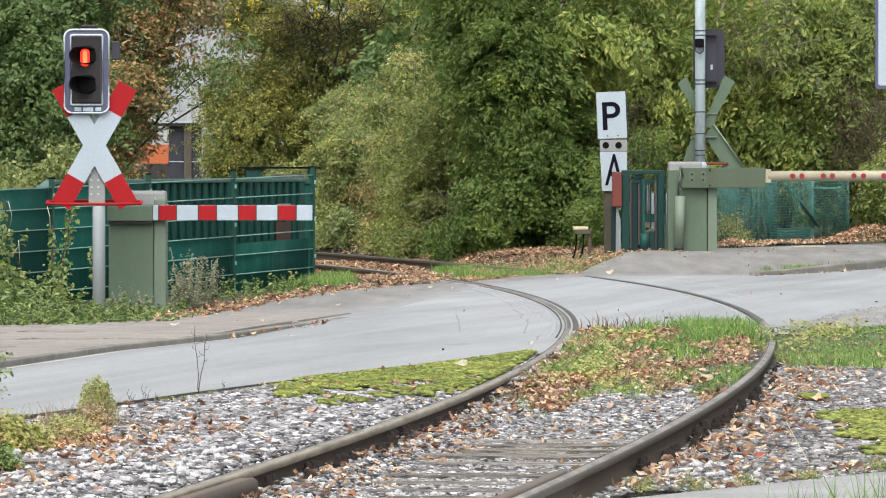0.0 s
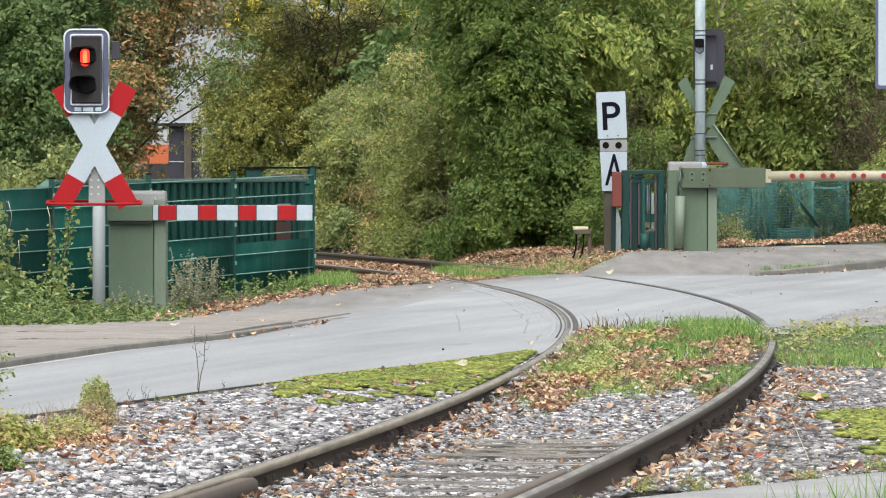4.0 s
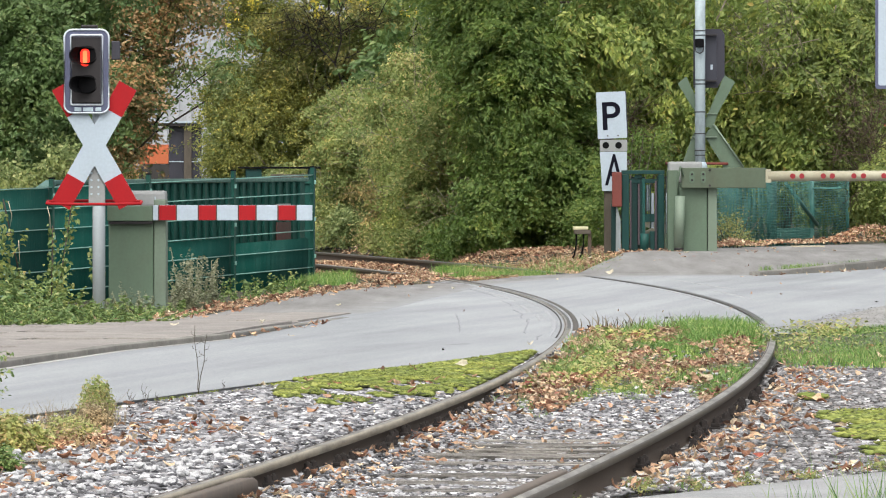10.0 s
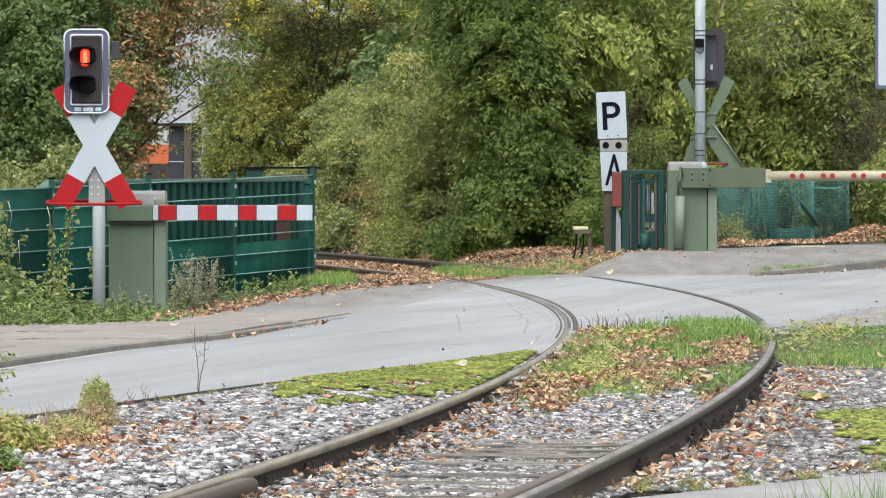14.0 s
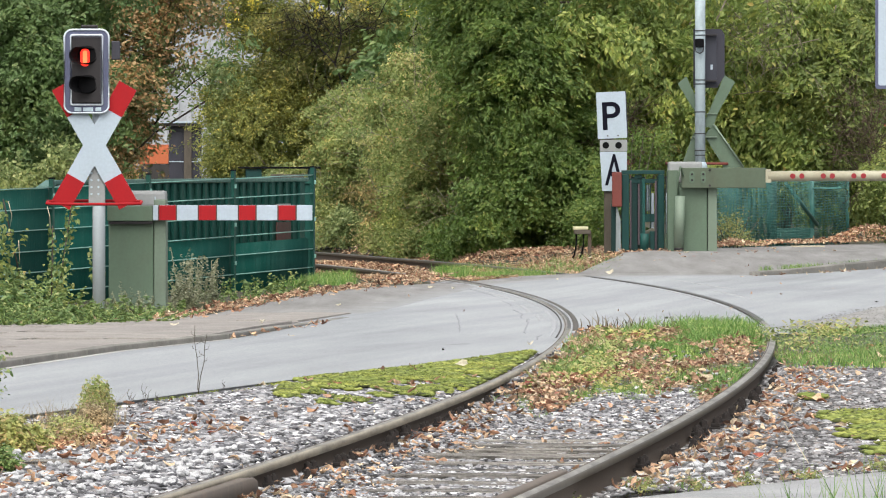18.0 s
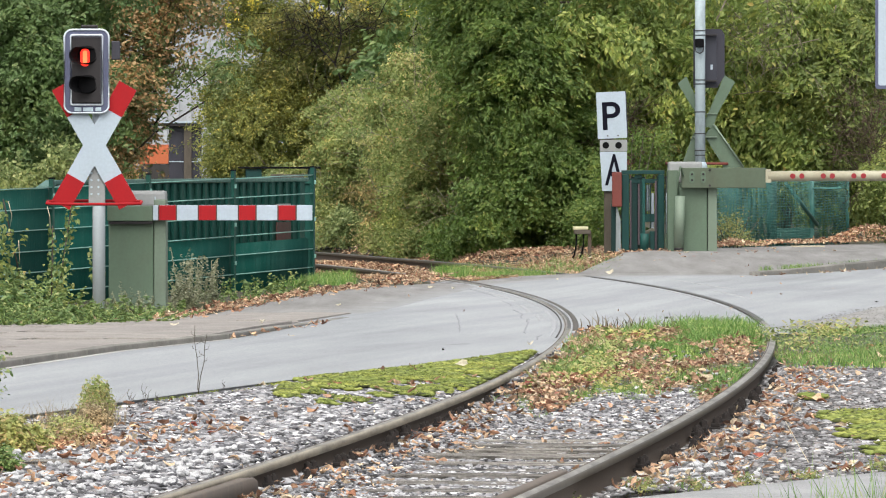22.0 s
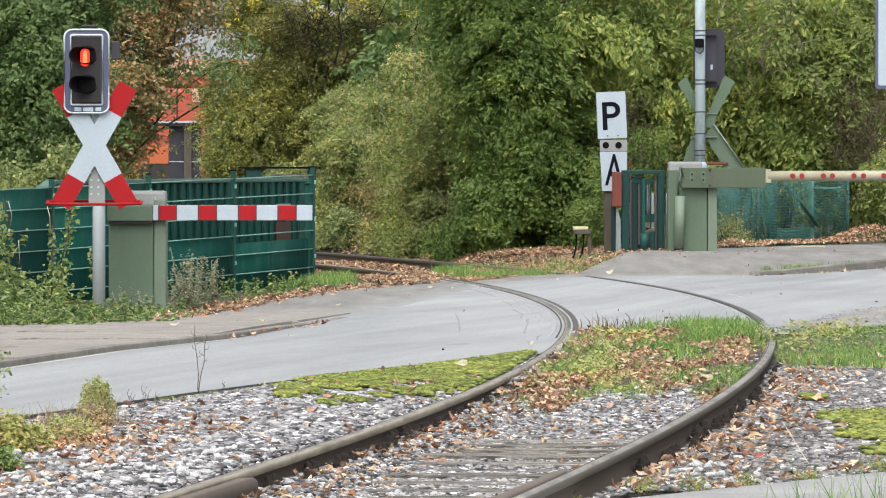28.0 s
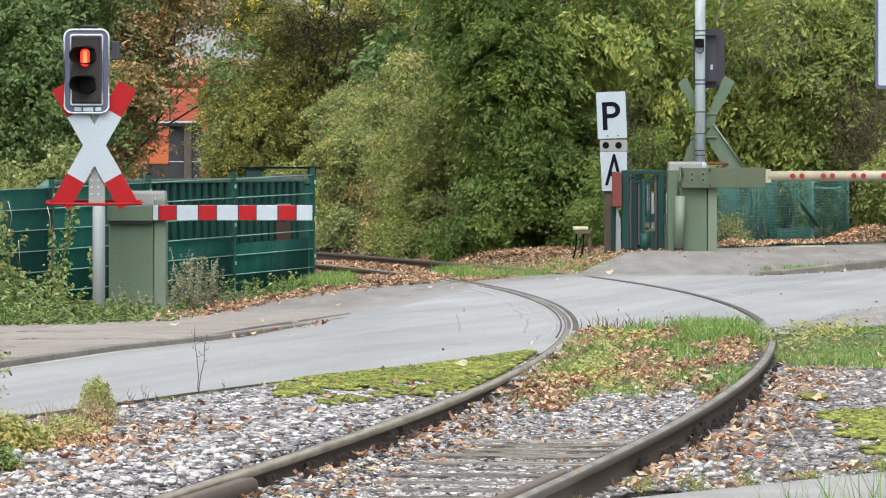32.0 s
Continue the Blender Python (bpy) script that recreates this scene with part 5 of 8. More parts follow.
# single leaves, a board, pebbles and a mossy lump that stand out
for x, y, z, size, turn, yaw in ((0.107, 41.4, 0.0, 0.10, 12, 20), (0.583, 45.6, 0.005, 0.11, -10, 60), (-0.12, 66.1, 0.012, 0.09, 5, 30), (0.10, 66.4, 0.012, 0.07, -8, 100), (1.84, 75.3, 0.02, 0.12, 6, 10), (1.24, 73.0, 0.01, 0.10, 0, 70), (-0.9, 58.2, 0.012, 0.08, 8, 40), (1.75, 81.0, 0.05, 0.10, 4, 50), (2.85, 79.5, 0.09, 0.09, 0, 20), (3.9, 80.0, 0.13, 0.09, 9, 0), (4.3, 82.5, 0.14, 0.08, 0, 80), (-1.95, 49.2, 0.05, 0.08, 12, 15), (-1.35, 50.6, 0.05, 0.09, 0, 65)):
    w = thing("fallen_leaf", (x, y, float(land(np.array(x), np.array(y))) + z), "pale curled autumn leaf lying by itself", "leaf", "single fallen leaves")
    w.matrix_basis = w.matrix_basis @ pose(0, 0, 0, turn, 0, yaw)
    part("blade", curled_mesh("blade", np.array([[0, 0, 0.012]]), np.array([[1.0, 0.1, 0.1]]), np.array([[0.0, -0.5, 1.0]]), np.array([0.85 * size])), M["pale_litter"], w)
w = thing("loose_board", (-1.66, 29.15, float(bed_height(-1.66, 29.15)) + 0.012), "weathered grey board end lying among the stones", "board", turn=-3)
part("plank", boxed(-0.13, 0.13, -0.10, 0.10, -0.03, 0.018, 0.006), M["sleeper"], w)
w = thing("loose_board", (4.62, 85.8, float(land(np.array(4.62), np.array(85.8))) + 0.045), "thin pale board lying on the footway", "board", turn=8)
part("plank", boxed(-0.21, 0.21, -0.05, 0.05, 0.0, 0.015, 0.003), M["straw"], w)
for x, y, r in ((1.78, 53.9, 0.016), (3.82, 59.8, 0.024), (0.0, 44.9, 0.010), (-1.65, 55.9, 0.014)):
    w = thing("pebble", (x, y, float(land(np.array(x), np.array(y))) + 0.006), "dark loose stone lying on the asphalt", "stone", "loose stones on the road")
    me = loose[int(r * 1000) % 24].copy()
    me.materials.clear()
    s = part("stone", me, M["clip"], w)
    s.matrix_basis = Matrix.Diagonal((r, r, r, 1))
xy = RNG.normal(0, 1, (90, 2)) * [0.03, 0.12] + [2.07, 38.1]
moss("moss", xy, lambda x, y: bed_height(x, y) + 0.03, "mossy lump on a sleeper's end")


# ---- the crossing's left side: footway barrier, signal and crossbuck ----
def crossbuck(owner, face, red_ends, y=0.0, arm=1.18, w=0.172, lean=29.5, t=0.012):
    """Two crossed boards, each with coloured end plates where asked."""
    sn, cs = math.sin(radians(lean)), math.cos(radians(lean))
    tip = lambda sx, sz, e: (sx * (arm / 2 * sn) + e * cs * w / 2, sz * arm / 2 * cs - e * sx * sz * sn * w / 2)
    ring = [tip(1, 1, 1), tip(1, 1, -1), (0, w / 2 / sn), tip(-1, 1, 1), tip(-1, 1, -1), (-w / 2 / cs, 0), tip(-1, -1, -1), tip(-1, -1, 1), (0, -w / 2 / sn), tip(1, -1, -1), tip(1, -1, 1), (w / 2 / cs, 0)]
    b = part("board", outline_plate(ring, y, y + t), face, owner)
    for a in (lean, -lean):
        m = pose(0, y, 0, 0, a, 0)
        if red_ends:
            for sg in (1, -1):
                z0, z1 = sorted((sg * (arm / 2 - 0.265), sg * arm / 2))
                part("end_plate", boxed(-w / 2, w / 2, -0.003, -0.0005, z0, z1, 0.0, m), M["red"], b, "red reflective end")


sig = thing("pedestrian_signal", (-2.969, 58.5, -0.06), "pedestrian signal lit red over a red and white crossbuck", "traffic light")
part("pole", tubed((0, 0, 0), (0, 0, 2.30), 0.055, n=20), M["galv_pale"], sig, "galvanised steel pole")
plate = part("bracket", boxed(-0.085, 0.055, -0.066, -0.058, 0.95, 1.27, 0.004), M["grey_cap"], sig, "grey bolted bracket plate")
for x in (-0.06, 0.0):
    for z in (1.03, 1.09, 1.15, 1.21):
        part("bolt", tubed((x, -0.066, z), (x, -0.074, z), 0.010, n=6), M["galv"], plate)
cross = new("crossbuck")
cross.parent = sig
cross.matrix_basis = pose(-0.033, -0.10, 1.45)
crossbuck(cross, M["white"], True)
ring = [(math.copysign(min(abs(0.41 * math.cos(a)) * 1.25, 0.405), math.cos(a)), 0.14 * math.sin(a), 0.014 * math.sin(a)) for a in np.linspace(0, 2 * math.pi, 48, endpoint=False)]
rp = part("guard_ring", path_tube(ring, 0.0125, 8, closed=True), M["red"], sig, "red tubular guard ring")
rp.matrix_basis = pose(-0.035, -0.10, 0.957)
head = new("signal_head")
head.parent = sig
head.matrix_basis = pose(-0.098, -0.13, 2.087)
part("backboard", outline_plate(rounded(0, 0, 0.388, 0.722, 0.07), 0, 0.012), M["slate"], head, "slate-blue backboard")
part("rim", path_tube([(x, -0.004, z) for x, z in rounded(0, 0, 0.383, 0.717, 0.068, 6)], 0.0085, 6, closed=True), M["bright_rim"], head, "white outer rim")
part("inner_rim", path_tube([(x, -0.006, z) for x, z in rounded(0, 0.012, 0.272, 0.60, 0.012, 2)], 0.010, 6, closed=True), M["bright_rim"], head, "white inner rim")
part("housing", boxed(-0.126, 0.126, -0.03, 0.16, -0.275, 0.30, 0.01), M["housing"], head, "dark signal housing")
for x0, x1 in ((-0.105, -0.045), (-0.03, 0.055), (0.075, 0.125)):
    part("vent", boxed(x0, x1, -0.012, -0.002, -0.345, -0.312, 0.003), M["galv"], head, "shiny plate in the lower rim")
for z, lit in ((0.137, True), (-0.113, False)):
    # the lens disc is black to hold the deep shade inside the hood
    lens = part("lens", tubed((0.005, -0.038, z), (0.005, -0.028, z), 0.077, n=32), M["black"], head, "lit red lens" if lit else "dark lens")
    bm = bmesh.new()
    # hood turned towards the footway; its mouth is cut away at the lower side by the pole
    n = 40
    turn = [radians(20 + 330 * i / (n - 1)) for i in range(n)]
    reach = [float(smooth(30, 85, math.degrees(a)) * (1 - smooth(245, 345, math.degrees(a)))) for a in turn]
    rings = [[bm.verts.new((0.012 - 0.085 * f * q + (0.082 - 0.012 * f * q) * math.cos(a), -0.030 - 0.15 * f * q, z + (0.082 - 0.012 * f * q) * math.sin(a))) for a, q in zip(turn, reach)] for f in (0.0, 0.35, 0.7, 1.0)]
    for a, b in zip(rings, rings[1:]):
        for i in range(n - 1):
            bm.faces.new((a[i], a[i + 1], b[i + 1], b[i])).smooth = True
    bmesh.ops.remove_doubles(bm, verts=bm.verts[:], dist=0.0004)
    bmesh.ops.solidify(bm, geom=bm.faces[:], thickness=0.003)
    part("visor", bm, M["black"], head, "black hooded visor")
    if lit:
        part("lit_symbol", outline_plate(rounded(-0.012, z - 0.020, 0.078, 0.150, 0.034), -0.047, -0.042), M["lit_red"], lens, "glowing red shape")
        part("lit_core", outline_plate(rounded(-0.012, z - 0.016, 0.036, 0.112, 0.017), -0.051, -0.0475), M["lit_core"], lens, "brighter middle of the red shape")
for x0, x1, z0, z1 in ((-0.124, 0.124, 0.286, 0.302), (0.118, 0.130, -0.27, 0.29)):
    part("door_edge", boxed(x0, x1, -0.036, -0.0305, z0, z1, 0.002), M["box_grey"], head, "raised edge of the signal's door")
part("junction_box", boxed(0.212, 0.285, 0.02, 0.10, 0.10, 0.26, 0.008), M["box_grey"], head, "small grey box behind the board")
part("top_hood", boxed(-0.05, 0.09, 0.02, 0.16, 0.37, 0.40, 0.01), M["housing"], head)

bar = thing("footway_barrier", (-2.70, 59.1, -0.06), "reed-green barrier machine with a lowered red and white boom", "barrier")
part("cabinet", boxed(-0.215, 0.175, 0.0, 0.42, 0.03, 0.90, 0.012), M["reed"], bar, "reed-green sheet steel cabinet")
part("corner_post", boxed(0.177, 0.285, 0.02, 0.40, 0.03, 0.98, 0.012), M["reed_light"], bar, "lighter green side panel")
part("base", boxed(-0.10, 0.30, -0.02, 0.44, -0.04, 0.03, 0.006), M["housing"], bar, "dark base")
hood = part("hood", boxed(-0.10, 0.282, 0.03, 0.40, 0.905, 1.055, 0.03), M["grey_cap"], bar, "rounded grey hood")
part("mark", boxed(0.185, 0.195, 0.026, 0.031, 0.955, 1.005), M["white"], hood, "small white stroke")
part("arm_bracket", boxed(-0.225, 0.172, -0.06, 0.0, 0.79, 0.925, 0.008), M["reed"], bar, "green boom bracket")
part("bracket_lip", boxed(-0.215, 0.172, -0.05, 0.0, 0.765, 0.788, 0.004), M["housing"], bar)
boom = part("boom", boxed(0.174, 1.562, -0.05, 0.0, 0.797, 0.930, 0.005), M["white"], bar, "white boom")
for u0, u1 in ((280, 313), (350, 384), (421, 454), (491, 525)):
    part("red_band", boxed((u0 - 784) * 0.0049208 + 2.70, (u1 - 784) * 0.0049208 + 2.70, -0.0535, 0.003, 0.7985, 0.9285, 0.003), M["red"], boom, "red reflective band")
    for u in (u0 + 1, u1 - 1):
        part("band_edge", boxed((u - 785.2) * 0.0049208 + 2.70, (u - 782.8) * 0.0049208 + 2.70, -0.0552, 0.0045, 0.7975, 0.9295, 0.001), M["dull_red"], boom, "dark edge of a red band")

# ---- rod-mat fence with the skip behind it ----
fence = thing("wire_fence", (-4.235, 63.2, 0.0), "green rod-mat fence overgrown with ivy at its foot", "fence")
fd = Vector((-1.421 + 4.235, 73.5 - 63.2, 0.12))
FL = fd.length


def fence_at(t, z, out=0.0):
    """A point t metres along the fence at height z over its foot line; out: towards the road."""
    p = fd * (t / FL)
    return Vector((p.x, p.y, p.z + z)) + Vector((fd.y, -fd.x, 0)).normalized() * out


for t0, t1 in ((-1.1, 1.82), (1.86, 4.86), (4.9, 7.75), (7.79, FL)):
    panel = new("panel")
    panel.parent = fence
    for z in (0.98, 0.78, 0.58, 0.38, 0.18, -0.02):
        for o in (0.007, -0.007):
            # road-side rods get the lighter green, as if lit; rear rods the dark
            part("rod", bars("rod", [(fence_at(t0, z, o), fence_at(t1, z, o))], 0.005), M["wire_lit" if o > 0 else "wire_green"], panel)
    part("rod_mat", bars("rod_mat", [(fence_at(t, -0.1), fence_at(t, 1.0)) for t in np.arange(t0 + 0.03, t1, 0.05)], 0.0007), M["moss_green"], panel, "close-set upright rods")["kind"] = "stuff"
for t0, t1, z1 in ((-1.05, 1.8, 0.97), (1.9, 4.82, 0.97), (4.95, 7.7, 0.36), (7.85, 10.6, 0.30)):
    a, b, n = fence_at(t0, 0), fence_at(t1, 0), Vector((-fd.y, fd.x, 0)).normalized()
    scr = mesh_arrays("screen", [p + Vector((0, 0, z)) + n * o for o in (0.02, 0.028) for p, z in ((a, -0.22), (b, -0.22), (b, z1), (a, z1))], [[0, 1, 2, 3], [7, 6, 5, 4], [0, 4, 5, 1], [1, 5, 6, 2], [2, 6, 7, 3], [3, 7, 4, 0]])
    part("screen", scr, M["screen"], fence, "dark green privacy cloth behind the rods")
for t in (-1.1, 1.84, 4.88, 7.77, FL + 0.03):
    p = part("post", boxed(-0.03, 0.03, -0.02, 0.02, -0.3, 1.06, 0.004, Matrix.Translation(fence_at(t, 0)) @ Matrix.Rotation(math.atan2(fd.y, fd.x), 4, "Z")), M["moss_green"], fence)
    part("cap", boxed(-0.033, 0.033, -0.023, 0.023, 1.06, 1.075, 0.003, Matrix.Translation(fence_at(t, 0)) @ Matrix.Rotation(math.atan2(fd.y, fd.x), 4, "Z")), M["black"], p)
    for z in (0.9, 0.5, 0.1):
        part("clamp", boxed(-0.02, 0.02, -0.034, -0.02, z - 0.02, z + 0.02, 0.003, Matrix.Translation(fence_at(t, 0)) @ Matrix.Rotation(math.atan2(fd.y, fd.x), 4, "Z")), M["wire_lit"], p)

skip = thing("waste_skip", (-5.0, 66.2, -0.1), "dark green ribbed steel skip standing behind the fence", "skip", turn=math.degrees(math.atan2(10.6, 2.60)))
SL = 10.4
bm = outline_plate([(0.15, 0.15), (SL, 0.15), (SL, 1.12), (0.75, 1.12), (0.0, 0.96)], -1.0, -0.96)
part("side_wall", bm, M["skip_green"], skip)
bm = outline_plate([(0.15, 0.15), (SL, 0.15), (SL, 0.92), (0.75, 0.92), (0.0, 0.80)], 0.96, 1.0)
part("side_wall", bm, M["skip_green"], skip)
part("floor_plate", boxed(0.15, SL, -0.96, 0.96, 0.1, 0.15), M["skip_green"], skip)
part("end_wall", boxed(SL - 0.04, SL, -0.955, 0.955, 0.15, 0.92), M["skip_green"], skip)
part("end_wall", boxed(0.15, 0.19, -0.955, 0.955, 0.15, 0.95), M["skip_green"], skip)
part("rim", boxed(0.75, SL, -1.05, -0.94, 1.122, 1.165, 0.01), M["skip_rim"], skip, "pale worn top rim")
part("rim", boxed(0.75, SL, 0.94, 1.05, 0.922, 0.96, 0.01), M["skip_rim"], skip, "pale worn top rim")
part("rim", outline_plate([(0.0, 0.965), (0.75, 1.122), (0.75, 1.165), (-0.02, 1.0)], -1.05, -0.94), M["skip_rim"], skip, "pale worn rim of the sloped end")
part("pale_plate", boxed(0.80, 1.75, -1.058, -1.045, 1.045, 1.11, 0.003), M["white"], skip, "white plate below the rim")
for x in np.arange(0.5, SL, 0.3):
    part("rib", boxed(x - 0.05, x + 0.05, -1.04, -1.002, 0.15, 1.0 if x < 1 else 1.118, 0.012), M["skip_green"], skip)
for x in np.arange(0.6, SL, 2.2):
    part("skid", boxed(x, x + 0.3, -0.6, 0.6, 0.0, 0.1, 0.01), M["loco_dark"], skip)
part("plate", boxed(8.99, 9.58, -1.062, -1.045, 0.477, 0.677, 0.003), M["dull_red"], skip, "reddish-brown plate on the side")
part("plate_head", boxed(8.99, 9.58, -1.062, -1.045, 0.79, 0.88, 0.003), M["grey_cap"], skip, "pale strip over the plate")
box2 = thing("green_lid_box", (-1.86, 77.0, -0.1), "dark green bin with a propped black lid behind the fence's end", "bin", turn=6)
part("body", boxed(-0.36, 0.36, 0, 0.9, 0, 1.115, 0.02), M["skip_green"], box2)
part("lid", boxed(-0.40, 0.47, -0.05, 0.95, 1.262, 1.284, 0.006), M["black"], box2, "thin black lid")
for x0, x1 in ((-0.38, -0.20), (0.33, 0.42)):
    part("stay", boxed(x0, x1, -0.02, 0.05, 1.118, 1.260, 0.006), M["gate_green"], box2, "green stay under the lid")
part("handle", boxed(-0.1, 0.28, -0.05, -0.01, 1.16, 1.20, 0.008), M["old_wood"], box2)
part("rim", boxed(-0.37, 0.37, -0.03, -0.002, 1.09, 1.13, 0.006), M["moss_green"], box2)

# ---- the far side of the crossing ----
Z84 = 0.115
rb = thing("road_barrier", (3.06, 84.0, Z84), "reed-green barrier machine with a lowered cream boom with red reflectors", "barrier")
part("cabinet", boxed(-0.14, 0.215, 0.02, 0.5, 0, 0.86, 0.012), M["reed"], rb, "reed-green cabinet")
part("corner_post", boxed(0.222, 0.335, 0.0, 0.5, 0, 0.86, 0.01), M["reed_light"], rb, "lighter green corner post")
part("side_panel", boxed(-0.275, -0.145, 0.0, 0.48, 0, 1.02, 0.01), M["reed"], rb)
part("hood", boxed(-0.265, 0.155, 0.04, 0.46, 0.863, 1.125, 0.03), M["grey_cap"], rb, "rounded grey hood")
part("foot_gap", boxed(0.217, 0.221, 0.03, 0.4, 0.0, 0.86), M["black"], rb)
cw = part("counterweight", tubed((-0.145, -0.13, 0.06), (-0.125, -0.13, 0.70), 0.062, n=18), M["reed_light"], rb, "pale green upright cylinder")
part("cap", tubed((-0.145, -0.13, 0.03), (-0.145, -0.13, 0.058), 0.06, n=18), M["housing"], cw)
part("hinge", path_tube([(-0.15, -0.12, 0.72), (-0.16, -0.14, 0.9), (-0.12, -0.14, 1.06), (-0.09, -0.12, 0.95)], 0.018, 8), M["reed"], rb)
arm = part("arm_plate", boxed(-0.11, 0.94, -0.10, -0.02, 0.80, 1.05, 0.008), M["plate_green"], rb, "weathered olive-green boom plate")
for x, z in ((0.02, 0.97), (0.02, 0.90), (0.16, 0.97), (0.16, 0.90), (0.24, 1.02), (0.24, 0.83)):
    part("bolt", tubed((x, -0.10, z), (x, -0.118, z), 0.015, n=8), M["housing"], arm)
for x in (0.02, 0.16):
    part("slot_plate", outline_plate(rounded(x, 0.935, 0.062, 0.15, 0.03), -0.106, -0.1005), M["reed"], arm)
part("boom_socket", boxed(0.93, 1.0, -0.115, 0.0, 0.865, 1.03, 0.006), M["cream"], rb)
rboom = part("boom", tubed((0.96, -0.06, 0.945), (4.6, -0.06, 0.962), 0.064, n=18), M["cream"], rb, "cream tubular boom")
for u in (1402, 1418, 1456, 1472, 1510, 1527, 1563, 1580, 1617, 1634):
    x = (u - 784) * 0.007 - 3.06
    part("reflector", tubed((x, -0.122, 0.945 + 0.0047 * (x - 0.96)), (x, -0.131, 0.945 + 0.0047 * (x - 0.96)), 0.033, n=16), M["reflector"], rboom, "round red reflector")

rs = thing("signal_post", (3.213, 84.75, Z84), "galvanised post with the back of a signal and a green-backed crossbuck", "traffic light")
part("pole", tubed((0, 0, 0), (0, 0, 4.3), 0.065, n=20), M["galv_stained"], rs, "galvanised steel pole")
for z in (2.70, 2.755, 2.09, 2.14, 1.74, 1.47, 1.26, 1.20):
    part("band", tubed((0, 0, z), (0, 0, z + 0.012), 0.070, n=20), M["housing"], rs, "dark clamp band")
part("foot_collar", tubed((0, 0, 1.02), (0, 0, 1.12), 0.10, 0.075, n=20), M["galv"], rs)
sensor = part("sensor", boxed(-0.07, 0.045, -0.16, -0.07, 2.55, 2.66, 0.02), M["black"], rs, "small black sensor on the pole")
part("loop", path_tube([(-0.065, -0.12, 2.555), (-0.055, -0.13, 2.495), (-0.01, -0.13, 2.475), (0.03, -0.13, 2.50), (0.04, -0.12, 2.565)], 0.008, 6), M["housing"], sensor)
part("clamp_arm", boxed(0.06, 0.21, 0.0, 0.075, 2.70, 2.72, 0.004), M["housing"], rs, "steel arm holding the signal")
part("clamp_arm", boxed(0.06, 0.21, 0.0, 0.075, 2.125, 2.145, 0.004), M["housing"], rs, "steel arm holding the signal")
xb = new("crossbuck")
xb.parent = rs
xb.matrix_basis = pose(0.077, 0.10, 1.58)
for k, pts in enumerate((((-0.045, -0.015), (0.233, 0.628), (0.365, 0.543), (0.148, 0.148), (0.085, -0.035)), ((0.045, -0.015), (-0.085, -0.035), (-0.12, 0.141), (-0.353, 0.522), (-0.247, 0.614)),
                         ((-0.02, -0.127), (0.092, 0.014), (0.47, -0.53), (0.225, -0.53)), ((-0.02, -0.127), (-0.06, -0.53), (-0.30, -0.50), (-0.176, -0.148), (-0.085, 0.0)))):
    part("board", outline_plate(pts, 0.004 * k, 0.004 * k + 0.012), M["reed"], xb)
part("flange", bars("flange", [((0.095, -0.012, 0.016), (0.475, -0.012, -0.53))], 0.011), M["reed_light"], xb, "paler folded edge")
part("flange", bars("flange", [((-0.176, -0.012, -0.148), (0.14, -0.012, -0.148))], 0.009), M["reed_light"], xb, "paler folded edge")
part("flange", bars("flange", [((-0.12, -0.012, 0.141), (0.15, -0.012, 0.141))], 0.006), M["reed_light"], xb, "paler folded edge")
hb = part("signal_back", outline_plate([(-0.078, 2.05), (0.22, 2.05), (0.31, 2.20), (0.31, 2.72), (0.265, 2.785), (-0.078, 2.785)], 0.10, 0.2), M["box_grey"], rs, "dark grey back of the signal head")
part("door", boxed(0.05, 0.212, 0.085, 0.099, 2.10, 2.70, 0.006), M["back_door"], hb, "blue-black door")
part("lens_spot", boxed(0.132, 0.162, 0.078, 0.084, 2.275, 2.34, 0.004), M["white"], hb, "small white mark")
part("guard_ring", path_tube([(-0.42, 0.2, 1.10), (-0.3, 0.06, 1.10), (0, 0.02, 1.10), (0.3, 0.06, 1.10), (0.44, 0.2, 1.10), (0, 0.3, 1.10)], 0.016, 8, closed=True), M["brick_red"], rs, "red guard ring")


def lettering(text, size, at, parent, material):
    cu = bpy.data.curves.new("letter", "FONT")
    cu.body, cu.size, cu.extrude, cu.align_x, cu.align_y = text, size, 0.002, "CENTER", "CENTER"
    cu.offset = 0.005
    tmp = new("letter", cu)
    me = bpy.data.meshes.new_from_object(tmp.evaluated_get(bpy.context.evaluated_depsgraph_get()))
    bpy.data.objects.remove(tmp)
    o = part("letter", me, material, parent, "black letter " + text)
    o.matrix_basis = pose(*at, 90, 0, 0)
    return o


ps = thing("whistle_sign", (2.10, 85.2, 0.08), "white boards with black letters P and A on timber post", "sign")
part("post", boxed(-0.075, 0.045, 0.0, 0.10, 0, 1.55, 0.01), M["old_wood"], ps, "weathered timber post")
b1 = part("sign_board", outline_plate(rounded(0.03, 1.745, 0.368, 0.585, 0.012, 3), -0.03, -0.015), M["white"], ps, "white letter board")
lettering("P", 0.50, (0.012, -0.0325, 1.715), b1, M["ink"])
for x in (-0.03, 0.10):
    part("bolt", tubed((x, -0.031, 1.485), (x, -0.036, 1.485), 0.009, n=8), M["rust"], b1)
b1.matrix_basis = Matrix.Translation((0.03, 0, 1.45)) @ Matrix.Rotation(radians(-2.4), 4, "Y") @ Matrix.Translation((-0.03, 0, -1.45))
part("edge", boxed(0.214, 0.226, -0.028, -0.012, 1.455, 2.035), M["box_grey"], b1)
bk = part("bracket", boxed(-0.13, 0.215, -0.02, 0.0, 1.29, 1.435, 0.006), M["grey_cap"], ps, "bracket plate with two round holes")
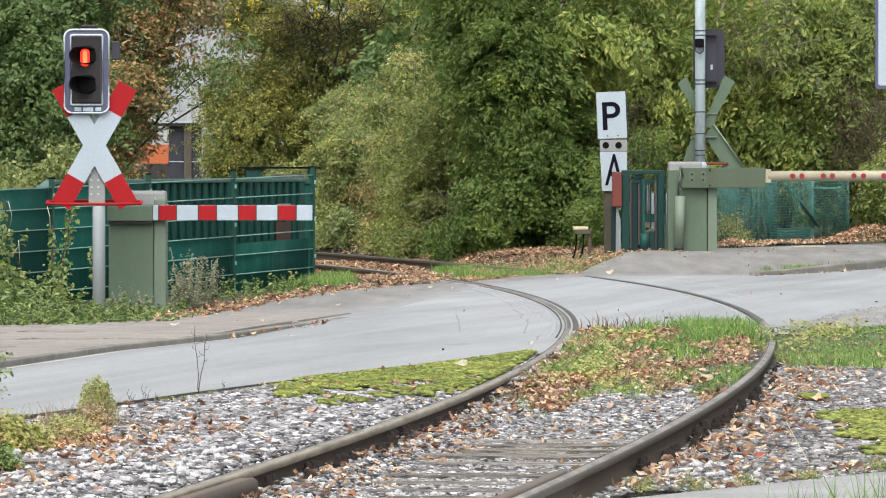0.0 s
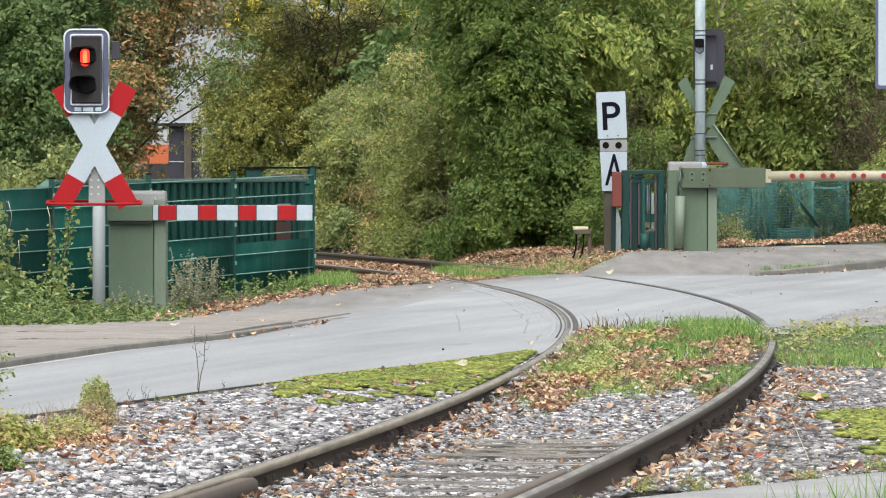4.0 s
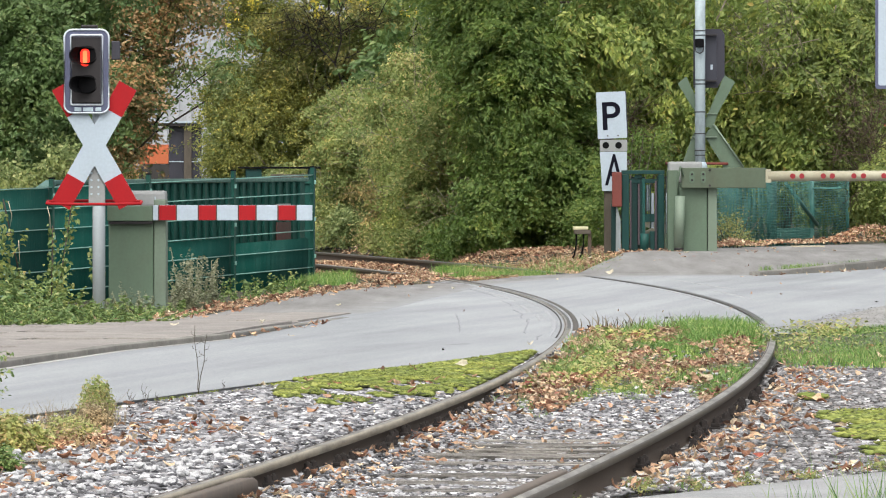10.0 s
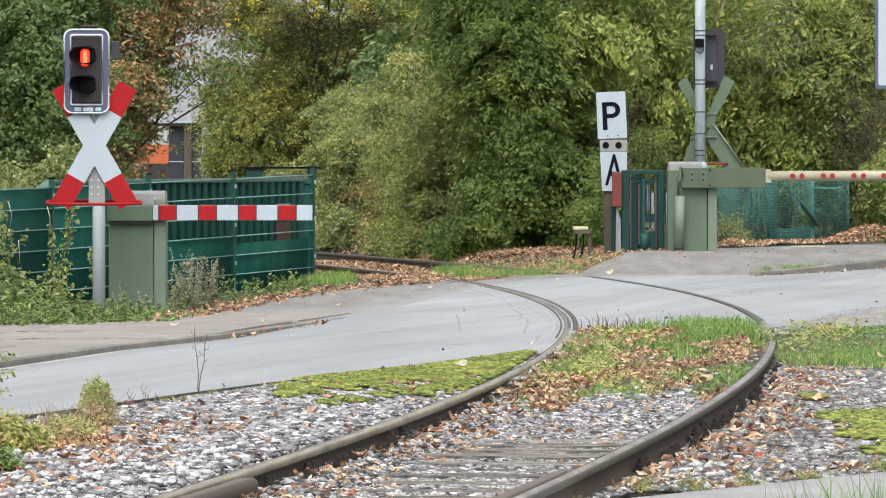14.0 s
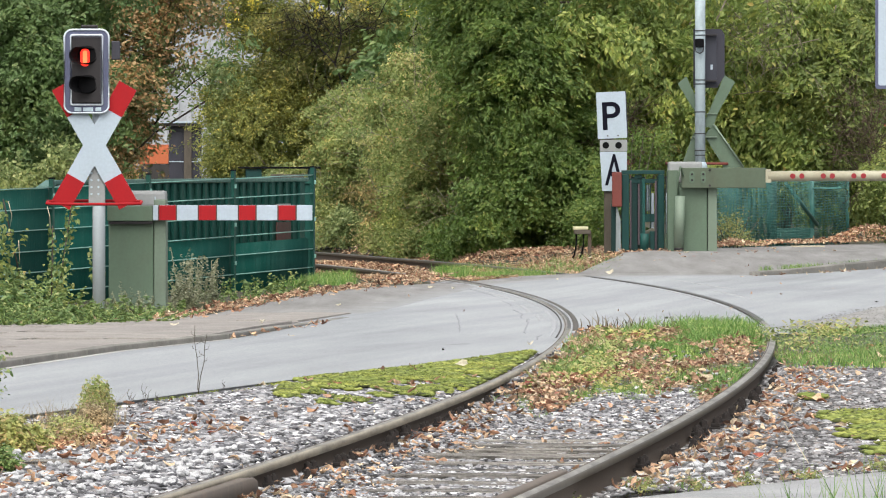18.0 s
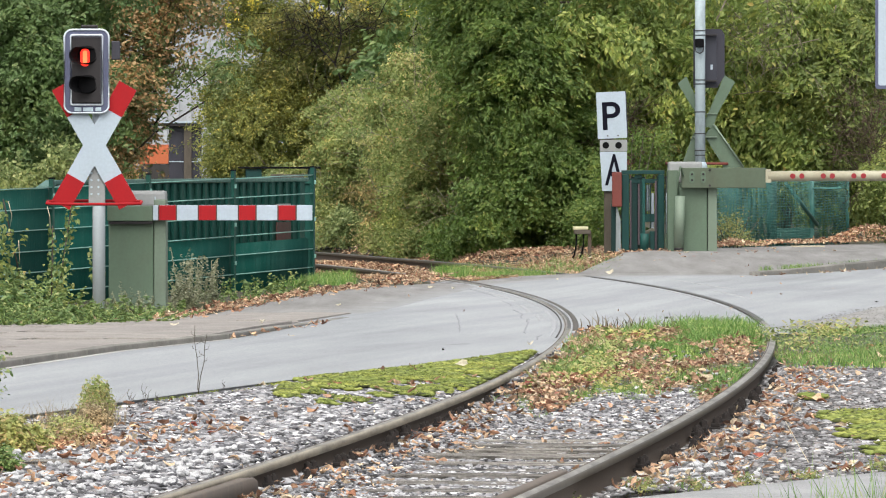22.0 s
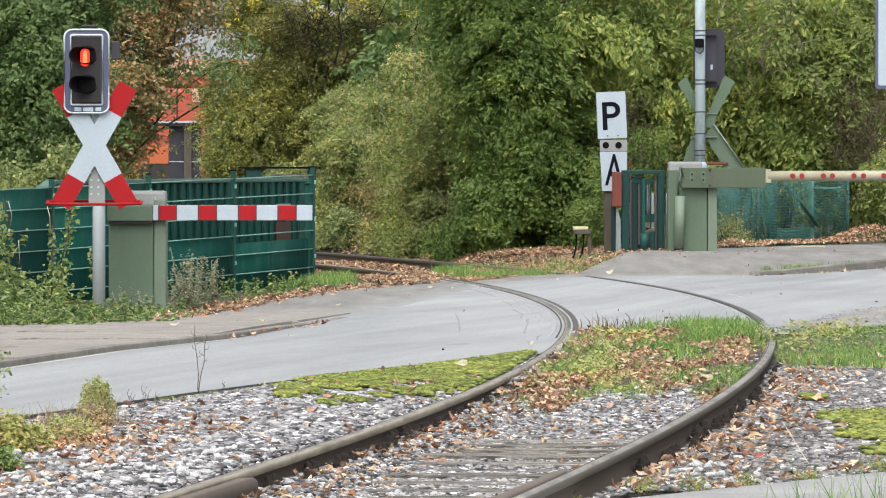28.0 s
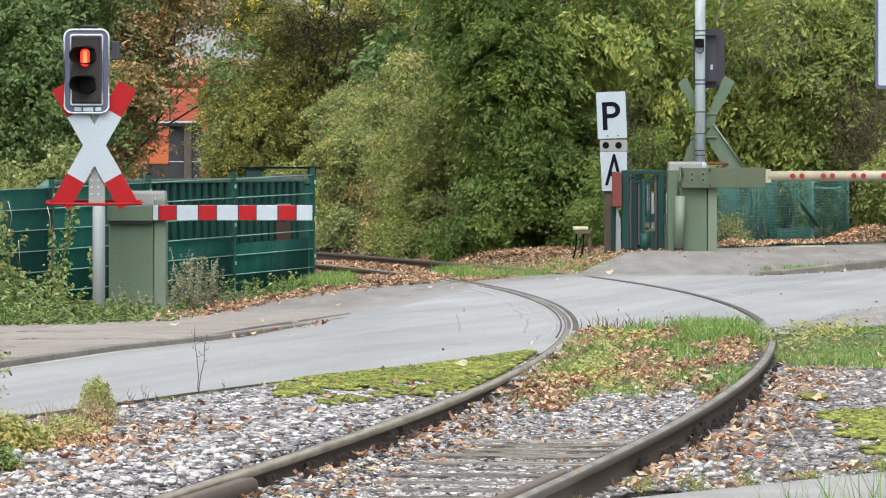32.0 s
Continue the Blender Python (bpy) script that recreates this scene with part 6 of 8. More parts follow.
for x in (-0.055, 0.105):
    part("hole", tubed((x, -0.020, 1.365), (x, -0.024, 1.365), 0.042, n=18), M["black"], bk)
b2 = part("sign_board", outline_plate([(-0.10, 0.79), (0.05, 0.79), (0.10, 1.0), (0.21, 1.03), (0.21, 1.285), (-0.13, 1.285)], -0.03, -0.015), M["white"], ps, "white lower board")
la = lettering("A", 0.56, (0.05, -0.0325, 1.035), b2, M["ink"])
la.matrix_basis = la.matrix_basis @ Matrix.Diagonal((0.60, 1, 1, 1))

gate = thing("steel_gate", (2.43, 84.9, 0.10), "dark green steel gate folded open beside the barrier", "gate")
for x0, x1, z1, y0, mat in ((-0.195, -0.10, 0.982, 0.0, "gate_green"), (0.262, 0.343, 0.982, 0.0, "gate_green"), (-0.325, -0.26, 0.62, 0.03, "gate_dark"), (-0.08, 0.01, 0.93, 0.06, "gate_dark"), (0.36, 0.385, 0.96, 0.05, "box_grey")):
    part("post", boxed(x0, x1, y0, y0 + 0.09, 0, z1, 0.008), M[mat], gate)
part("top_beam", boxed(-0.197, 0.345, -0.004, 0.085, 0.984, 1.032, 0.006), M["gate_green"], gate)
part("top_beam", boxed(-0.098, 0.26, 0.05, 0.10, 0.87, 0.925, 0.006), M["gate_green"], gate)
part("top_beam", boxed(-0.03, 0.06, 0.03, 0.05, 0.93, 0.98, 0.004), M["gate_green"], gate, "latch plate under the beam")
# bars take the lit or the shaded green by how light fell on them
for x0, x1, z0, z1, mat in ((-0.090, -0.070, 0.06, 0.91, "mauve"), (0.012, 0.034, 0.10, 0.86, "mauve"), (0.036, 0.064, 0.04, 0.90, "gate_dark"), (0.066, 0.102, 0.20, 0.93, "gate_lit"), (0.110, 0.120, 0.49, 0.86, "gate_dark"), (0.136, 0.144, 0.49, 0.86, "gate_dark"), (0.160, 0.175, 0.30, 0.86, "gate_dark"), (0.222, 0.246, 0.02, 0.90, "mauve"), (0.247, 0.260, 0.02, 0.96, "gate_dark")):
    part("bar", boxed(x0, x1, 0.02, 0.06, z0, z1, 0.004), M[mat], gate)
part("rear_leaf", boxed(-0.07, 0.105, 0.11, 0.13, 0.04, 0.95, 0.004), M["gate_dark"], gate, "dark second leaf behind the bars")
part("cross_bar", boxed(0.103, 0.221, 0.03, 0.07, 0.385, 0.488, 0.006), M["gate_green"], gate)
part("pale_strip", boxed(0.178, 0.212, 0.062, 0.075, 0.31, 0.745, 0.004), M["white"], gate, "bright white strip between the gate's bars")
# two narrow white strips stand in for daylight showing through slits
part("pale_strip", boxed(0.121, 0.1345, 0.062, 0.075, 0.52, 0.85, 0.003), M["white"], gate, "bright white strip between the gate's bars")
part("pale_strip", boxed(0.1445, 0.157, 0.062, 0.075, 0.52, 0.85, 0.003), M["white"], gate, "bright white strip between the gate's bars")
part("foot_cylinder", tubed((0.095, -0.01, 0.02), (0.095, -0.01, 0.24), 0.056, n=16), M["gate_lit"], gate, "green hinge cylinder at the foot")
part("lower_panel", boxed(0.155, 0.222, 0.0, 0.04, 0.01, 0.27, 0.006), M["gate_green"], gate)
part("red_box", boxed(-0.315, -0.192, -0.09, -0.01, 0.575, 1.01, 0.018), M["brick_red"], gate, "faded red box on the gate post")
part("wedge", outline_plate([(-0.268, 0.0), (-0.206, 0.0), (-0.206, 0.40), (-0.25, 0.58), (-0.262, 0.58)], -0.04, -0.015), M["galv_dull"], gate, "grey steel strip")
part("side_block", boxed(0.352, 0.40, -0.02, 0.03, 0.05, 0.24, 0.006), M["reed"], gate)
part("chain", bars("chain", [((0.372, 0.02, 0.25), (0.372, 0.02, 0.75))], 0.007), M["galv"], gate, "hanging steel chain")

st = thing("track_box", (1.715, 84.2, 0.01), "small faded yellow box on black legs beside the track", "box")
part("lid", boxed(-0.10, 0.09, 0, 0.16, 0.385, 0.425, 0.012), M["yellow"], st, "faded yellow lid")
part("tray", boxed(-0.09, 0.12, 0.0, 0.16, 0.33, 0.383, 0.008), M["old_wood"], st)
for x in (-0.06, 0.03):
    part("leg", path_tube([(x, 0.05, 0.33), (x, 0.05, 0.2), (x - 0.02, 0.05, 0.08), (x - 0.06, 0.05, 0.0)], 0.011, 8), M["black"], st)
part("post", boxed(0.085, 0.13, 0.04, 0.09, 0, 0.36, 0.004), M["rust"], st)

net = thing("net_fence", (3.4, 90.0, 0.05), "teal plastic-mesh fence on green posts with a diagonal brace", "fence")
na, nb = Vector((0.15, 0.5, 0.0)), Vector((2.42, 7.5, 0.0))
nl = (nb - na).length
nd = (nb - na) / nl
def wavy(z, t0, t1, out):
    """One slack strand of the net."""
    side = Vector((nd.y, -nd.x, 0)) * out
    ts = np.arange(t0, t1 + 0.01, 0.2)
    pts = [na + nd * t + side + Vector((0.02 * math.sin(1.7 * t + 3 * z), 0, z + 0.010 * math.sin(2.3 * t + 9 * z) + 0.012 * math.sin(0.9 * t))) for t in ts]
    return list(zip(pts, pts[1:]))


for t0, t1, step, out, r in ((0.0, nl, 0.07, 0.0, 0.0036), (0.0, 3.3, 0.055, 0.06, 0.0042)):
    segs = [(na + nd * t + Vector((nd.y, -nd.x, 0)) * out, na + nd * (t + 0.03 * math.sin(5 * t)) + Vector((nd.y, -nd.x, 0)) * out + Vector((0.03 * math.sin(3 * t), 0, 0.95))) for t in np.arange(t0, t1, step)]
    for z in np.arange(0.02, 0.96, 0.036 if out == 0 else 0.045):
        segs += wavy(z, t0, t1, out)
    part("mesh", bars("mesh", segs, r), M["teal_net"], net, "teal plastic mesh")["kind"] = "stuff"
for t in (0.0, 1.4, 3.02, 5.355, nl):
    p = na + nd * t
    part("post", tubed(p, p + Vector((0, 0, 1.0)), 0.032 if t in (0.0, 5.355) else 0.022), M["teal_net"], net)
q = na + nd * 5.355
part("brace", tubed(q + Vector((0.07, -0.05, 0.30)), q + Vector((-0.42, -1.1, 0.88)), 0.028), M["teal_net"], net)
part("bottom_rail", boxed(-0.60, 0.03, -0.08, -0.04, 0.11, 0.25, 0.006, Matrix.Translation(q)), M["teal_net"], net)
part("top_rail", boxed(0.0, 0.42, -0.06, -0.03, 0.80, 0.83, 0.004, Matrix.Translation(q)), M["teal_net"], net)
xy = np.concatenate([RNG.normal(0, 1, (900, 2)) * [0.42, 0.6] + [5.85, 94.6], RNG.normal(0, 1, (420, 2)) * [0.17, 0.5] + [3.80, 88.0]])
heap = 0.24 * np.exp(-((xy[:, 0] - 6.0) / 0.5) ** 2) + 0.08 * np.exp(-((xy[:, 0] - 3.8) / 0.2) ** 2)
litter("leaf_litter", xy, lambda x, y: land(x, y) + 0.03 + heap * RNG.random(len(x)) ** 0.5, 0.055, "heaps of orange-brown leaves against the fence and shrubs", 0.7)

ts = thing("traffic_sign", (5.62, 80.0, 0.05), "white board in a dark blue frame on a grey post", "sign")
part("post", tubed((0.25, 0.05, 0), (0.25, 0.05, 3.6), 0.04), M["galv"], ts)
part("surround", outline_plate(rounded(0.0, 2.70, 1.04, 1.30, 0.03, 3), 0.0, 0.02), M["slate"], ts, "dark blue surround")
part("face", outline_plate(rounded(0.0, 2.70, 0.97, 1.22, 0.02, 3), -0.004, -0.001), M["white"], ts, "plain white face")

# ---- seen through the trees ----
hall = thing("industrial_hall", (-7.0, 235, -0.3), "pale grey hall with vertical ribbed cladding, seen through trees", "building")
part("wall", boxed(-22, 16, 0, 20, 0, 11), M["clad"], hall)
for x in np.arange(-6, 6, 0.42):
    part("rib", boxed(x - 0.09, x + 0.09, -0.12, -0.002, 0, 11, 0.02), M["clad"], hall)
part("roof", boxed(-22.3, 16.3, -0.3, 20.3, 11.004, 11.5), M["grey_cap"], hall)
part("plinth", boxed(-22, 16, -0.15, -0.125, 0, 0.8), M["grey_cap"], hall)
brd = thing("dark_board", (-6.45, 170, -0.2), "dark board behind a timber post, with pale roof edge", "notice board")
part("panel", boxed(-0.42, 0.40, 0.0, 0.06, 0, 2.32, 0.01), M["box_grey"], brd, "dark grey panel")
part("post", boxed(-0.04, 0.15, -0.12, -0.003, 0, 2.36, 0.01), M["old_wood"], brd, "grey timber post")
part("roof_edge", boxed(-1.10, 0.42, -0.25, 0.5, 2.375, 2.43, 0.008), M["white"], brd, "pale roof edge")
part("roof_underside", boxed(-1.08, 0.40, -0.23, 0.48, 2.30, 2.372, 0.004), M["housing"], brd)
part("strip", boxed(-0.42, 0.40, -0.02, -0.004, 1.40, 1.425), M["white"], brd, "pale horizontal strip")
part("label_plate", boxed(0.30, 0.39, -0.03, -0.022, 1.40, 1.50), M["white"], brd)
osk = thing("orange_container", (-7.2, 174, -0.2), "orange and white container standing behind the trees", "container")
part("body", boxed(-0.6, 0.16, 0, 1.2, 1.35, 1.85, 0.02), M["orange"], osk)
part("white_end", boxed(0.164, 0.36, 0, 1.2, 1.35, 1.98, 0.02), M["white"], osk, "white end")
part("chassis", boxed(-0.6, 0.4, 0.02, 1.18, 0.0, 1.345, 0.02), M["loco_dark"], osk)

# ---- a red locomotive that creeps by behind the trees ----
loco = thing("locomotive", (60, 200, -0.25), "orange-red shunting locomotive with pale stripes", "locomotive")
body = part("hood", boxed(0.02, 9.4, -1.2, 1.2, 1.25, 3.62, 0.12), M["loco_red"], loco, "orange-red hood")
part("upper_hood", boxed(0.5, 9.3, -1.15, 1.15, 3.625, 4.45, 0.1), M["loco_red"], loco)
part("pale_stripe", boxed(0.75, 9.2, -1.165, -1.152, 4.02, 4.38), M["loco_pale"], body, "pale band along the top")
part("white_panel", boxed(2.2, 3.4, -1.22, -1.202, 3.2, 3.6), M["loco_pale"], body, "pale panel")
for x in np.arange(0.9, 9.0, 0.85):
    part("seam", boxed(x - 0.02, x + 0.02, -1.215, -1.202, 1.4, 3.5), M["loco_dark"], body, "dark panel seam")
part("grille", boxed(4.0, 6.5, -1.22, -1.202, 1.6, 2.3), M["loco_dark"], body)
cab = part("cab", boxed(9.5, 12.2, -1.35, 1.35, 1.25, 4.15, 0.08), M["loco_red"], loco)
part("window", boxed(9.9, 11.8, -1.37, -1.352, 2.7, 3.5, 0.02), M["glass"], cab)
part("roof", boxed(9.4, 12.3, -1.4, 1.4, 4.155, 4.3, 0.04), M["loco_dark"], cab)
part("rear_hood", boxed(12.3, 15.4, -1.2, 1.2, 1.25, 3.2, 0.1), M["loco_red"], loco)
part("frame_beam", boxed(0, 16, -1.4, 1.4, 0.85, 1.24, 0.03), M["loco_red"], loco)
for x in (0.1, 1.0, 2.0, 4.0, 6.0, 8.0, 13.0, 15.8):
    part("handrail_post", tubed((x, -1.35, 1.24), (x, -1.35, 2.2), 0.02), M["loco_red"], loco)
part("handrail", tubed((0.1, -1.35, 2.2), (9.0, -1.35, 2.2), 0.02), M["loco_red"], loco)
for x in (2.4, 5.0, 10.5, 13.1):
    for y in (-0.75, 0.75):
        part("wheel", tubed((x, y - 0.07, 0.5), (x, y + 0.07, 0.5), 0.5, n=28), M["loco_dark"], loco)
siding = tagged(part("siding_track", boxed(-70, 120, 199.2, 200.8, -0.4, -0.26), M["bed"]), "ballasted siding far behind the trees", "track", kind="structure")


# ---- trees and shrubs ----
def tree(name, x, y, label, category="tree"):
    return thing(name, (x, y, float(land(np.array(x), np.array(y))) - 0.05), label, category)


swaying = []
# dark green tree over the left end of the fence
t = tree("tree", -5.3, 80, "dark green broad-leaved tree behind the wire fence")
limb(t, "trunk", [(-5.3, 80, -0.2), (-5.25, 80, 1.5), (-5.3, 80.1, 3.5), (-5.2, 80, 6.5)], 0.16)
for k, e in enumerate(((-4.0, 78.8, 2.6), (-6.5, 79.4, 3.2), (-4.4, 80.8, 4.6), (-3.9, 79.5, 3.9))):
    limb(t, "branch", [(-5.27, 80, 1.2 + 0.4 * k), ((e[0] - 5.27) / 2, (e[1] + 80) / 2, e[2] * 0.75), e], 0.05)
crown_part(t, [(-5.3, 80, 5.2, 2.2, 2.0, 1.8, 900), (-5.2, 79, 3.0, 1.15, 1.3, 1.0, 1500), (-4.6, 78.6, 2.2, 0.75, 0.9, 0.75, 900), (-5.4, 78.6, 1.4, 1.0, 0.9, 0.6, 900), (-4.3, 79, 3.35, 0.65, 0.9, 0.5, 700), (-6.4, 79.5, 2.6, 1.2, 1.2, 1.5, 500)], M["leaf_dark"], 0.07, twig=14, droop=0.6, wide=0.8)
crown_part(t, [(-4.75, 77.2, 1.15, 0.5, 0.4, 0.25, 110), (-4.35, 77.4, 1.3, 0.25, 0.4, 0.2, 60)], M["leaf_grey"], 0.06, twig=11, wide=0.85)

# the browning tree: its low boughs hang between signal and hall
t = tree("tree", -4.35, 86, "half-bare tree with browning leaves behind the fence")
limb(t, "trunk", [(-4.35, 86, -0.2), (-4.3, 86, 1.6), (-4.2, 86, 3.5), (-4.3, 86.2, 6.5)], 0.12)
for k, e in enumerate(((-3.35, 85, 2.4), (-3.2, 85.4, 3.3), (-4.9, 85, 2.8), (-3.6, 84.6, 1.6), (-3.0, 85.6, 2.0))):
    limb(t, "branch", [(-4.3, 86, 0.9 + 0.4 * k), ((e[0] - 4.3) / 2, (e[1] + 86) / 2, e[2] * 0.8), e], 0.03)
crown_part(t, [(-4.25, 86, 5.0, 1.6, 1.6, 1.5, 1300), (-4.0, 85.5, 2.85, 0.52, 1.0, 0.75, 900), (-4.33, 85.3, 1.75, 0.5, 0.9, 0.6, 640), (-4.4, 85, 1.05, 0.5, 0.8, 0.4, 540), (-3.45, 85.4, 3.4, 0.6, 0.8, 0.34, 420), (-3.45, 85.5, 2.66, 0.3, 0.5, 0.26, 18), (-3.9, 84.9, 1.75, 0.12, 0.4, 0.2, 30), (-3.55, 85.5, 2.95, 0.28, 0.5, 0.25, 24), (-3.2, 85.6, 3.2, 0.35, 0.4, 0.2, 34), (-3.98, 84.8, 2.1, 0.30, 0.6, 0.45, 280), (-4.02, 84.7, 1.2, 0.15, 0.4, 0.32, 100)], M["leaf_brown"], 0.055, twig=13)
crown_part(t, [(-4.1, 85.0, 2.3, 0.4, 0.8, 0.5, 20), (-4.2, 84.8, 1.4, 0.5, 0.8, 0.5, 50)], M["leaf_dark"], 0.075, twig=9, wide=0.75)
twig_mass(t, -3.7, 84.9, 2.5, 0.6, 0.4, 0.9, 10, "dark_twig", 0.003)
arch = np.array([(-3.62, 84.9, 1.70), (-3.40, 84.9, 1.98), (-3.15, 85.0, 2.22), (-2.85, 85.0, 2.42), (-2.62, 85.0, 2.50)])
f = RNG.random(200) ** 0.8
P = np.stack([np.interp(f * 4, range(5), arch[:, c]) for c in range(3)], 1) + RNG.normal(0, 1, (200, 3)) * [0.11, 0.2, 0.13]
A = np.stack([RNG.choice([-0.8, 0.9], 200) + RNG.normal(0, 0.3, 200), RNG.normal(-0.2, 0.3, 200), RNG.normal(-0.5, 0.4, 200)], 1)
bough = part("bough", leaves_mesh("bough", P - np.array(t.location), A, RNG.normal(0, 0.4, (200, 3)) + [0, -0.5, 0.9], 0.085 * RNG.uniform(0.6, 1.25, 200), 0.62), M["leaf_dark"], t, "dark leafy bough hanging over the gap")
bough["kind"] = "stuff"
limb(t, "branch", arch, 0.010, mat="dark_twig", n=5)
crown_part(t, [(-4.0, 84.6, 1.6, 0.25, 0.4, 0.3, 14), (-3.7, 85, 2.05, 0.2, 0.5, 0.2, 7), (-3.5, 85.2, 2.75, 0.25, 0.4, 0.2, 6), (-2.65, 85.3, 2.75, 0.2, 0.4, 0.15, 8), (-3.55, 85.1, 2.0, 0.14, 0.3, 0.12, 5), (-3.6, 85.1, 2.3, 0.13, 0.3, 0.15, 5)], M["leaf_dark"], 0.085, twig=9, droop=0.5, lump=0.5, inner=0.1, wide=0.75)
crown_part(t, [(-3.2, 85.2, 2.36, 0.22, 0.3, 0.14, 22), (-2.95, 85.2, 2.4, 0.16, 0.3, 0.12, 22)], M["leaf_grey"], 0.07, twig=10, droop=0.5, lump=0.5, inner=0.1, wide=0.7)
swaying.append((bough, 0.35))

# fine-leaved olive tree
t = tree("tree", -2.737, 121.4, "feathery olive-green tree with fine leaves")
limb(t, "trunk", [(-2.737, 121.38, -0.479), (-2.618, 121.38, 1.901), (-2.083, 121.38, 3.567), (-1.785, 121.38, 6.899)], 0.035, mat="dark_twig")
for e in ((-1.428, 120.19, 3.686), (-3.094, 120.19, 3.805), (-1.785, 120.428, 3.21), (-3.451, 120.785, 2.853), (-1.19, 120.19, 2.734)):
    limb(t, "branch", [(-2.439, 121.38, 2.377), ((e[0] - 2.5) / 2, 120.9, (e[2] + 2.5) / 2 + 0.1), e], 0.018, mat="dark_twig")
crown_part(t, [(-4.17, 124, 2.3, 0.22, 0.4, 0.33, 170), (-3.95, 124, 2.85, 0.22, 0.4, 0.25, 90), (-2.975, 121.38, 6.066, 1.904, 1.785, 1.547, 1000), (-3.094, 120.428, 1.842, 0.892, 1.071, 1.011, 2100), (-2.737, 120.666, 0.83, 1.071, 1.071, 0.833, 1300), (-2.439, 120.785, 2.853, 0.773, 0.952, 0.833, 650), (-3.57, 120.428, 1.306, 0.476, 0.833, 0.654, 800), (-3.094, 120.904, 3.686, 0.714, 0.714, 0.535, 600), (-3.391, 120.666, 2.377, 0.5, 0.714, 0.714, 650), (-3.213, 121.142, 3.865, 0.476, 0.714, 0.416, 260), (-3.748, 120.785, 4.138, 0.535, 0.476, 0.262, 220), (-3.594, 120.19, 1.068, 0.143, 0.476, 0.714, 170), (-3.808, 120.428, 1.901, 0.143, 0.476, 0.297, 50)], M["leaf_fine"], 0.046, twig=17, spread=0.17)
crown_part(t, [(-2.439, 119.476, 3.746, 0.833, 0.595, 0.357, 110), (-1.607, 119.714, 3.805, 0.833, 0.595, 0.357, 120), (-1.547, 119.833, 3.151, 0.595, 0.595, 0.357, 110), (-2.737, 119.714, 3.091, 0.476, 0.595, 0.357, 60)], M["leaf_umber"], 0.058, twig=12)
crown_part(t, [(-3.867, 120.19, 1.842, 0.143, 0.476, 0.357, 50), (-3.689, 120.19, 2.734, 0.238, 0.476, 0.357, 100), (-3.808, 120.19, 1.663, 0.238, 0.357, 0.357, 90)], M["leaf_grey"], 0.058, twig=11)
twig_mass(t, -1.9, 119.2, 3.51, 1.19, 0.36, 0.6, 60, "dark_twig", 0.004)

# dark bare limbs and twigs spread over the shrubs
for k, q in enumerate((
    ((-1.761, 119.238, 2.579), (-1.904, 119.238, 2.96), (-2.166, 119.238, 3.222), (-2.38, 119.238, 3.46), (-2.642, 119.238, 3.579), (-2.916, 119.238, 3.508)),
    ((-1.904, 119.238, 2.96), (-1.785, 119.238, 3.377), (-1.833, 119.238, 3.781), (-1.725, 119.238, 4.126)),
    ((-2.166, 119.238, 3.222), (-2.225, 119.238, 3.531), (-2.083, 119.238, 3.829), (-1.928, 119.238, 4.031)),
    ((-2.38, 119.238, 3.46), (-2.344, 119.238, 3.722), (-2.475, 119.238, 3.972)),
    ((-1.833, 119.238, 3.484), (-1.583, 119.238, 3.627), (-1.285, 119.238, 3.579), (-1.119, 119.238, 3.781)),
    ((-1.119, 119.238, 3.781), (-1.035, 119.238, 3.972), (-0.928, 119.238, 4.15)),
    ((-2.166, 119.238, 3.222), (-2.475, 119.238, 3.305), (-2.773, 119.238, 3.258)),
    ((-1.785, 119.238, 3.377), (-1.975, 119.238, 3.484), (-2.13, 119.238, 3.674), (-2.273, 119.238, 3.781)),
    ((-2.38, 119.238, 3.46), (-2.57, 119.238, 3.377), (-2.82, 119.238, 3.377)),
    ((-2.642, 119.238, 3.579), (-2.725, 119.238, 3.781), (-2.82, 119.238, 3.924)),
    ((-1.583, 119.238, 3.627), (-1.428, 119.238, 3.876), (-1.178, 119.238, 4.031)),
    ((-1.904, 119.238, 2.96), (-1.63, 119.238, 3.079), (-1.333, 119.238, 3.234), (-1.154, 119.238, 3.127)),
    ((-2.225, 119.238, 3.531), (-2.475, 119.238, 3.662), (-2.677, 119.238, 3.722)),
)):
    limb(t, "twig", q, 0.019 if k < 2 else 0.011, taper=0.35, mat="dark_twig", n=5)
    for i in range(5):
        a, b = Vector(q[-2]), Vector(q[-1])
        f = a.lerp(b, random.uniform(-0.6, 1))
        g = f + Vector((random.uniform(-0.35, 0.35), random.uniform(-0.2, 0.2), random.uniform(-0.08, 0.25)))
        limb(t, "twig", [f, f.lerp(g, 0.5) + Vector((0, 0, -0.205)), g], 0.004, taper=0.4, mat="dark_twig", n=4)

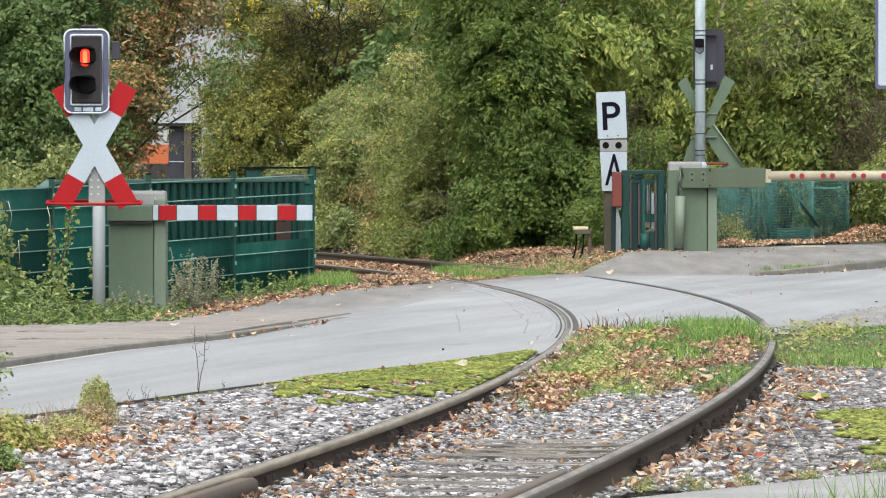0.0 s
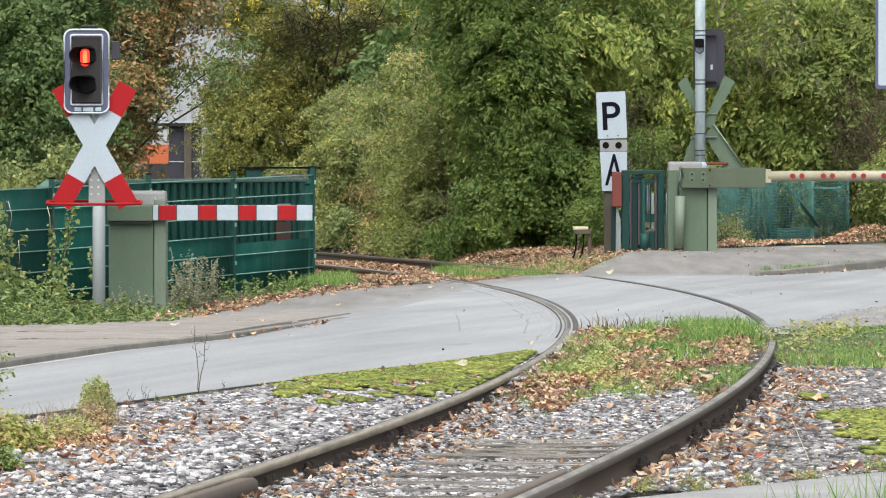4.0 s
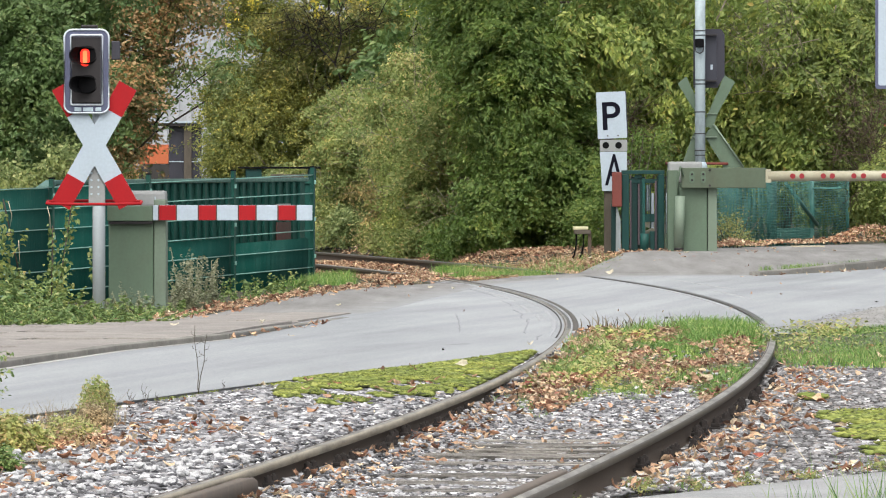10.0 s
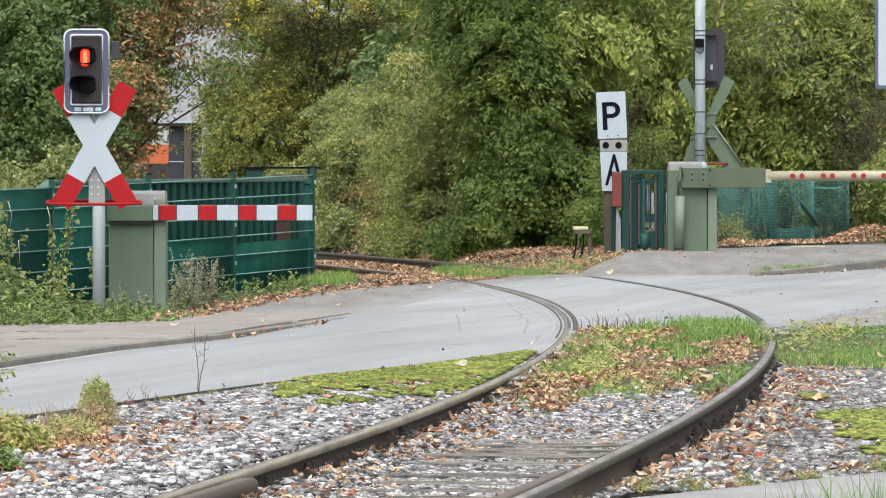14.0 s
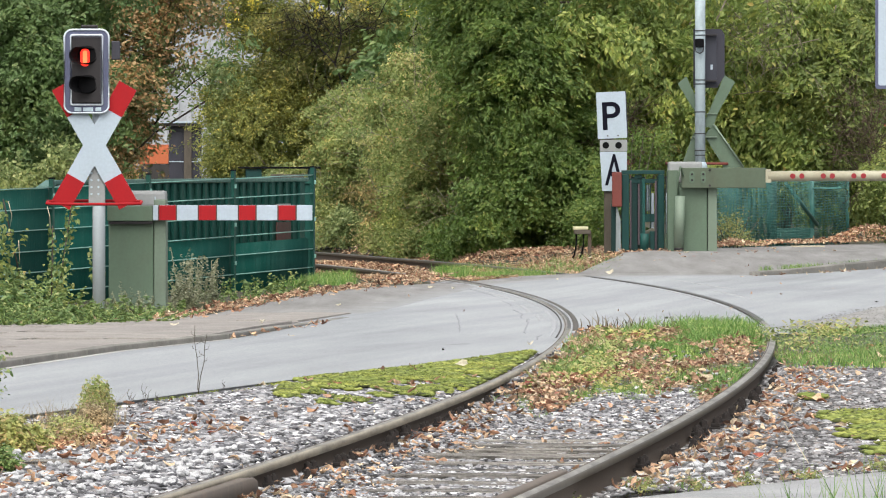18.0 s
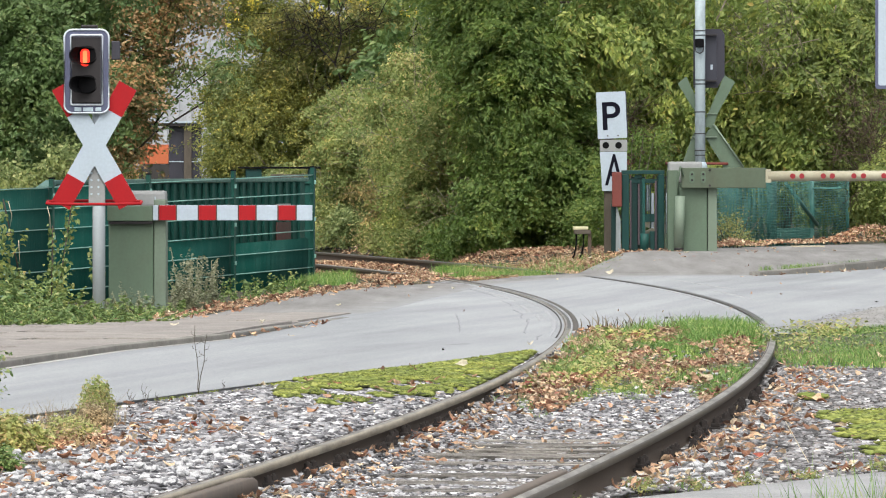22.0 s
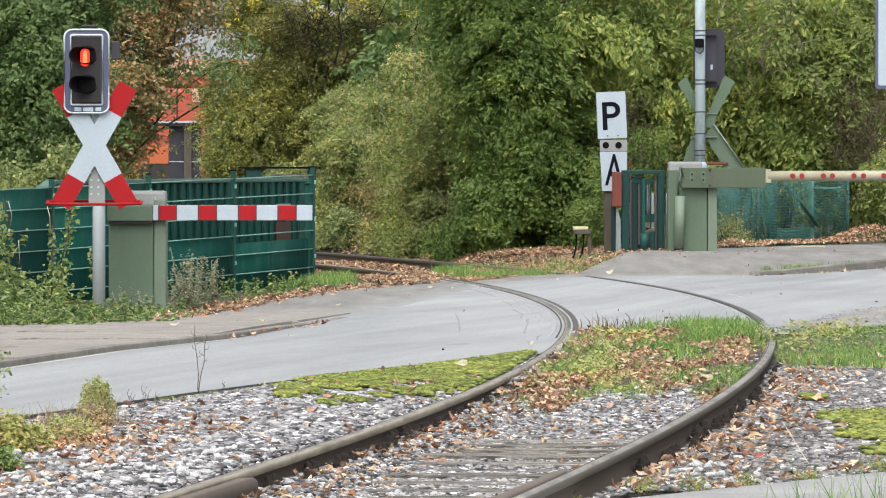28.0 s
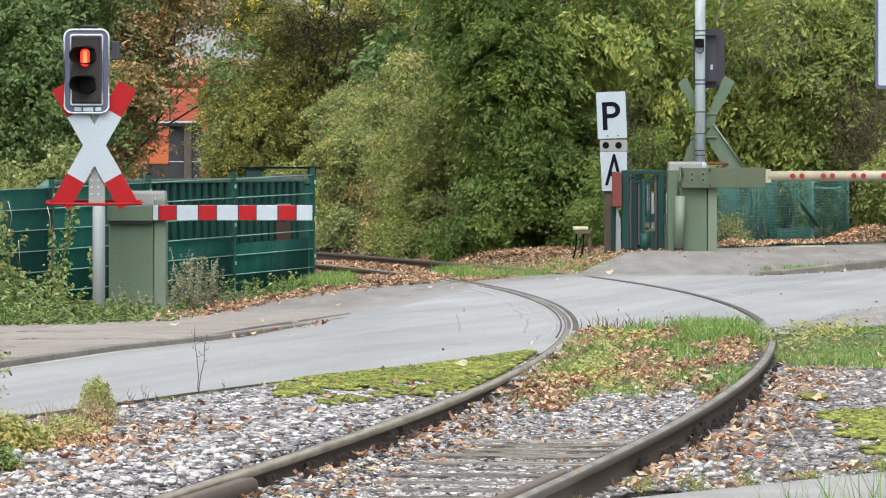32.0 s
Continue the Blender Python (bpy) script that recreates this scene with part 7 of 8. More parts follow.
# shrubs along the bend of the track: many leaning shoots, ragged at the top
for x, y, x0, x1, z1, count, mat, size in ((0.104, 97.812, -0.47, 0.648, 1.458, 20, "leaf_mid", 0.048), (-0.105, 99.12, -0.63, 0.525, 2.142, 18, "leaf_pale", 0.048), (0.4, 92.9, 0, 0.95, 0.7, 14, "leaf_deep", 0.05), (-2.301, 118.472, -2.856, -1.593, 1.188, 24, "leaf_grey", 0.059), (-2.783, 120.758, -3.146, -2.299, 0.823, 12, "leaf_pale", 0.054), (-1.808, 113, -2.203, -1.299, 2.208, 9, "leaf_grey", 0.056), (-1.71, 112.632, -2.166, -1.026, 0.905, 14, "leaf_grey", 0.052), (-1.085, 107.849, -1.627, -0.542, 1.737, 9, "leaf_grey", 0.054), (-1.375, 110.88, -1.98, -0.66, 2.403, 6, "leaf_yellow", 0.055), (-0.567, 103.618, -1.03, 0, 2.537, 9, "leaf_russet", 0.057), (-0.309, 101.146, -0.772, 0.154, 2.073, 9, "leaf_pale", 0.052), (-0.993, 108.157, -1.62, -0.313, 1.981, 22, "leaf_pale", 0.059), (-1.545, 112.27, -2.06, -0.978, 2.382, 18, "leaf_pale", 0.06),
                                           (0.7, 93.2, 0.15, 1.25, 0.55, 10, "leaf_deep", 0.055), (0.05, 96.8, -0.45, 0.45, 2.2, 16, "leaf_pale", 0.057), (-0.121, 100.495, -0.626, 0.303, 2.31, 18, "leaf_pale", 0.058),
                                           (-0.5, 103, -1, 0.35, 2.75, 18, "leaf_pale", 0.057), (-0.45, 101, -0.9, 0.12, 2.6, 9, "leaf_yellow", 0.052), (-4.2, 136, -4.43, -3.9, 1.95, 12, "leaf_fine", 0.058)):
    t = tree("shrub", x, y, "ragged green shrub with some yellowing leaves beside the track", "shrub")
    blobs = []
    for k in range(count):
        cx, cz = x0 + (x1 - x0) * random.random(), z1 * random.random() ** 0.8
        cz *= 1 - 0.25 * abs(2 * (cx - x0) / (x1 - x0) - 1) ** 2
        r = random.uniform(0.22, 0.36)
        blobs.append((cx, y - 0.6 + random.uniform(-0.5, 0.5), cz - 0.02, r, 0.4, r * random.uniform(0.7, 1.3), (60 if mat in ("leaf_yellow", "leaf_russet") else 150) if z1 > 1 else 45))
        limb(t, "stem", [(x + 0.3 * (cx - x), y, -0.1), (x + 0.7 * (cx - x), y - 0.3, 0.6 * cz), (cx, y - 0.6, cz + 0.1)], 0.006, n=5)
    blobs += [(x0 + (x1 - x0) * (k + 0.5) / 6, y - 0.7, 0.14, 0.26, 0.4, 0.2, 110) for k in range(6)]
    crown_part(t, blobs, M[mat], 0.88 * size, twig=15, spread=0.15, lump=0.5, inner=0.1)
    twig_mass(t, (x0 + x1) / 2, y - 0.9, 0.55 * z1, 0.5 * (x1 - x0), 0.3, 0.5 * z1, 26, "pale_twig", 0.0025)

# mixed olive and yellow tree behind the shrubs, its dark limbs showing
t = tree("tree", -0.84, 121, "tall thin tree with yellow-tinged leaves and dark limbs")
limb(t, "trunk", [(-0.84, 120.96, -0.376), (-1.12, 120.96, 1.864), (-1.68, 120.96, 3.656), (-2.128, 120.96, 6.568)], 0.045)
for e in ((-2.688, 119.84, 3.768), (-0.448, 119.84, 3.656), (-2.464, 120.064, 3.32), (-0.112, 120.288, 3.096), (-1.904, 119.84, 4.216), (-2.912, 119.84, 3.208)):
    limb(t, "branch", [(-1.176, 120.96, 1.976), ((e[0] - 1.2) / 2, 120.5, (e[2] + 2.2) / 2), e], 0.02, mat="dark_twig")
crown_part(t, [(-1.344, 121.408, 6.008, 2.464, 1.792, 1.68, 1300), (-0.504, 120.176, 2.76, 0.84, 1.008, 0.84, 1300), (-0.224, 119.84, 1.752, 0.784, 0.896, 0.784, 900), (-1.232, 120.512, 1.976, 0.672, 0.896, 0.56, 600), (-1.904, 120.736, 3.208, 0.672, 0.896, 0.56, 420), (-1.008, 120.4, 3.712, 0.672, 0.896, 0.392, 420)], M["leaf_bush"], 0.067)
crown_part(t, [(-3.08, 119.28, 4.048, 0.28, 0.336, 0.168, 4), (-2.24, 119.28, 4.014, 0.336, 0.336, 0.134, 4), (-1.568, 119.28, 4.104, 0.28, 0.336, 0.134, 4), (-0.84, 119.28, 3.88, 0.336, 0.336, 0.134, 3), (-0.392, 119.28, 3.096, 0.56, 0.448, 0.56, 4), (-0.224, 119.28, 2.424, 0.672, 0.448, 0.56, 4), (-3.584, 119.28, 3.656, 0.336, 0.336, 0.336, 4)], M["leaf_gold"], 0.067, twig=9)

# the big dark tree in the middle
t = tree("tree", 1.0, 93.5, "dense dark green tree hanging to the ground beside the track")
limb(t, "trunk", [(1.0, 93.5, -0.2), (1.0, 93.5, 2.0), (1.1, 93.5, 6)], 0.16)
for e in ((0.1, 92, 2.3), (1.9, 92, 2.4), (0.5, 91.8, 1.2), (1.7, 92, 3.4)):
    limb(t, "branch", [(1.0, 93.4, 1.0), ((e[0] + 1.0) / 2, 92.7, e[2]), e], 0.04)
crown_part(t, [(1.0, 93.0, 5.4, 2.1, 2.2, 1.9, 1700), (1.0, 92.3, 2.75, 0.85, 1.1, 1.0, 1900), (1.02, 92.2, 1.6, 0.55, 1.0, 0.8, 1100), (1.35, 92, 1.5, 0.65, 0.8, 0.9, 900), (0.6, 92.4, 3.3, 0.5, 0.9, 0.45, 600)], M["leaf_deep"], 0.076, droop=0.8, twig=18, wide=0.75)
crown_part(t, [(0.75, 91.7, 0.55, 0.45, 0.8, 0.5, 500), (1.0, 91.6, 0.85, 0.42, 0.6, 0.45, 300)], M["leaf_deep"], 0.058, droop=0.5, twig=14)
# low foliage here is deep green to darken the shaded place under the crown
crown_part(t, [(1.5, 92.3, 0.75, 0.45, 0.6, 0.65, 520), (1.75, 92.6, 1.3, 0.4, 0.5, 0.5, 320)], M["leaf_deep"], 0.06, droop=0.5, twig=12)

# hazels on the right, pale yellow-green
t = tree("tree", 2.7, 96, "hazel with large yellow-green leaves behind the signs")
for k in range(6):
    limb(t, "stem", [(2.7, 96, -0.1), (2.5 + 0.2 * k - 0.4, 95.6, 1.6), (2.2 + 0.5 * k - 0.7, 94.8, 3.0 + 0.3 * (k % 3))], 0.03, mat="pale_twig")
crown_part(t, [(2.7, 96, 5.0, 2.0, 1.8, 1.7, 700), (2.2, 94.6, 2.75, 0.9, 0.9, 0.55, 1100), (1.95, 93.6, 2.35, 0.40, 0.6, 0.5, 380), (1.95, 91.5, 2.85, 0.50, 0.5, 0.35, 380), (2.05, 92.4, 2.6, 0.5, 0.5, 0.3, 380), (3.0, 94.8, 2.1, 0.7, 0.8, 0.6, 620), (2.75, 95, 3.3, 0.9, 0.9, 0.5, 700), (2.1, 93.2, 1.95, 0.3, 0.4, 0.28, 160)], M["leaf_hazel"], 0.092, droop=1.0, twig=13, lump=0.5, inner=0.3, wide=0.8)
twig_mass(t, 2.35, 92.6, 1.25, 0.55, 0.4, 0.7, 170, r=0.003)
for q in (((1.6, 93.4, 1.4), (2.2, 93.2, 2.0), (2.25, 93.0, 2.25), (1.9, 92.9, 2.55), (1.5, 92.9, 2.7)), ((2.3, 93.5, 1.6), (2.45, 93.2, 2.3), (2.7, 93.0, 2.6)), ((2.9, 93.6, 1.2), (2.5, 93.2, 1.7), (2.35, 93.0, 2.1))):
    limb(t, "twig", q, 0.007, taper=0.4, mat="pale_twig", n=5)
t = tree("tree", 5.0, 100, "broad hazel with drooping green and yellow leaves")
for k in range(6):
    limb(t, "stem", [(5.0, 100, -0.1), (4.8 + 0.2 * k - 0.4, 99.4, 1.6), (4.4 + 0.5 * k - 0.7, 98.4, 3.2 + 0.3 * (k % 3))], 0.035, mat="pale_twig")
crown_part(t, [(5.0, 100, 5.4, 2.4, 1.8, 1.8, 800), (4.4, 98.4, 2.3, 0.85, 0.9, 0.9, 1300), (4.2, 98.2, 1.4, 0.7, 0.7, 0.6, 800), (5.0, 98.2, 1.5, 0.8, 0.7, 0.6, 900), (4.9, 98.8, 3.3, 1.2, 0.9, 0.5, 800)], M["leaf_hazel"], 0.098, droop=1.0, twig=12, lump=0.5, inner=0.3, wide=0.75)
twig_mass(t, 6.1, 97.4, 1.5, 0.4, 0.4, 1.0, 170, r=0.003)
twig_mass(t, 4.6, 97.2, 3.0, 0.7, 0.3, 0.6, 60, "pale_twig", 0.0025)
crown_part(t, [(5.45, 98.4, 2.4, 0.85, 0.9, 0.95, 1400), (5.7, 98.8, 1.5, 0.45, 0.9, 0.9, 500), (5.9, 98.6, 3.2, 0.7, 0.8, 0.5, 500), (3.7, 99.2, 1.6, 0.5, 0.6, 0.7, 420)], M["leaf_bush"], 0.09, droop=0.9, twig=12, lump=0.5, inner=0.3, wide=0.75)
for q in (((3.9, 97.4, 3.5), (4.2, 97.2, 3.1), (4.55, 97.0, 2.75), (4.6, 97.0, 2.45)), ((4.0, 97.4, 3.6), (4.5, 97.2, 3.0), (4.9, 97.0, 2.7)), ((5.4, 97.4, 3.0), (4.8, 97.2, 2.85), (4.2, 97.1, 2.8)), ((4.2, 97.3, 2.2), (4.6, 97.1, 2.25), (5.0, 97.0, 2.2))):
    limb(t, "twig", q, 0.007, taper=0.4, mat="pale_twig", n=5)
t = tree("tree", 6.1, 104, "olive tree with yellowing leaves behind the hazel")
limb(t, "trunk", [(6.1, 104, -0.2), (6.0, 104, 3), (6.1, 104, 6)], 0.12)
crown_part(t, [(6.0, 104, 5.0, 2.0, 1.6, 1.6, 600), (5.9, 103.2, 2.9, 1.2, 1.0, 0.9, 1500), (6.3, 102, 1.2, 0.8, 0.9, 0.8, 800)], M["leaf_bush"], 0.075)
# undergrowth below the trees uses leaf_deep as painted shade
for x, y, blobs, mat in ((2.45, 90.5, [(2.15, 90.4, 0.55, 0.35, 0.6, 0.5, 260), (2.75, 90.8, 1.35, 0.4, 0.5, 0.35, 130)], "leaf_deep"),
                         (6.35, 95.6, [(6.3, 95.4, 0.95, 0.30, 0.4, 0.45, 330), (6.5, 95.5, 0.6, 0.3, 0.4, 0.5, 200)], "leaf_bush"),
                         (3.78, 88.8, [(3.74, 88.7, 0.30, 0.15, 0.25, 0.24, 130), (3.95, 88.7, 0.12, 0.25, 0.25, 0.10, 90)], "leaf_grass"),
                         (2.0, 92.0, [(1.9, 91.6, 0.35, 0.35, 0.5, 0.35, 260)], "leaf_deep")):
    s = tree("shrub", x, y, "straggling undergrowth with bare twigs beside the fence", "shrub")
    tall = 0.95 * max(q[2] + q[5] for q in blobs)
    for k in range(6):
        limb(s, "stem", [(x, y, -0.1), (x + 0.08 * (k - 2.5), y - 0.1, 0.5 * tall), (x + 0.15 * (k - 2.5), y - 0.1, tall)], 0.010, n=5)
    crown_part(s, blobs, M[mat], 0.026 if mat == "leaf_grass" else 0.05)

# woods behind, closing the view except where the hall shows
blobs = []
for x, y, z, r in ((0.6, 116, 2.5, 1.9), (2.6, 116, 2.6, 2), (4.6, 118, 2.6, 2), (6.8, 118, 2.6, 2), (9.2, 118, 3, 2.4), (-0.6, 122, 2.2, 1.6), (-2, 124, 1.2, 1.2), (-2.3, 129.95, 2.397, 0.805), (-1.725, 129.95, 2.685, 0.69), (-1.955, 129.95, 3.547, 0.517), (-2.875, 129.95, 2.8, 0.713), (-2.76, 131.1, 0.96, 0.92), (-1.495, 131.1, 1.65, 1.035), (-7.4, 112, 3, 2), (-9.5, 110, 3, 2.4), (3, 122, 5.5, 3), (7, 122, 5.5, 3), (-0.9, 126, 4.6, 1)):
    blobs.append((x, y, z, r, r * 0.8, r * 1.2, int(420 * r)))
p, a, n = crown_points(blobs)
keep = p[:, 2] > -0.2
tagged(part("far_woods", leaves_mesh("far_woods", p[keep], a[keep], n[keep], 0.12 * RNG.uniform(0.6, 1.3, keep.sum())), M["leaf_dark"]), "shady green woods behind the crossing", "woods", kind="stuff")
backs = []
for k in range(46):
    x = -45 + 2.6 * k
    if -14 < x < -2.0:
        continue
    backs.append((x, 150 + 6 * math.sin(k * 2.1), 3.2, 2.2, 2.0, 4.2, 420))
p, a, n = crown_points(backs)
tagged(part("far_woods", leaves_mesh("far_woods", p, a, n, 0.16 * RNG.uniform(0.6, 1.3, len(p))), M["leaf_bush"]), "distant belt of autumn trees", "woods", kind="stuff")

# ---- ivy and weeds along the fence ----
for x, y, n, h, mat, size in (
    (-3.35, 55.2, 16, 0.20, "leaf_weed", 0.06), (-3.05, 55.6, 16, 0.17, "leaf_weed", 0.055), (-2.75, 55.9, 14, 0.15, "leaf_weed", 0.05), (-3.62, 55.4, 20, 0.52, "leaf_weed", 0.06),
    (-2.9, 57.4, 14, 0.15, "leaf_weed", 0.05), (-3.25, 57.6, 16, 0.18, "leaf_weed", 0.06), (-2.55, 57.6, 12, 0.14, "leaf_weed", 0.045), (-2.32, 57.9, 12, 0.20, "leaf_weed", 0.045),
    (-3.7, 58.2, 20, 0.5, "leaf_weed", 0.06), (-3.95, 58.6, 20, 0.75, "leaf_bush", 0.06), (-3.45, 60.4, 14, 0.34, "leaf_bush", 0.055),
    (-2.1, 62.5, 14, 0.30, "leaf_weed", 0.05), (-1.9, 63.5, 14, 0.24, "leaf_weed", 0.05), (-1.72, 65.5, 12, 0.26, "leaf_weed", 0.05), (-1.62, 67.2, 12, 0.22, "leaf_weed", 0.05),
    (-2.85, 54.9, 12, 0.18, "leaf_weed", 0.05), (-3.15, 54.2, 12, 0.18, "leaf_weed", 0.05), (-3.45, 53.2, 12, 0.2, "leaf_weed", 0.05), (-1.55, 69.0, 10, 0.2, "leaf_weed", 0.045),
    (-3.3, 52.4, 12, 0.15, "leaf_weed", 0.045), (-3.05, 52.9, 12, 0.15, "leaf_weed", 0.045), (-2.8, 53.4, 12, 0.14, "leaf_weed", 0.045), (-2.55, 54.1, 12, 0.13, "leaf_weed", 0.04), (-3.45, 51.8, 12, 0.15, "leaf_weed", 0.045),
    (-3.3, 51.0, 12, 0.12, "leaf_weed", 0.035), (-3.2, 50.2, 12, 0.10, "leaf_weed", 0.035), (-3.0, 50.6, 12, 0.10, "leaf_weed", 0.035), (-2.8, 51.0, 12, 0.10, "leaf_weed", 0.035), (-2.55, 51.8, 12, 0.10, "leaf_weed", 0.035), (-2.3, 53.0, 10, 0.10, "leaf_weed", 0.035), (-3.42, 56.8, 18, 0.42, "leaf_weed", 0.05), (-3.12, 51.3, 12, 0.12, "leaf_weed", 0.035), (-2.95, 51.6, 12, 0.12, "leaf_weed", 0.035), (-2.72, 52.3, 12, 0.12, "leaf_weed", 0.035), (-2.45, 53.3, 10, 0.11, "leaf_weed", 0.035), (-3.55, 55.0, 12, 0.2, "leaf_yellow", 0.035), (-3.0, 54.6, 10, 0.2, "leaf_yellow", 0.03), (-3.3, 53.4, 10, 0.14, "leaf_yellow", 0.03), (-2.5, 57.2, 10, 0.16, "leaf_yellow", 0.03),
):
    weed("weed", (x, y), float(land(np.array(x), np.array(y))) - (0.06 if y > 54.5 else -0.025), n, h, 34, mat, "green weeds and bramble at the fence's foot", size * 0.82, spread=0.22)
for x, y, h in ((-2.32, 61.5, 0.56), (-2.22, 61.9, 0.52), (-2.40, 61.2, 0.5), (-2.10, 62.2, 0.46)):
    weed("dry_plant", (x, y), float(land(np.array(x), np.array(y))) - 0.06, 22, h, 60, "fluff", "fluffy grey-beige seed heads on dead stalks before the fence", 0.026, spread=0.10)
for x, y, h in ((-2.68, 58.6, 0.34), (-2.60, 58.6, 0.28), (-2.75, 58.5, 0.24)):
    weed("dry_plant", (x, y), float(land(np.array(x), np.array(y))) - 0.06, 12, h, 40, "fluff", "fluffy grey-beige weed before the barrier machine", 0.022, spread=0.10)
ivy = thing("ivy", (-3.67, 63.5, -0.1), "yellow-green ivy climbing the wire fence", "plant")
P, A, N = [], [], []
for x0, x1, z1, k, wide in ((0.06, 0.20, 0.95, 170, 0.03), (0.02, 0.03, 0.78, 60, 0.025), (0.04, 0.08, 0.42, 170, 0.07), (0.44, 0.38, 0.55, 60, 0.03), (-0.28, -0.46, 1.0, 170, 0.04), (-0.38, -0.48, 0.9, 150, 0.05), (-0.2, -0.28, 0.35, 110, 0.06)):
    f = RNG.random((k, 1))
    P.append(np.concatenate([x0 + (x1 - x0) * f + RNG.normal(0, wide, (k, 1)), 1.1 * (x0 + (x1 - x0) * f) + RNG.normal(-0.3, 0.05, (k, 1)), z1 * f], 1))
    A.append(RNG.normal(0, 0.5, (k, 3)) + [0, -0.2, -0.6])
    N.append(RNG.normal(0, 0.35, (k, 3)) + [0, -1, 0.4])
P, A, N = np.concatenate(P), np.concatenate(A), np.concatenate(N)
dull = RNG.random(len(P)) < 0.72
for pick, mat in ((dull, "leaf_weed"), (~dull, "leaf_pale")):
    part("foliage", leaves_mesh("foliage", P[pick], A[pick], N[pick], 0.048 * RNG.uniform(0.6, 1.3, pick.sum())), M[mat], ivy)
for a, b in (((0.06, -0.25, 0), (0.20, -0.1, 0.95)), ((0.02, -0.3, 0), (0.03, -0.28, 0.75)), ((-0.2, -0.5, 0), (-0.40, -0.75, 1.0))):
    part("stem", bars("stem", [(a, b)], 0.006), M["bark"], ivy)
for q in (((-0.02, -0.3, 0.93), (0.005, -0.3, 0.84), (0.01, -0.3, 0.70)), ((-0.27, -0.55, 0.62), (-0.265, -0.55, 0.5), (-0.26, -0.55, 0.42)), ((-0.36, -0.65, 0.98), (-0.33, -0.6, 0.85), (-0.345, -0.62, 0.75))):
    part("dry_stem", path_tube(q, 0.004, 5, taper=0.6), M["straw"], ivy, "pale dead stem hanging from the ivy")


# ---- kerbs and footway slabs ----
def kerb_row(name, pts, lift, w, length, label, fade):
    pts = np.asarray(pts, float)
    d = np.concatenate([[0], np.cumsum(np.hypot(*np.diff(pts, axis=0).T))])
    k = tagged(new(name), label, "kerb", kind="structure")
    bm = boxed(-w / 2, w / 2, 0.006, length - 0.006, -0.25, 0, 0.012)
    me = bpy.data.meshes.new("kerb_stone")
    bm.to_mesh(me), bm.free()
    me.materials.append(M["kerb"])
    for s in np.arange(0, d[-1] - length * 0.5, length):
        x, y = np.interp(s, d, pts[:, 0]), np.interp(s, d, pts[:, 1])
        x2, y2 = np.interp(s + length, d, pts[:, 0]), np.interp(s + length, d, pts[:, 1])
        o = new("kerb_stone", me)
        o.parent = k
        za, zb = (float(land(np.array(u), np.array(v))) + lift * (1 - 0.9 * fade(v)) for u, v in ((x, y), (x2, y2)))
        o.matrix_basis = pose(x, y, za + random.uniform(-0.002, 0.002), math.degrees(math.atan2(zb - za, length)), 0, math.degrees(math.atan2(y2 - y, x2 - x)) - 90)
    return k


kerb_row("kerb", [(-3.74, 33.6), (-2.68, 41.1), (-2.16, 44.6), (-1.50, 47.6), (-0.97, 52.5), (-0.62, 55.2)], 0.046, 0.10, 1.0, "low dark kerb between road and footway", lambda y: smooth(46, 55, y))
kerb_row("kerb", [(3.44, 74.95), (5.08, 77.6), (7, 80.75), (12, 88.7)], 0.10, 0.14, 1.0, "grey kerb stones with grass in the joints", lambda y: 0.55 * (1 - smooth(75, 77.6, y)))
bm = boxed(-0.2435, 0.2435, -0.2415, 0.2415, -0.05, 0, 0.004)
slab_mesh = bpy.data.meshes.new("paving_slab")
bm.to_mesh(slab_mesh), bm.free()
slab_mesh.materials.append(M["slab"])
pave = tagged(new("paved_footway"), "brown-grey paving slabs, worn and uneven, beside the road", "paving", kind="structure")
kx = ((-3.6, 34.5), (-2.62, 41.1), (-2.10, 44.6), (-1.45, 47.6), (-0.93, 52.5), (-0.6, 55.2))
for y in np.arange(38.0, 55.5, 0.485):
    e = np.interp(y, [p[1] for p in kx], [p[0] for p in kx])
    b = np.interp(y, [33, 44, 50, 51.8, 54.9, 56], [-5.2, -4.35, -3.3, -2.76, -2.1, -1.95])
    x = e - 0.40
    while x > b:
        o = new("paving_slab", slab_mesh)
        o.parent = pave
        o.matrix_basis = pose(x, y + random.uniform(-0.01, 0.01), float(land(np.array(x), np.array(y))) + 0.040 - 0.022 * float(smooth(49, 55, y)) + random.uniform(-0.001, 0.001) - (0.011 if random.random() < 0.13 else 0), random.uniform(-0.15, 0.15), random.uniform(-0.15, 0.15), -8 + random.uniform(-0.4, 0.4))
        x -= 0.49


# seams, cracks and bleached patches of the crossing's asphalt
cracks = tagged(new("road_seams"), "thin dark cracks and bleached seams beside the rails in the asphalt", "seam", kind="structure")


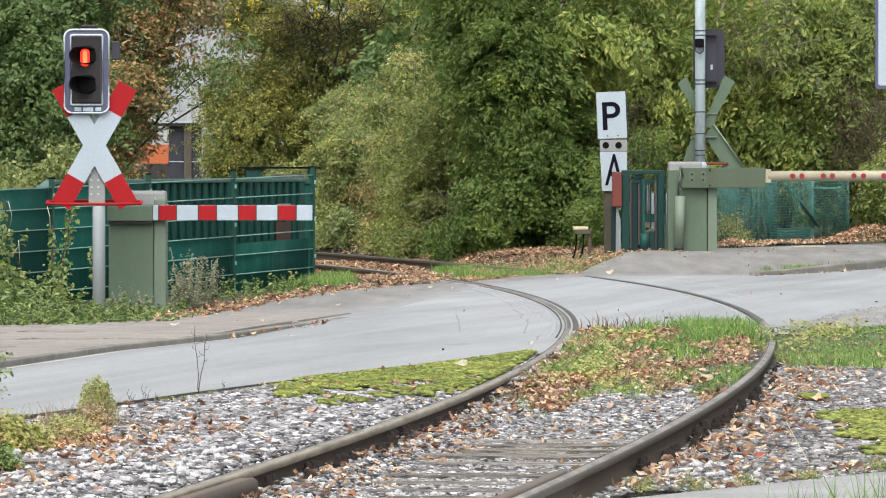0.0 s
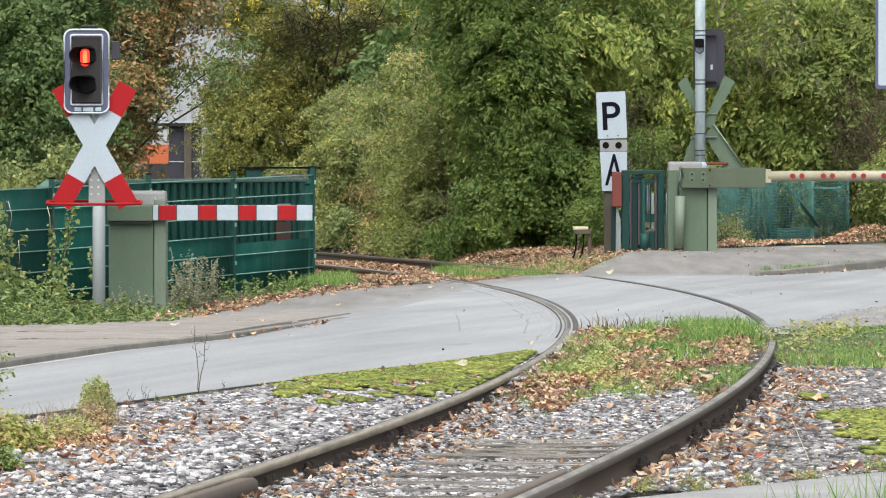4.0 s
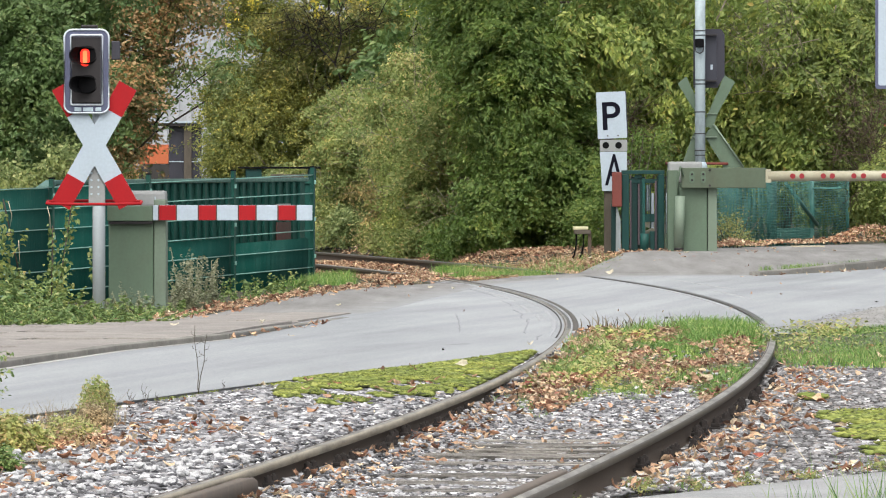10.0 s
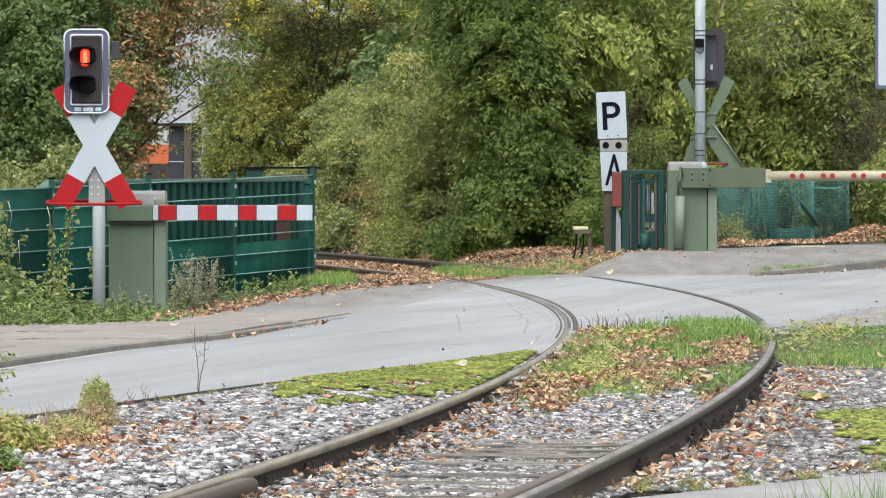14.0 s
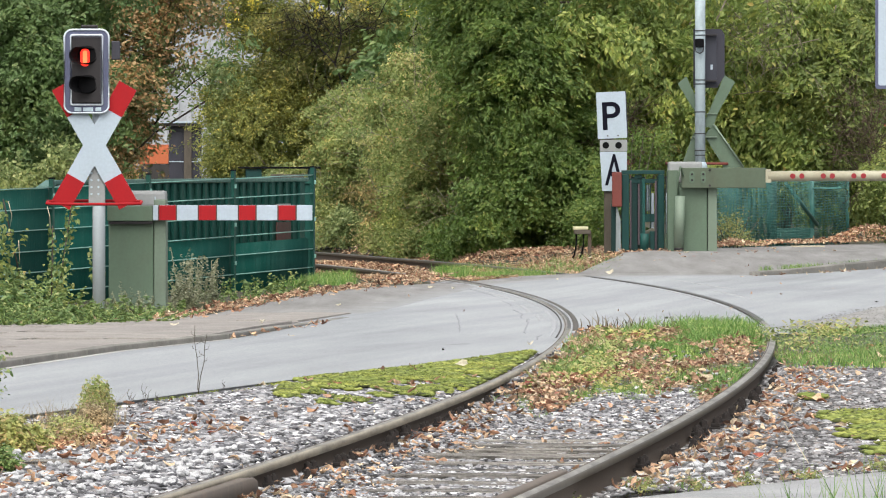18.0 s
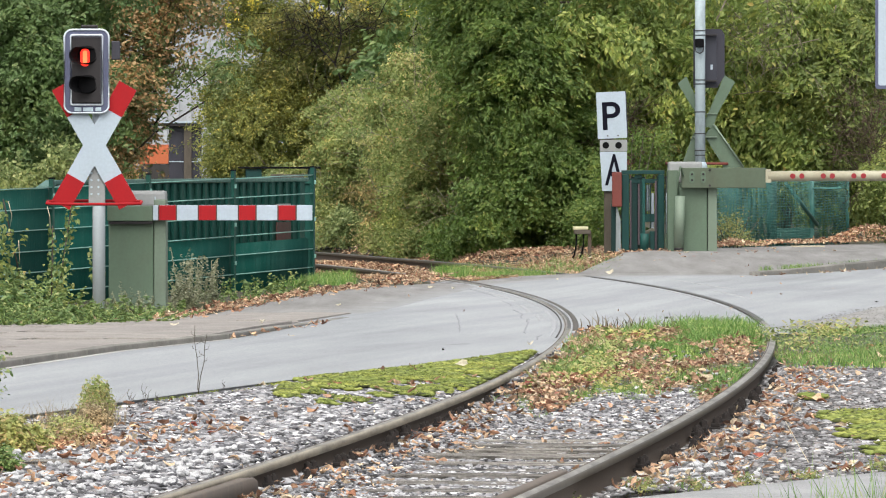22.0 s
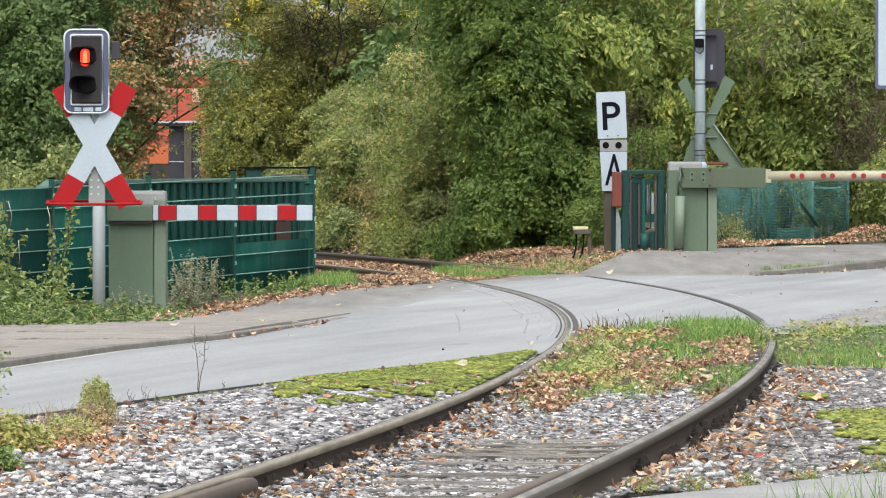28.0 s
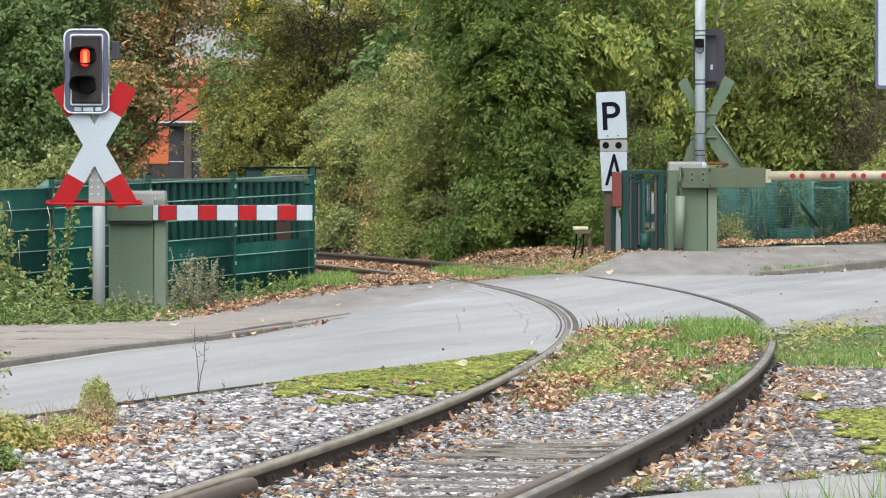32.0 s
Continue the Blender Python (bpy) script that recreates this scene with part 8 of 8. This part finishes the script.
def ribbon(name, pts, width, material, label="", lift=0.002, rough=0.5):
    """A thin flat seam of uneven width along a line of the plan, lying on the road."""
    pts = np.asarray(pts, float)
    d = np.concatenate([[0], np.cumsum(np.hypot(*np.diff(pts, axis=0).T))])
    n = max(6, int(d[-1] / 0.12))
    t = np.linspace(0, d[-1], n)
    x, y = np.interp(t, d, pts[:, 0]) + RNG.normal(0, 0.012 * rough, n), np.interp(t, d, pts[:, 1]) + RNG.normal(0, 0.05 * rough, n)
    w = width * RNG.uniform(0.35, 1.4, n) * np.minimum(1, 6 * np.minimum(t, d[-1] - t) / d[-1] + 0.1)
    gx, gy = np.gradient(x), np.gradient(y)
    k = np.hypot(gx, gy) + 1e-9
    rows = []
    for sg in (-0.5, 0.5):
        px, py = x + sg * w * gy / k, y - sg * w * gx / k
        rows.append(np.stack([px, py, land(px, py) + crossing_lift(px, py) + lift], 1))
    v = np.concatenate(rows + [r - [0, 0, 0.02] for r in rows])
    i = np.arange(n - 1)
    q = np.concatenate([np.stack([i, i + 1, i + 1 + n, i + n], 1), np.stack([i, i + 2 * n, i + 1 + 2 * n, i + 1], 1), np.stack([i + n, i + 1 + n, i + 1 + 3 * n, i + 3 * n], 1)])
    return part(name, mesh_arrays(name, v, q), M[material], cracks, label)


def beside(off, s0, s1, wob=0.03, step=0.7):
    """A line that keeps off metres from the track's middle, wandering a little."""
    return [tuple(along(s, off + RNG.normal(0, wob))[0][:2]) for s in np.arange(s0, s1, step)]


for off, s0, s1, w in ((-0.845, 23, 50, 0.05), (0.660, 26, 50, 0.045)):
    ribbon("edge_strip", beside(off, s0, s1, 0.006), w, "bleached", "bleached strip beside the rail", 0.003, 0.1)
for off, s0, s1, w in ((-1.06, 24, 29.5, 0.007), (-1.10, 29, 33, 0.008), (-1.09, 33.5, 37, 0.007), (-1.05, 38, 44, 0.008), (-1.02, 45, 50, 0.008), (-0.92, 22.5, 24.5, 0.008)):
    ribbon("crack", beside(off, s0, s1, 0.012), w, "crack", "dark broken seam in the asphalt", rough=0.4)
for off, s0, s1, w in ((-0.96, 28, 31, 0.06), (-0.99, 31.5, 35, 0.08), (-0.97, 36, 48, 0.07), (1.10, 34, 40, 0.07), (1.35, 40, 46, 0.08)):
    ribbon("patch", beside(off, s0, s1, 0.01), w, "bleached", "bleached patch of asphalt", 0.001, 0.7)
for pts, w in ((((0.10, 56.0), (0.12, 54.0), (0.13, 51.8), (0.12, 49.8)), 0.006), (((0.02, 46.6), (0.13, 47.0), (0.2, 47.05)), 0.015),
               (((1.05, 48.45), (1.5, 48.55), (1.95, 48.5), (2.2, 48.55)), 0.05), (((-0.6, 57.8), (-0.95, 56.2), (-1.3, 54.6)), 0.04)):
    ribbon("crack", pts, w, "crack", "thin dark crack in the asphalt", rough=0.35)

# ---- what moves ----
def motions():
    # the locomotive's leading end: it comes from the right, slows and creeps on to the left
    ends = [(0, 22.5), (10, 11.0), (18, 1.0), (22, -4.6), (23.4, -6.05), (24.0, -6.65), (24.6, -7.3), (25.2, -7.9), (25.6, -8.2), (27.5, -9.3), (29.4, -10.2), (32, -11.45)]
    walk(loco, [(t, pose(x, 200, -0.25)) for t, x in ends])
    # the wind: boughs, the straw and the near grass nod
    beat = [0, 1.5, 3, 4.5, 6, 7.5, 9, 10.5, 12, 13.5, 15, 16.5, 18, 19.5, 21, 22.5, 24, 25.5, 27, 28.5, 30, 32]
    for ob, deg in swaying:
        walk(ob, [(t, pose(0, 0, 0, 0, deg * math.sin(t * 1.1), deg * 0.6 * math.sin(t * 0.7))) for t in beat])
    at = spray.location.copy()
    walk(spray, [(t, pose(*at, 0, 1.6 * math.sin(t * 1.9) + 0.8 * math.sin(t * 0.6), 0)) for t in beat])
    at = straw.location.copy()
    walk(straw, [(t, pose(*at, 0, 7 * math.sin(t * 1.7) + 3 * math.sin(t * 0.45), 0)) for t in beat])
    # a gust rolls one dry leaf along the path's edge
    walk(blown, [(t, pose(x, y, -0.108 + z, 0, turn, 0)) for t, x, y, z, turn in ((0, 1.50, 29.45, 0, 0), (6.85, 1.50, 29.45, 0, 0), (6.95, 1.44, 29.40, 0.02, -60), (7.05, 1.40, 29.38, 0.01, -130), (7.15, 1.34, 29.3, 0.03, -200), (7.3, 1.20, 29.2, 0.015, -270), (7.6, 0.98, 28.6, 0.02, -350), (7.9, 0.86, 28.25, 0.005, -400), (8.2, 0.84, 28.2, 0.005, -410), (32, 0.84, 28.2, 0.005, -410))])
    for k, g in enumerate(near_grass):
        at = g.location.copy()
        walk(g, [(t, pose(*at, 0, 6 * math.sin(t * 1.3 + k) + 3 * math.sin(t * 0.5 + 2 * k), 0)) for t in beat])


motions()
